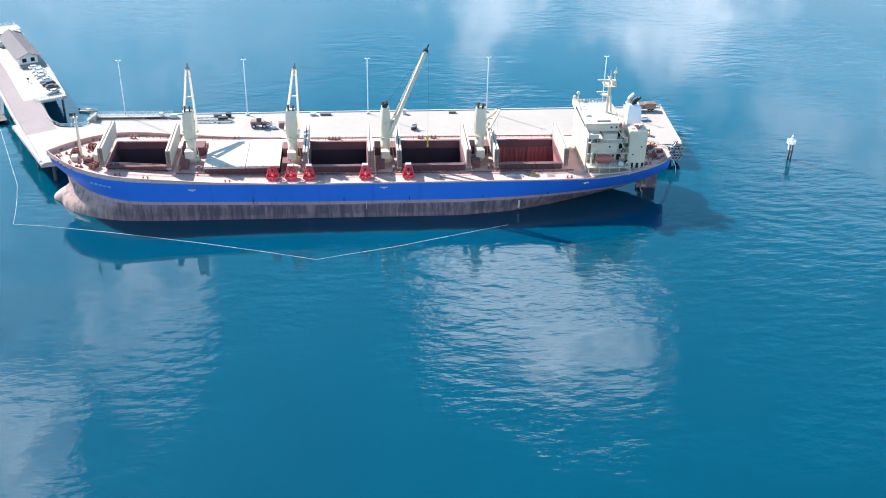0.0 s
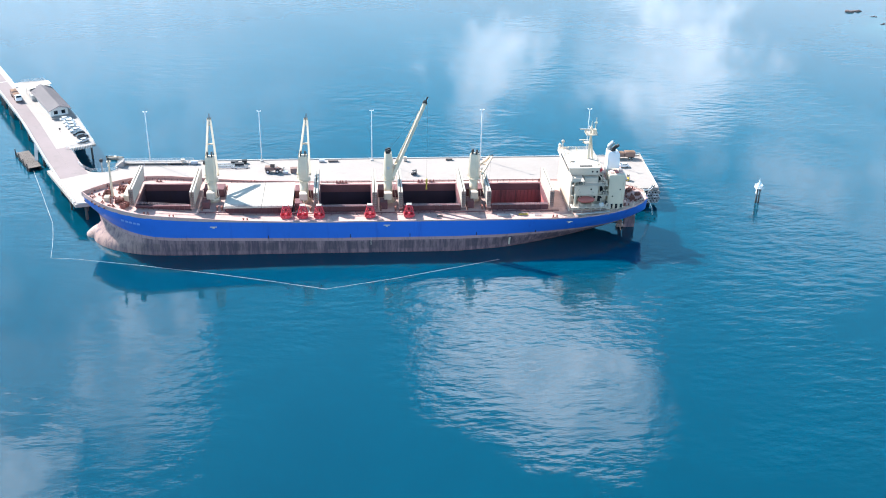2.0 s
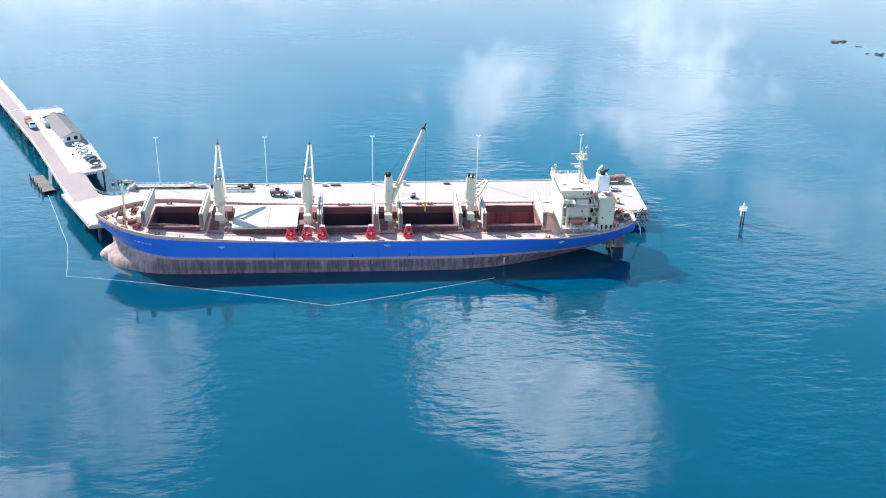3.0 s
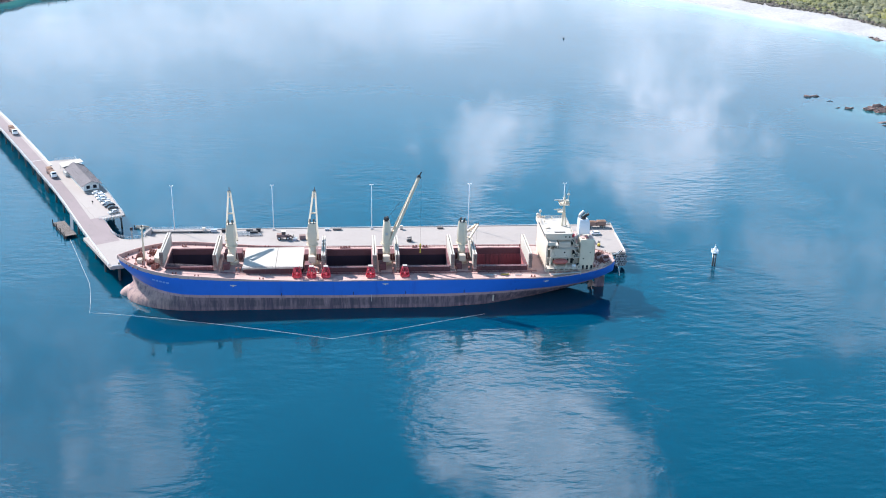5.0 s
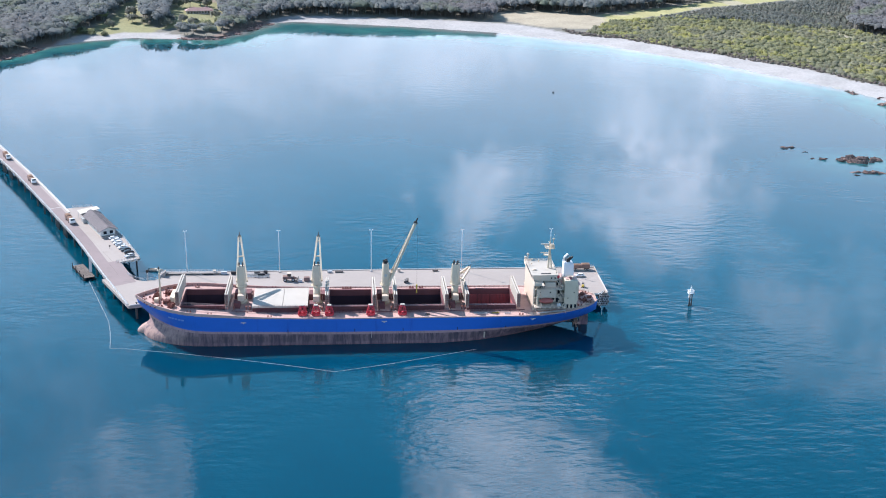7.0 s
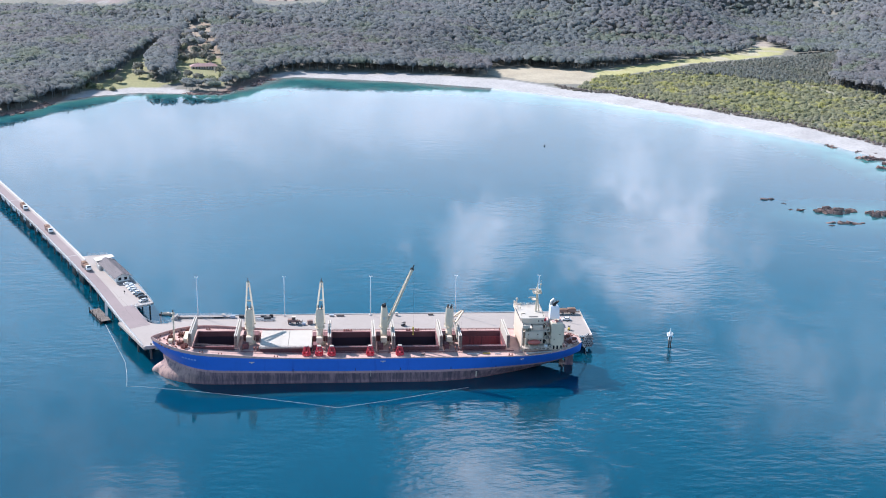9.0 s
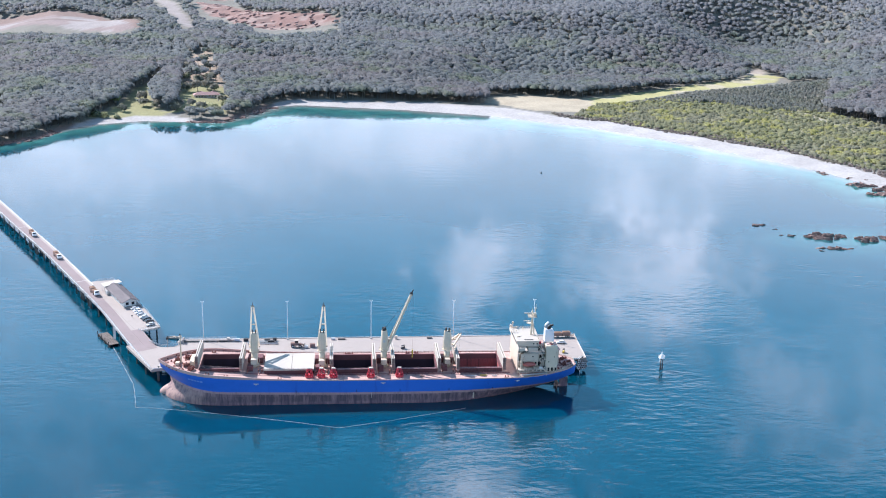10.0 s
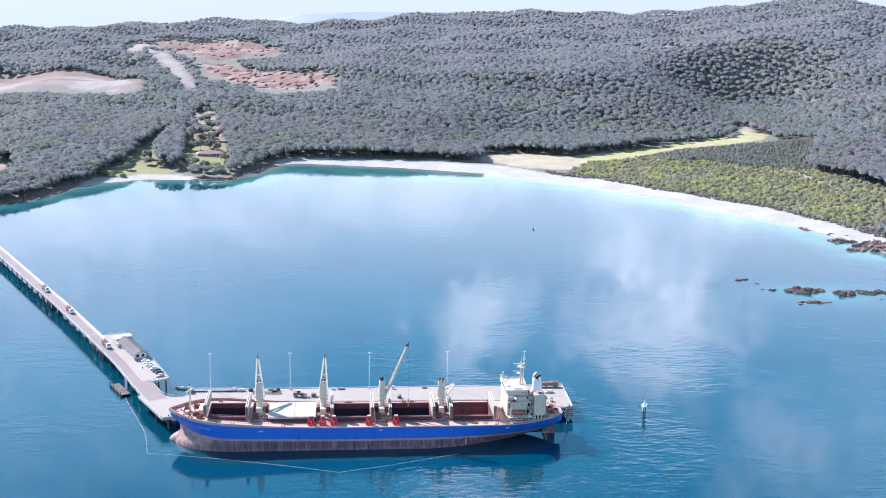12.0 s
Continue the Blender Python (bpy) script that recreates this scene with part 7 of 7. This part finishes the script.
for _ in range(46):
    x, y = rr.uniform(416, 470), 0
    y = rr.uniform(392, 434) - (x - 425) * 0.3
    rock(x, y, rr.uniform(2.5, 6), rr.uniform(2, 4), rr.uniform(2.2, 5.0), rr.uniform(-30, 30), max(0, float(height(np.array([x]), np.array([y]))[0])), "brown boulder on the rocky point beside the beach", "shore boulders")
for _ in range(9):
    x = rr.uniform(405, 440)
    rock(x, 446 + (440 - x) * 1.2 + rr.uniform(-6, 10), rr.uniform(1, 2.2), rr.uniform(0.8, 1.5), rr.uniform(0.6, 1.2), rr.uniform(-30, 30), 0.4, "small dark rock at the edge of the sand", "shore boulders")


def along(line, n_, off):
    for _ in range(n_):
        k = rr.randrange(len(line) - 1)
        f = rr.random()
        x = line[k][0] + (line[k + 1][0] - line[k][0]) * f + rr.uniform(-off, off)
        y = line[k][1] + (line[k + 1][1] - line[k][1]) * f + rr.uniform(-off, off)
        rock(x, y, rr.uniform(2, 5.5), rr.uniform(1.5, 3.5), rr.uniform(0.8, 2.2), rr.uniform(-40, 40), max(0, float(height(np.array([x]), np.array([y]))[0])), "weathered rock along the wooded shoreline", "shore boulders")


along([(-420, 545), (-347, 586), (-323, 613), (-306, 660)], 60, 6)
along([(-181, 728), (-147, 729), (-121, 789), (-104, 835)], 60, 5)


def garden_tree(x, y, tall, wide, lift=0.6, mat=None):
    z = float(ground_height(np.array([x]), np.array([y]))[0])
    t = thing("tree", (x, y, z), "open-crowned gum tree on the grassy clearing", "tree", 0, "garden trees")
    clumps = [crowns(np.zeros(1), np.zeros(1), np.zeros(1), np.array([wide]), np.array([tall]), 260, False, lift, 0.6)]
    # a few side clumps make the outline uneven
    for _ in range(3):
        a = rng.uniform(0, math.tau)
        clumps.append(crowns(np.array([math.cos(a) * wide * 0.38]), np.array([math.sin(a) * wide * 0.38]), np.array([tall * rng.uniform(-0.12, 0.08)]), np.array([wide * 0.6]), np.array([tall * 0.9]), 110, False, lift, 0.6))
    starts = np.cumsum([0] + [len(c[0]) for c in clumps])
    data = (np.concatenate([c[0] for c in clumps]), np.concatenate([c[1] + k for c, k in zip(clumps, starts)]), np.concatenate([c[2] for c in clumps]))
    ob = new("crown", foliage("crown", data, mat or M_LAWNTREE))
    ob.parent = t
    bm = B()
    tube(bm, (0, 0, -0.4), (0.1, 0, tall * 0.45), 0.03 * tall, 0.02 * tall, 8)
    for _ in range(4):
        a = rng.uniform(0, math.tau)
        tube(bm, (0.1, 0, tall * rng.uniform(0.3, 0.44)), (math.cos(a) * wide * 0.3, math.sin(a) * wide * 0.3, tall * 0.7), 0.014 * tall, 0.006 * tall, 6)
    part("trunk", bm, M_BARK, t)


for x, y, tl, wd in ((-262, 772, 7, 7), (-244, 800, 8, 8), (-228, 790, 6, 6), (-205, 778, 8, 9), (-212, 800, 9, 9), (-217, 835, 10, 9), (-232, 862, 9, 8), (-226, 905, 10, 8), (-208, 890, 9, 9), (-196, 900, 11, 9), (-186, 915, 10, 9),
                     (-176, 900, 9, 8), (-200, 940, 10, 8), (-215, 955, 11, 8), (-188, 965, 10, 9), (-205, 1000, 11, 9), (-222, 1020, 12, 9), (-197, 1040, 11, 9), (-236, 990, 11, 8), (-210, 1080, 12, 10), (-160, 835, 8, 8), (-152, 810, 7, 8),
                     (-192, 800, 7, 8), (-178, 792, 6, 8), (-165, 782, 7, 9), (-203, 795, 7, 8), (-158, 770, 7, 9), (-172, 765, 6, 8), (-188, 768, 6, 8), (-148, 790, 8, 9), (-250, 830, 9, 8), (-300, 740, 8, 9)):
    garden_tree(x, y, tl * 1.25, wd * 1.35)
M_FRESH = leaf_material("fresh green foliage", (0.225, 0.285, 0.165), (0.315, 0.390, 0.210), (0.255, 0.315, 0.180), (0.345, 0.413, 0.203))
for x, y, tl, wd in ((-279, 815, 10, 13), (-313, 764, 8, 12)):
    garden_tree(x, y, tl, wd, 0.6, M_FRESH)
for x, y, tl, wd in ((-277, 741, 3.5, 11), (-262, 740, 3, 9), (-286, 746, 4, 10)):
    garden_tree(x, y, tl, wd, 0.45)


def shore_house(x, y, turn):
    z = float(ground_height(np.array([x]), np.array([y]))[0]) - 0.2
    h = thing("house", (x, y, z), "low rendered house with terracotta roofs above the shore", "house", turn)
    for x0, x1, y0, y1, hh in ((-15, 15, -5, 5, 3.4), (-9, -1, 3, 11, 3.4), (4, 12, 3, 10, 3.4)):
        bm = B()
        box(bm, x0, x1, y0, y1, -1.5, hh, 0.03)
        part("wall", bm, M_BRICK, h)
        bm = B()
        o = 1.3
        lo = [bm.verts.new(p) for p in ((x0 - o, y0 - o, hh), (x1 + o, y0 - o, hh), (x1 + o, y1 + o, hh), (x0 - o, y1 + o, hh))]
        w_, d_ = x1 - x0, y1 - y0
        r_ = min(w_, d_) / 2 + o
        if w_ >= d_:
            rg = [bm.verts.new((x0 - o + r_, (y0 + y1) / 2, hh + 3.0)), bm.verts.new((x1 + o - r_, (y0 + y1) / 2, hh + 3.0))]
            for q in ((lo[0], lo[1], rg[1], rg[0]), (lo[1], lo[2], rg[1]), (lo[2], lo[3], rg[0], rg[1]), (lo[3], lo[0], rg[0])):
                bm.faces.new(q)
        else:
            rg = [bm.verts.new(((x0 + x1) / 2, y0 - o + r_, hh + 3.0)), bm.verts.new(((x0 + x1) / 2, y1 + o - r_, hh + 3.0))]
            for q in ((lo[0], lo[1], rg[0]), (lo[1], lo[2], rg[1], rg[0]), (lo[2], lo[3], rg[1]), (lo[3], lo[0], rg[0], rg[1])):
                bm.faces.new(q)
        bm.faces.new(lo[::-1])
        part("roof", bm, M_TILE, h, "terracotta hip roof")
    for k in range(9):
        bm = B()
        box(bm, -13.2 + k * 3.1, -11.6 + k * 3.1, -5.06, -4.96, 0.6, 2.6)
        part("window", bm, M_GLASS, h)
    for k in range(9):
        bm = B()
        bar(bm, (-15.4 + k * 3.85, -6.1, -0.4), (-15.4 + k * 3.85, -6.1, 3.4), 0.25, 0.25)
        part("verandah_post", bm, M_WALL, h)
    for x_ in (-7, 8):
        bm = B()
        box(bm, x_ - 0.5, x_ + 0.5, 0.5, 1.5, 4.5, 7.4, 0.03)
        part("chimney", bm, M_TILE, h)


shore_house(-181, 866, 14)


def hill_house(x, y, turn):
    z = float(ground_height(np.array([x]), np.array([y]))[0]) - 0.3
    h = thing("house", (x, y, z), "small white two-storey house high in the wooded hills", "house", turn)
    bm = B()
    box(bm, -6, 6, -4, 4, -1, 8.0, 0.05)
    part("wall", bm, M_WALL, h)
    bm = B()
    lo = [bm.verts.new(p) for p in ((-6.8, -4.8, 7.9), (6.8, -4.8, 7.9), (6.8, 4.8, 7.9), (-6.8, 4.8, 7.9))]
    rg = [bm.verts.new((-2.5, 0, 10.4)), bm.verts.new((2.5, 0, 10.4))]
    for q in ((lo[0], lo[1], rg[1], rg[0]), (lo[1], lo[2], rg[1]), (lo[2], lo[3], rg[0], rg[1]), (lo[3], lo[0], rg[0]), lo[::-1]):
        bm.faces.new(q)
    part("roof", bm, M_COVER, h, "pale metal hip roof")
    for k in range(3):
        for z_ in (1.2, 5.0):
            bm = B()
            box(bm, -4.6 + k * 3.6, -2.9 + k * 3.6, -4.06, -3.97, z_, z_ + 1.5)
            part("window", bm, M_GLASS, h)


hill_house(657, 1745, 8)
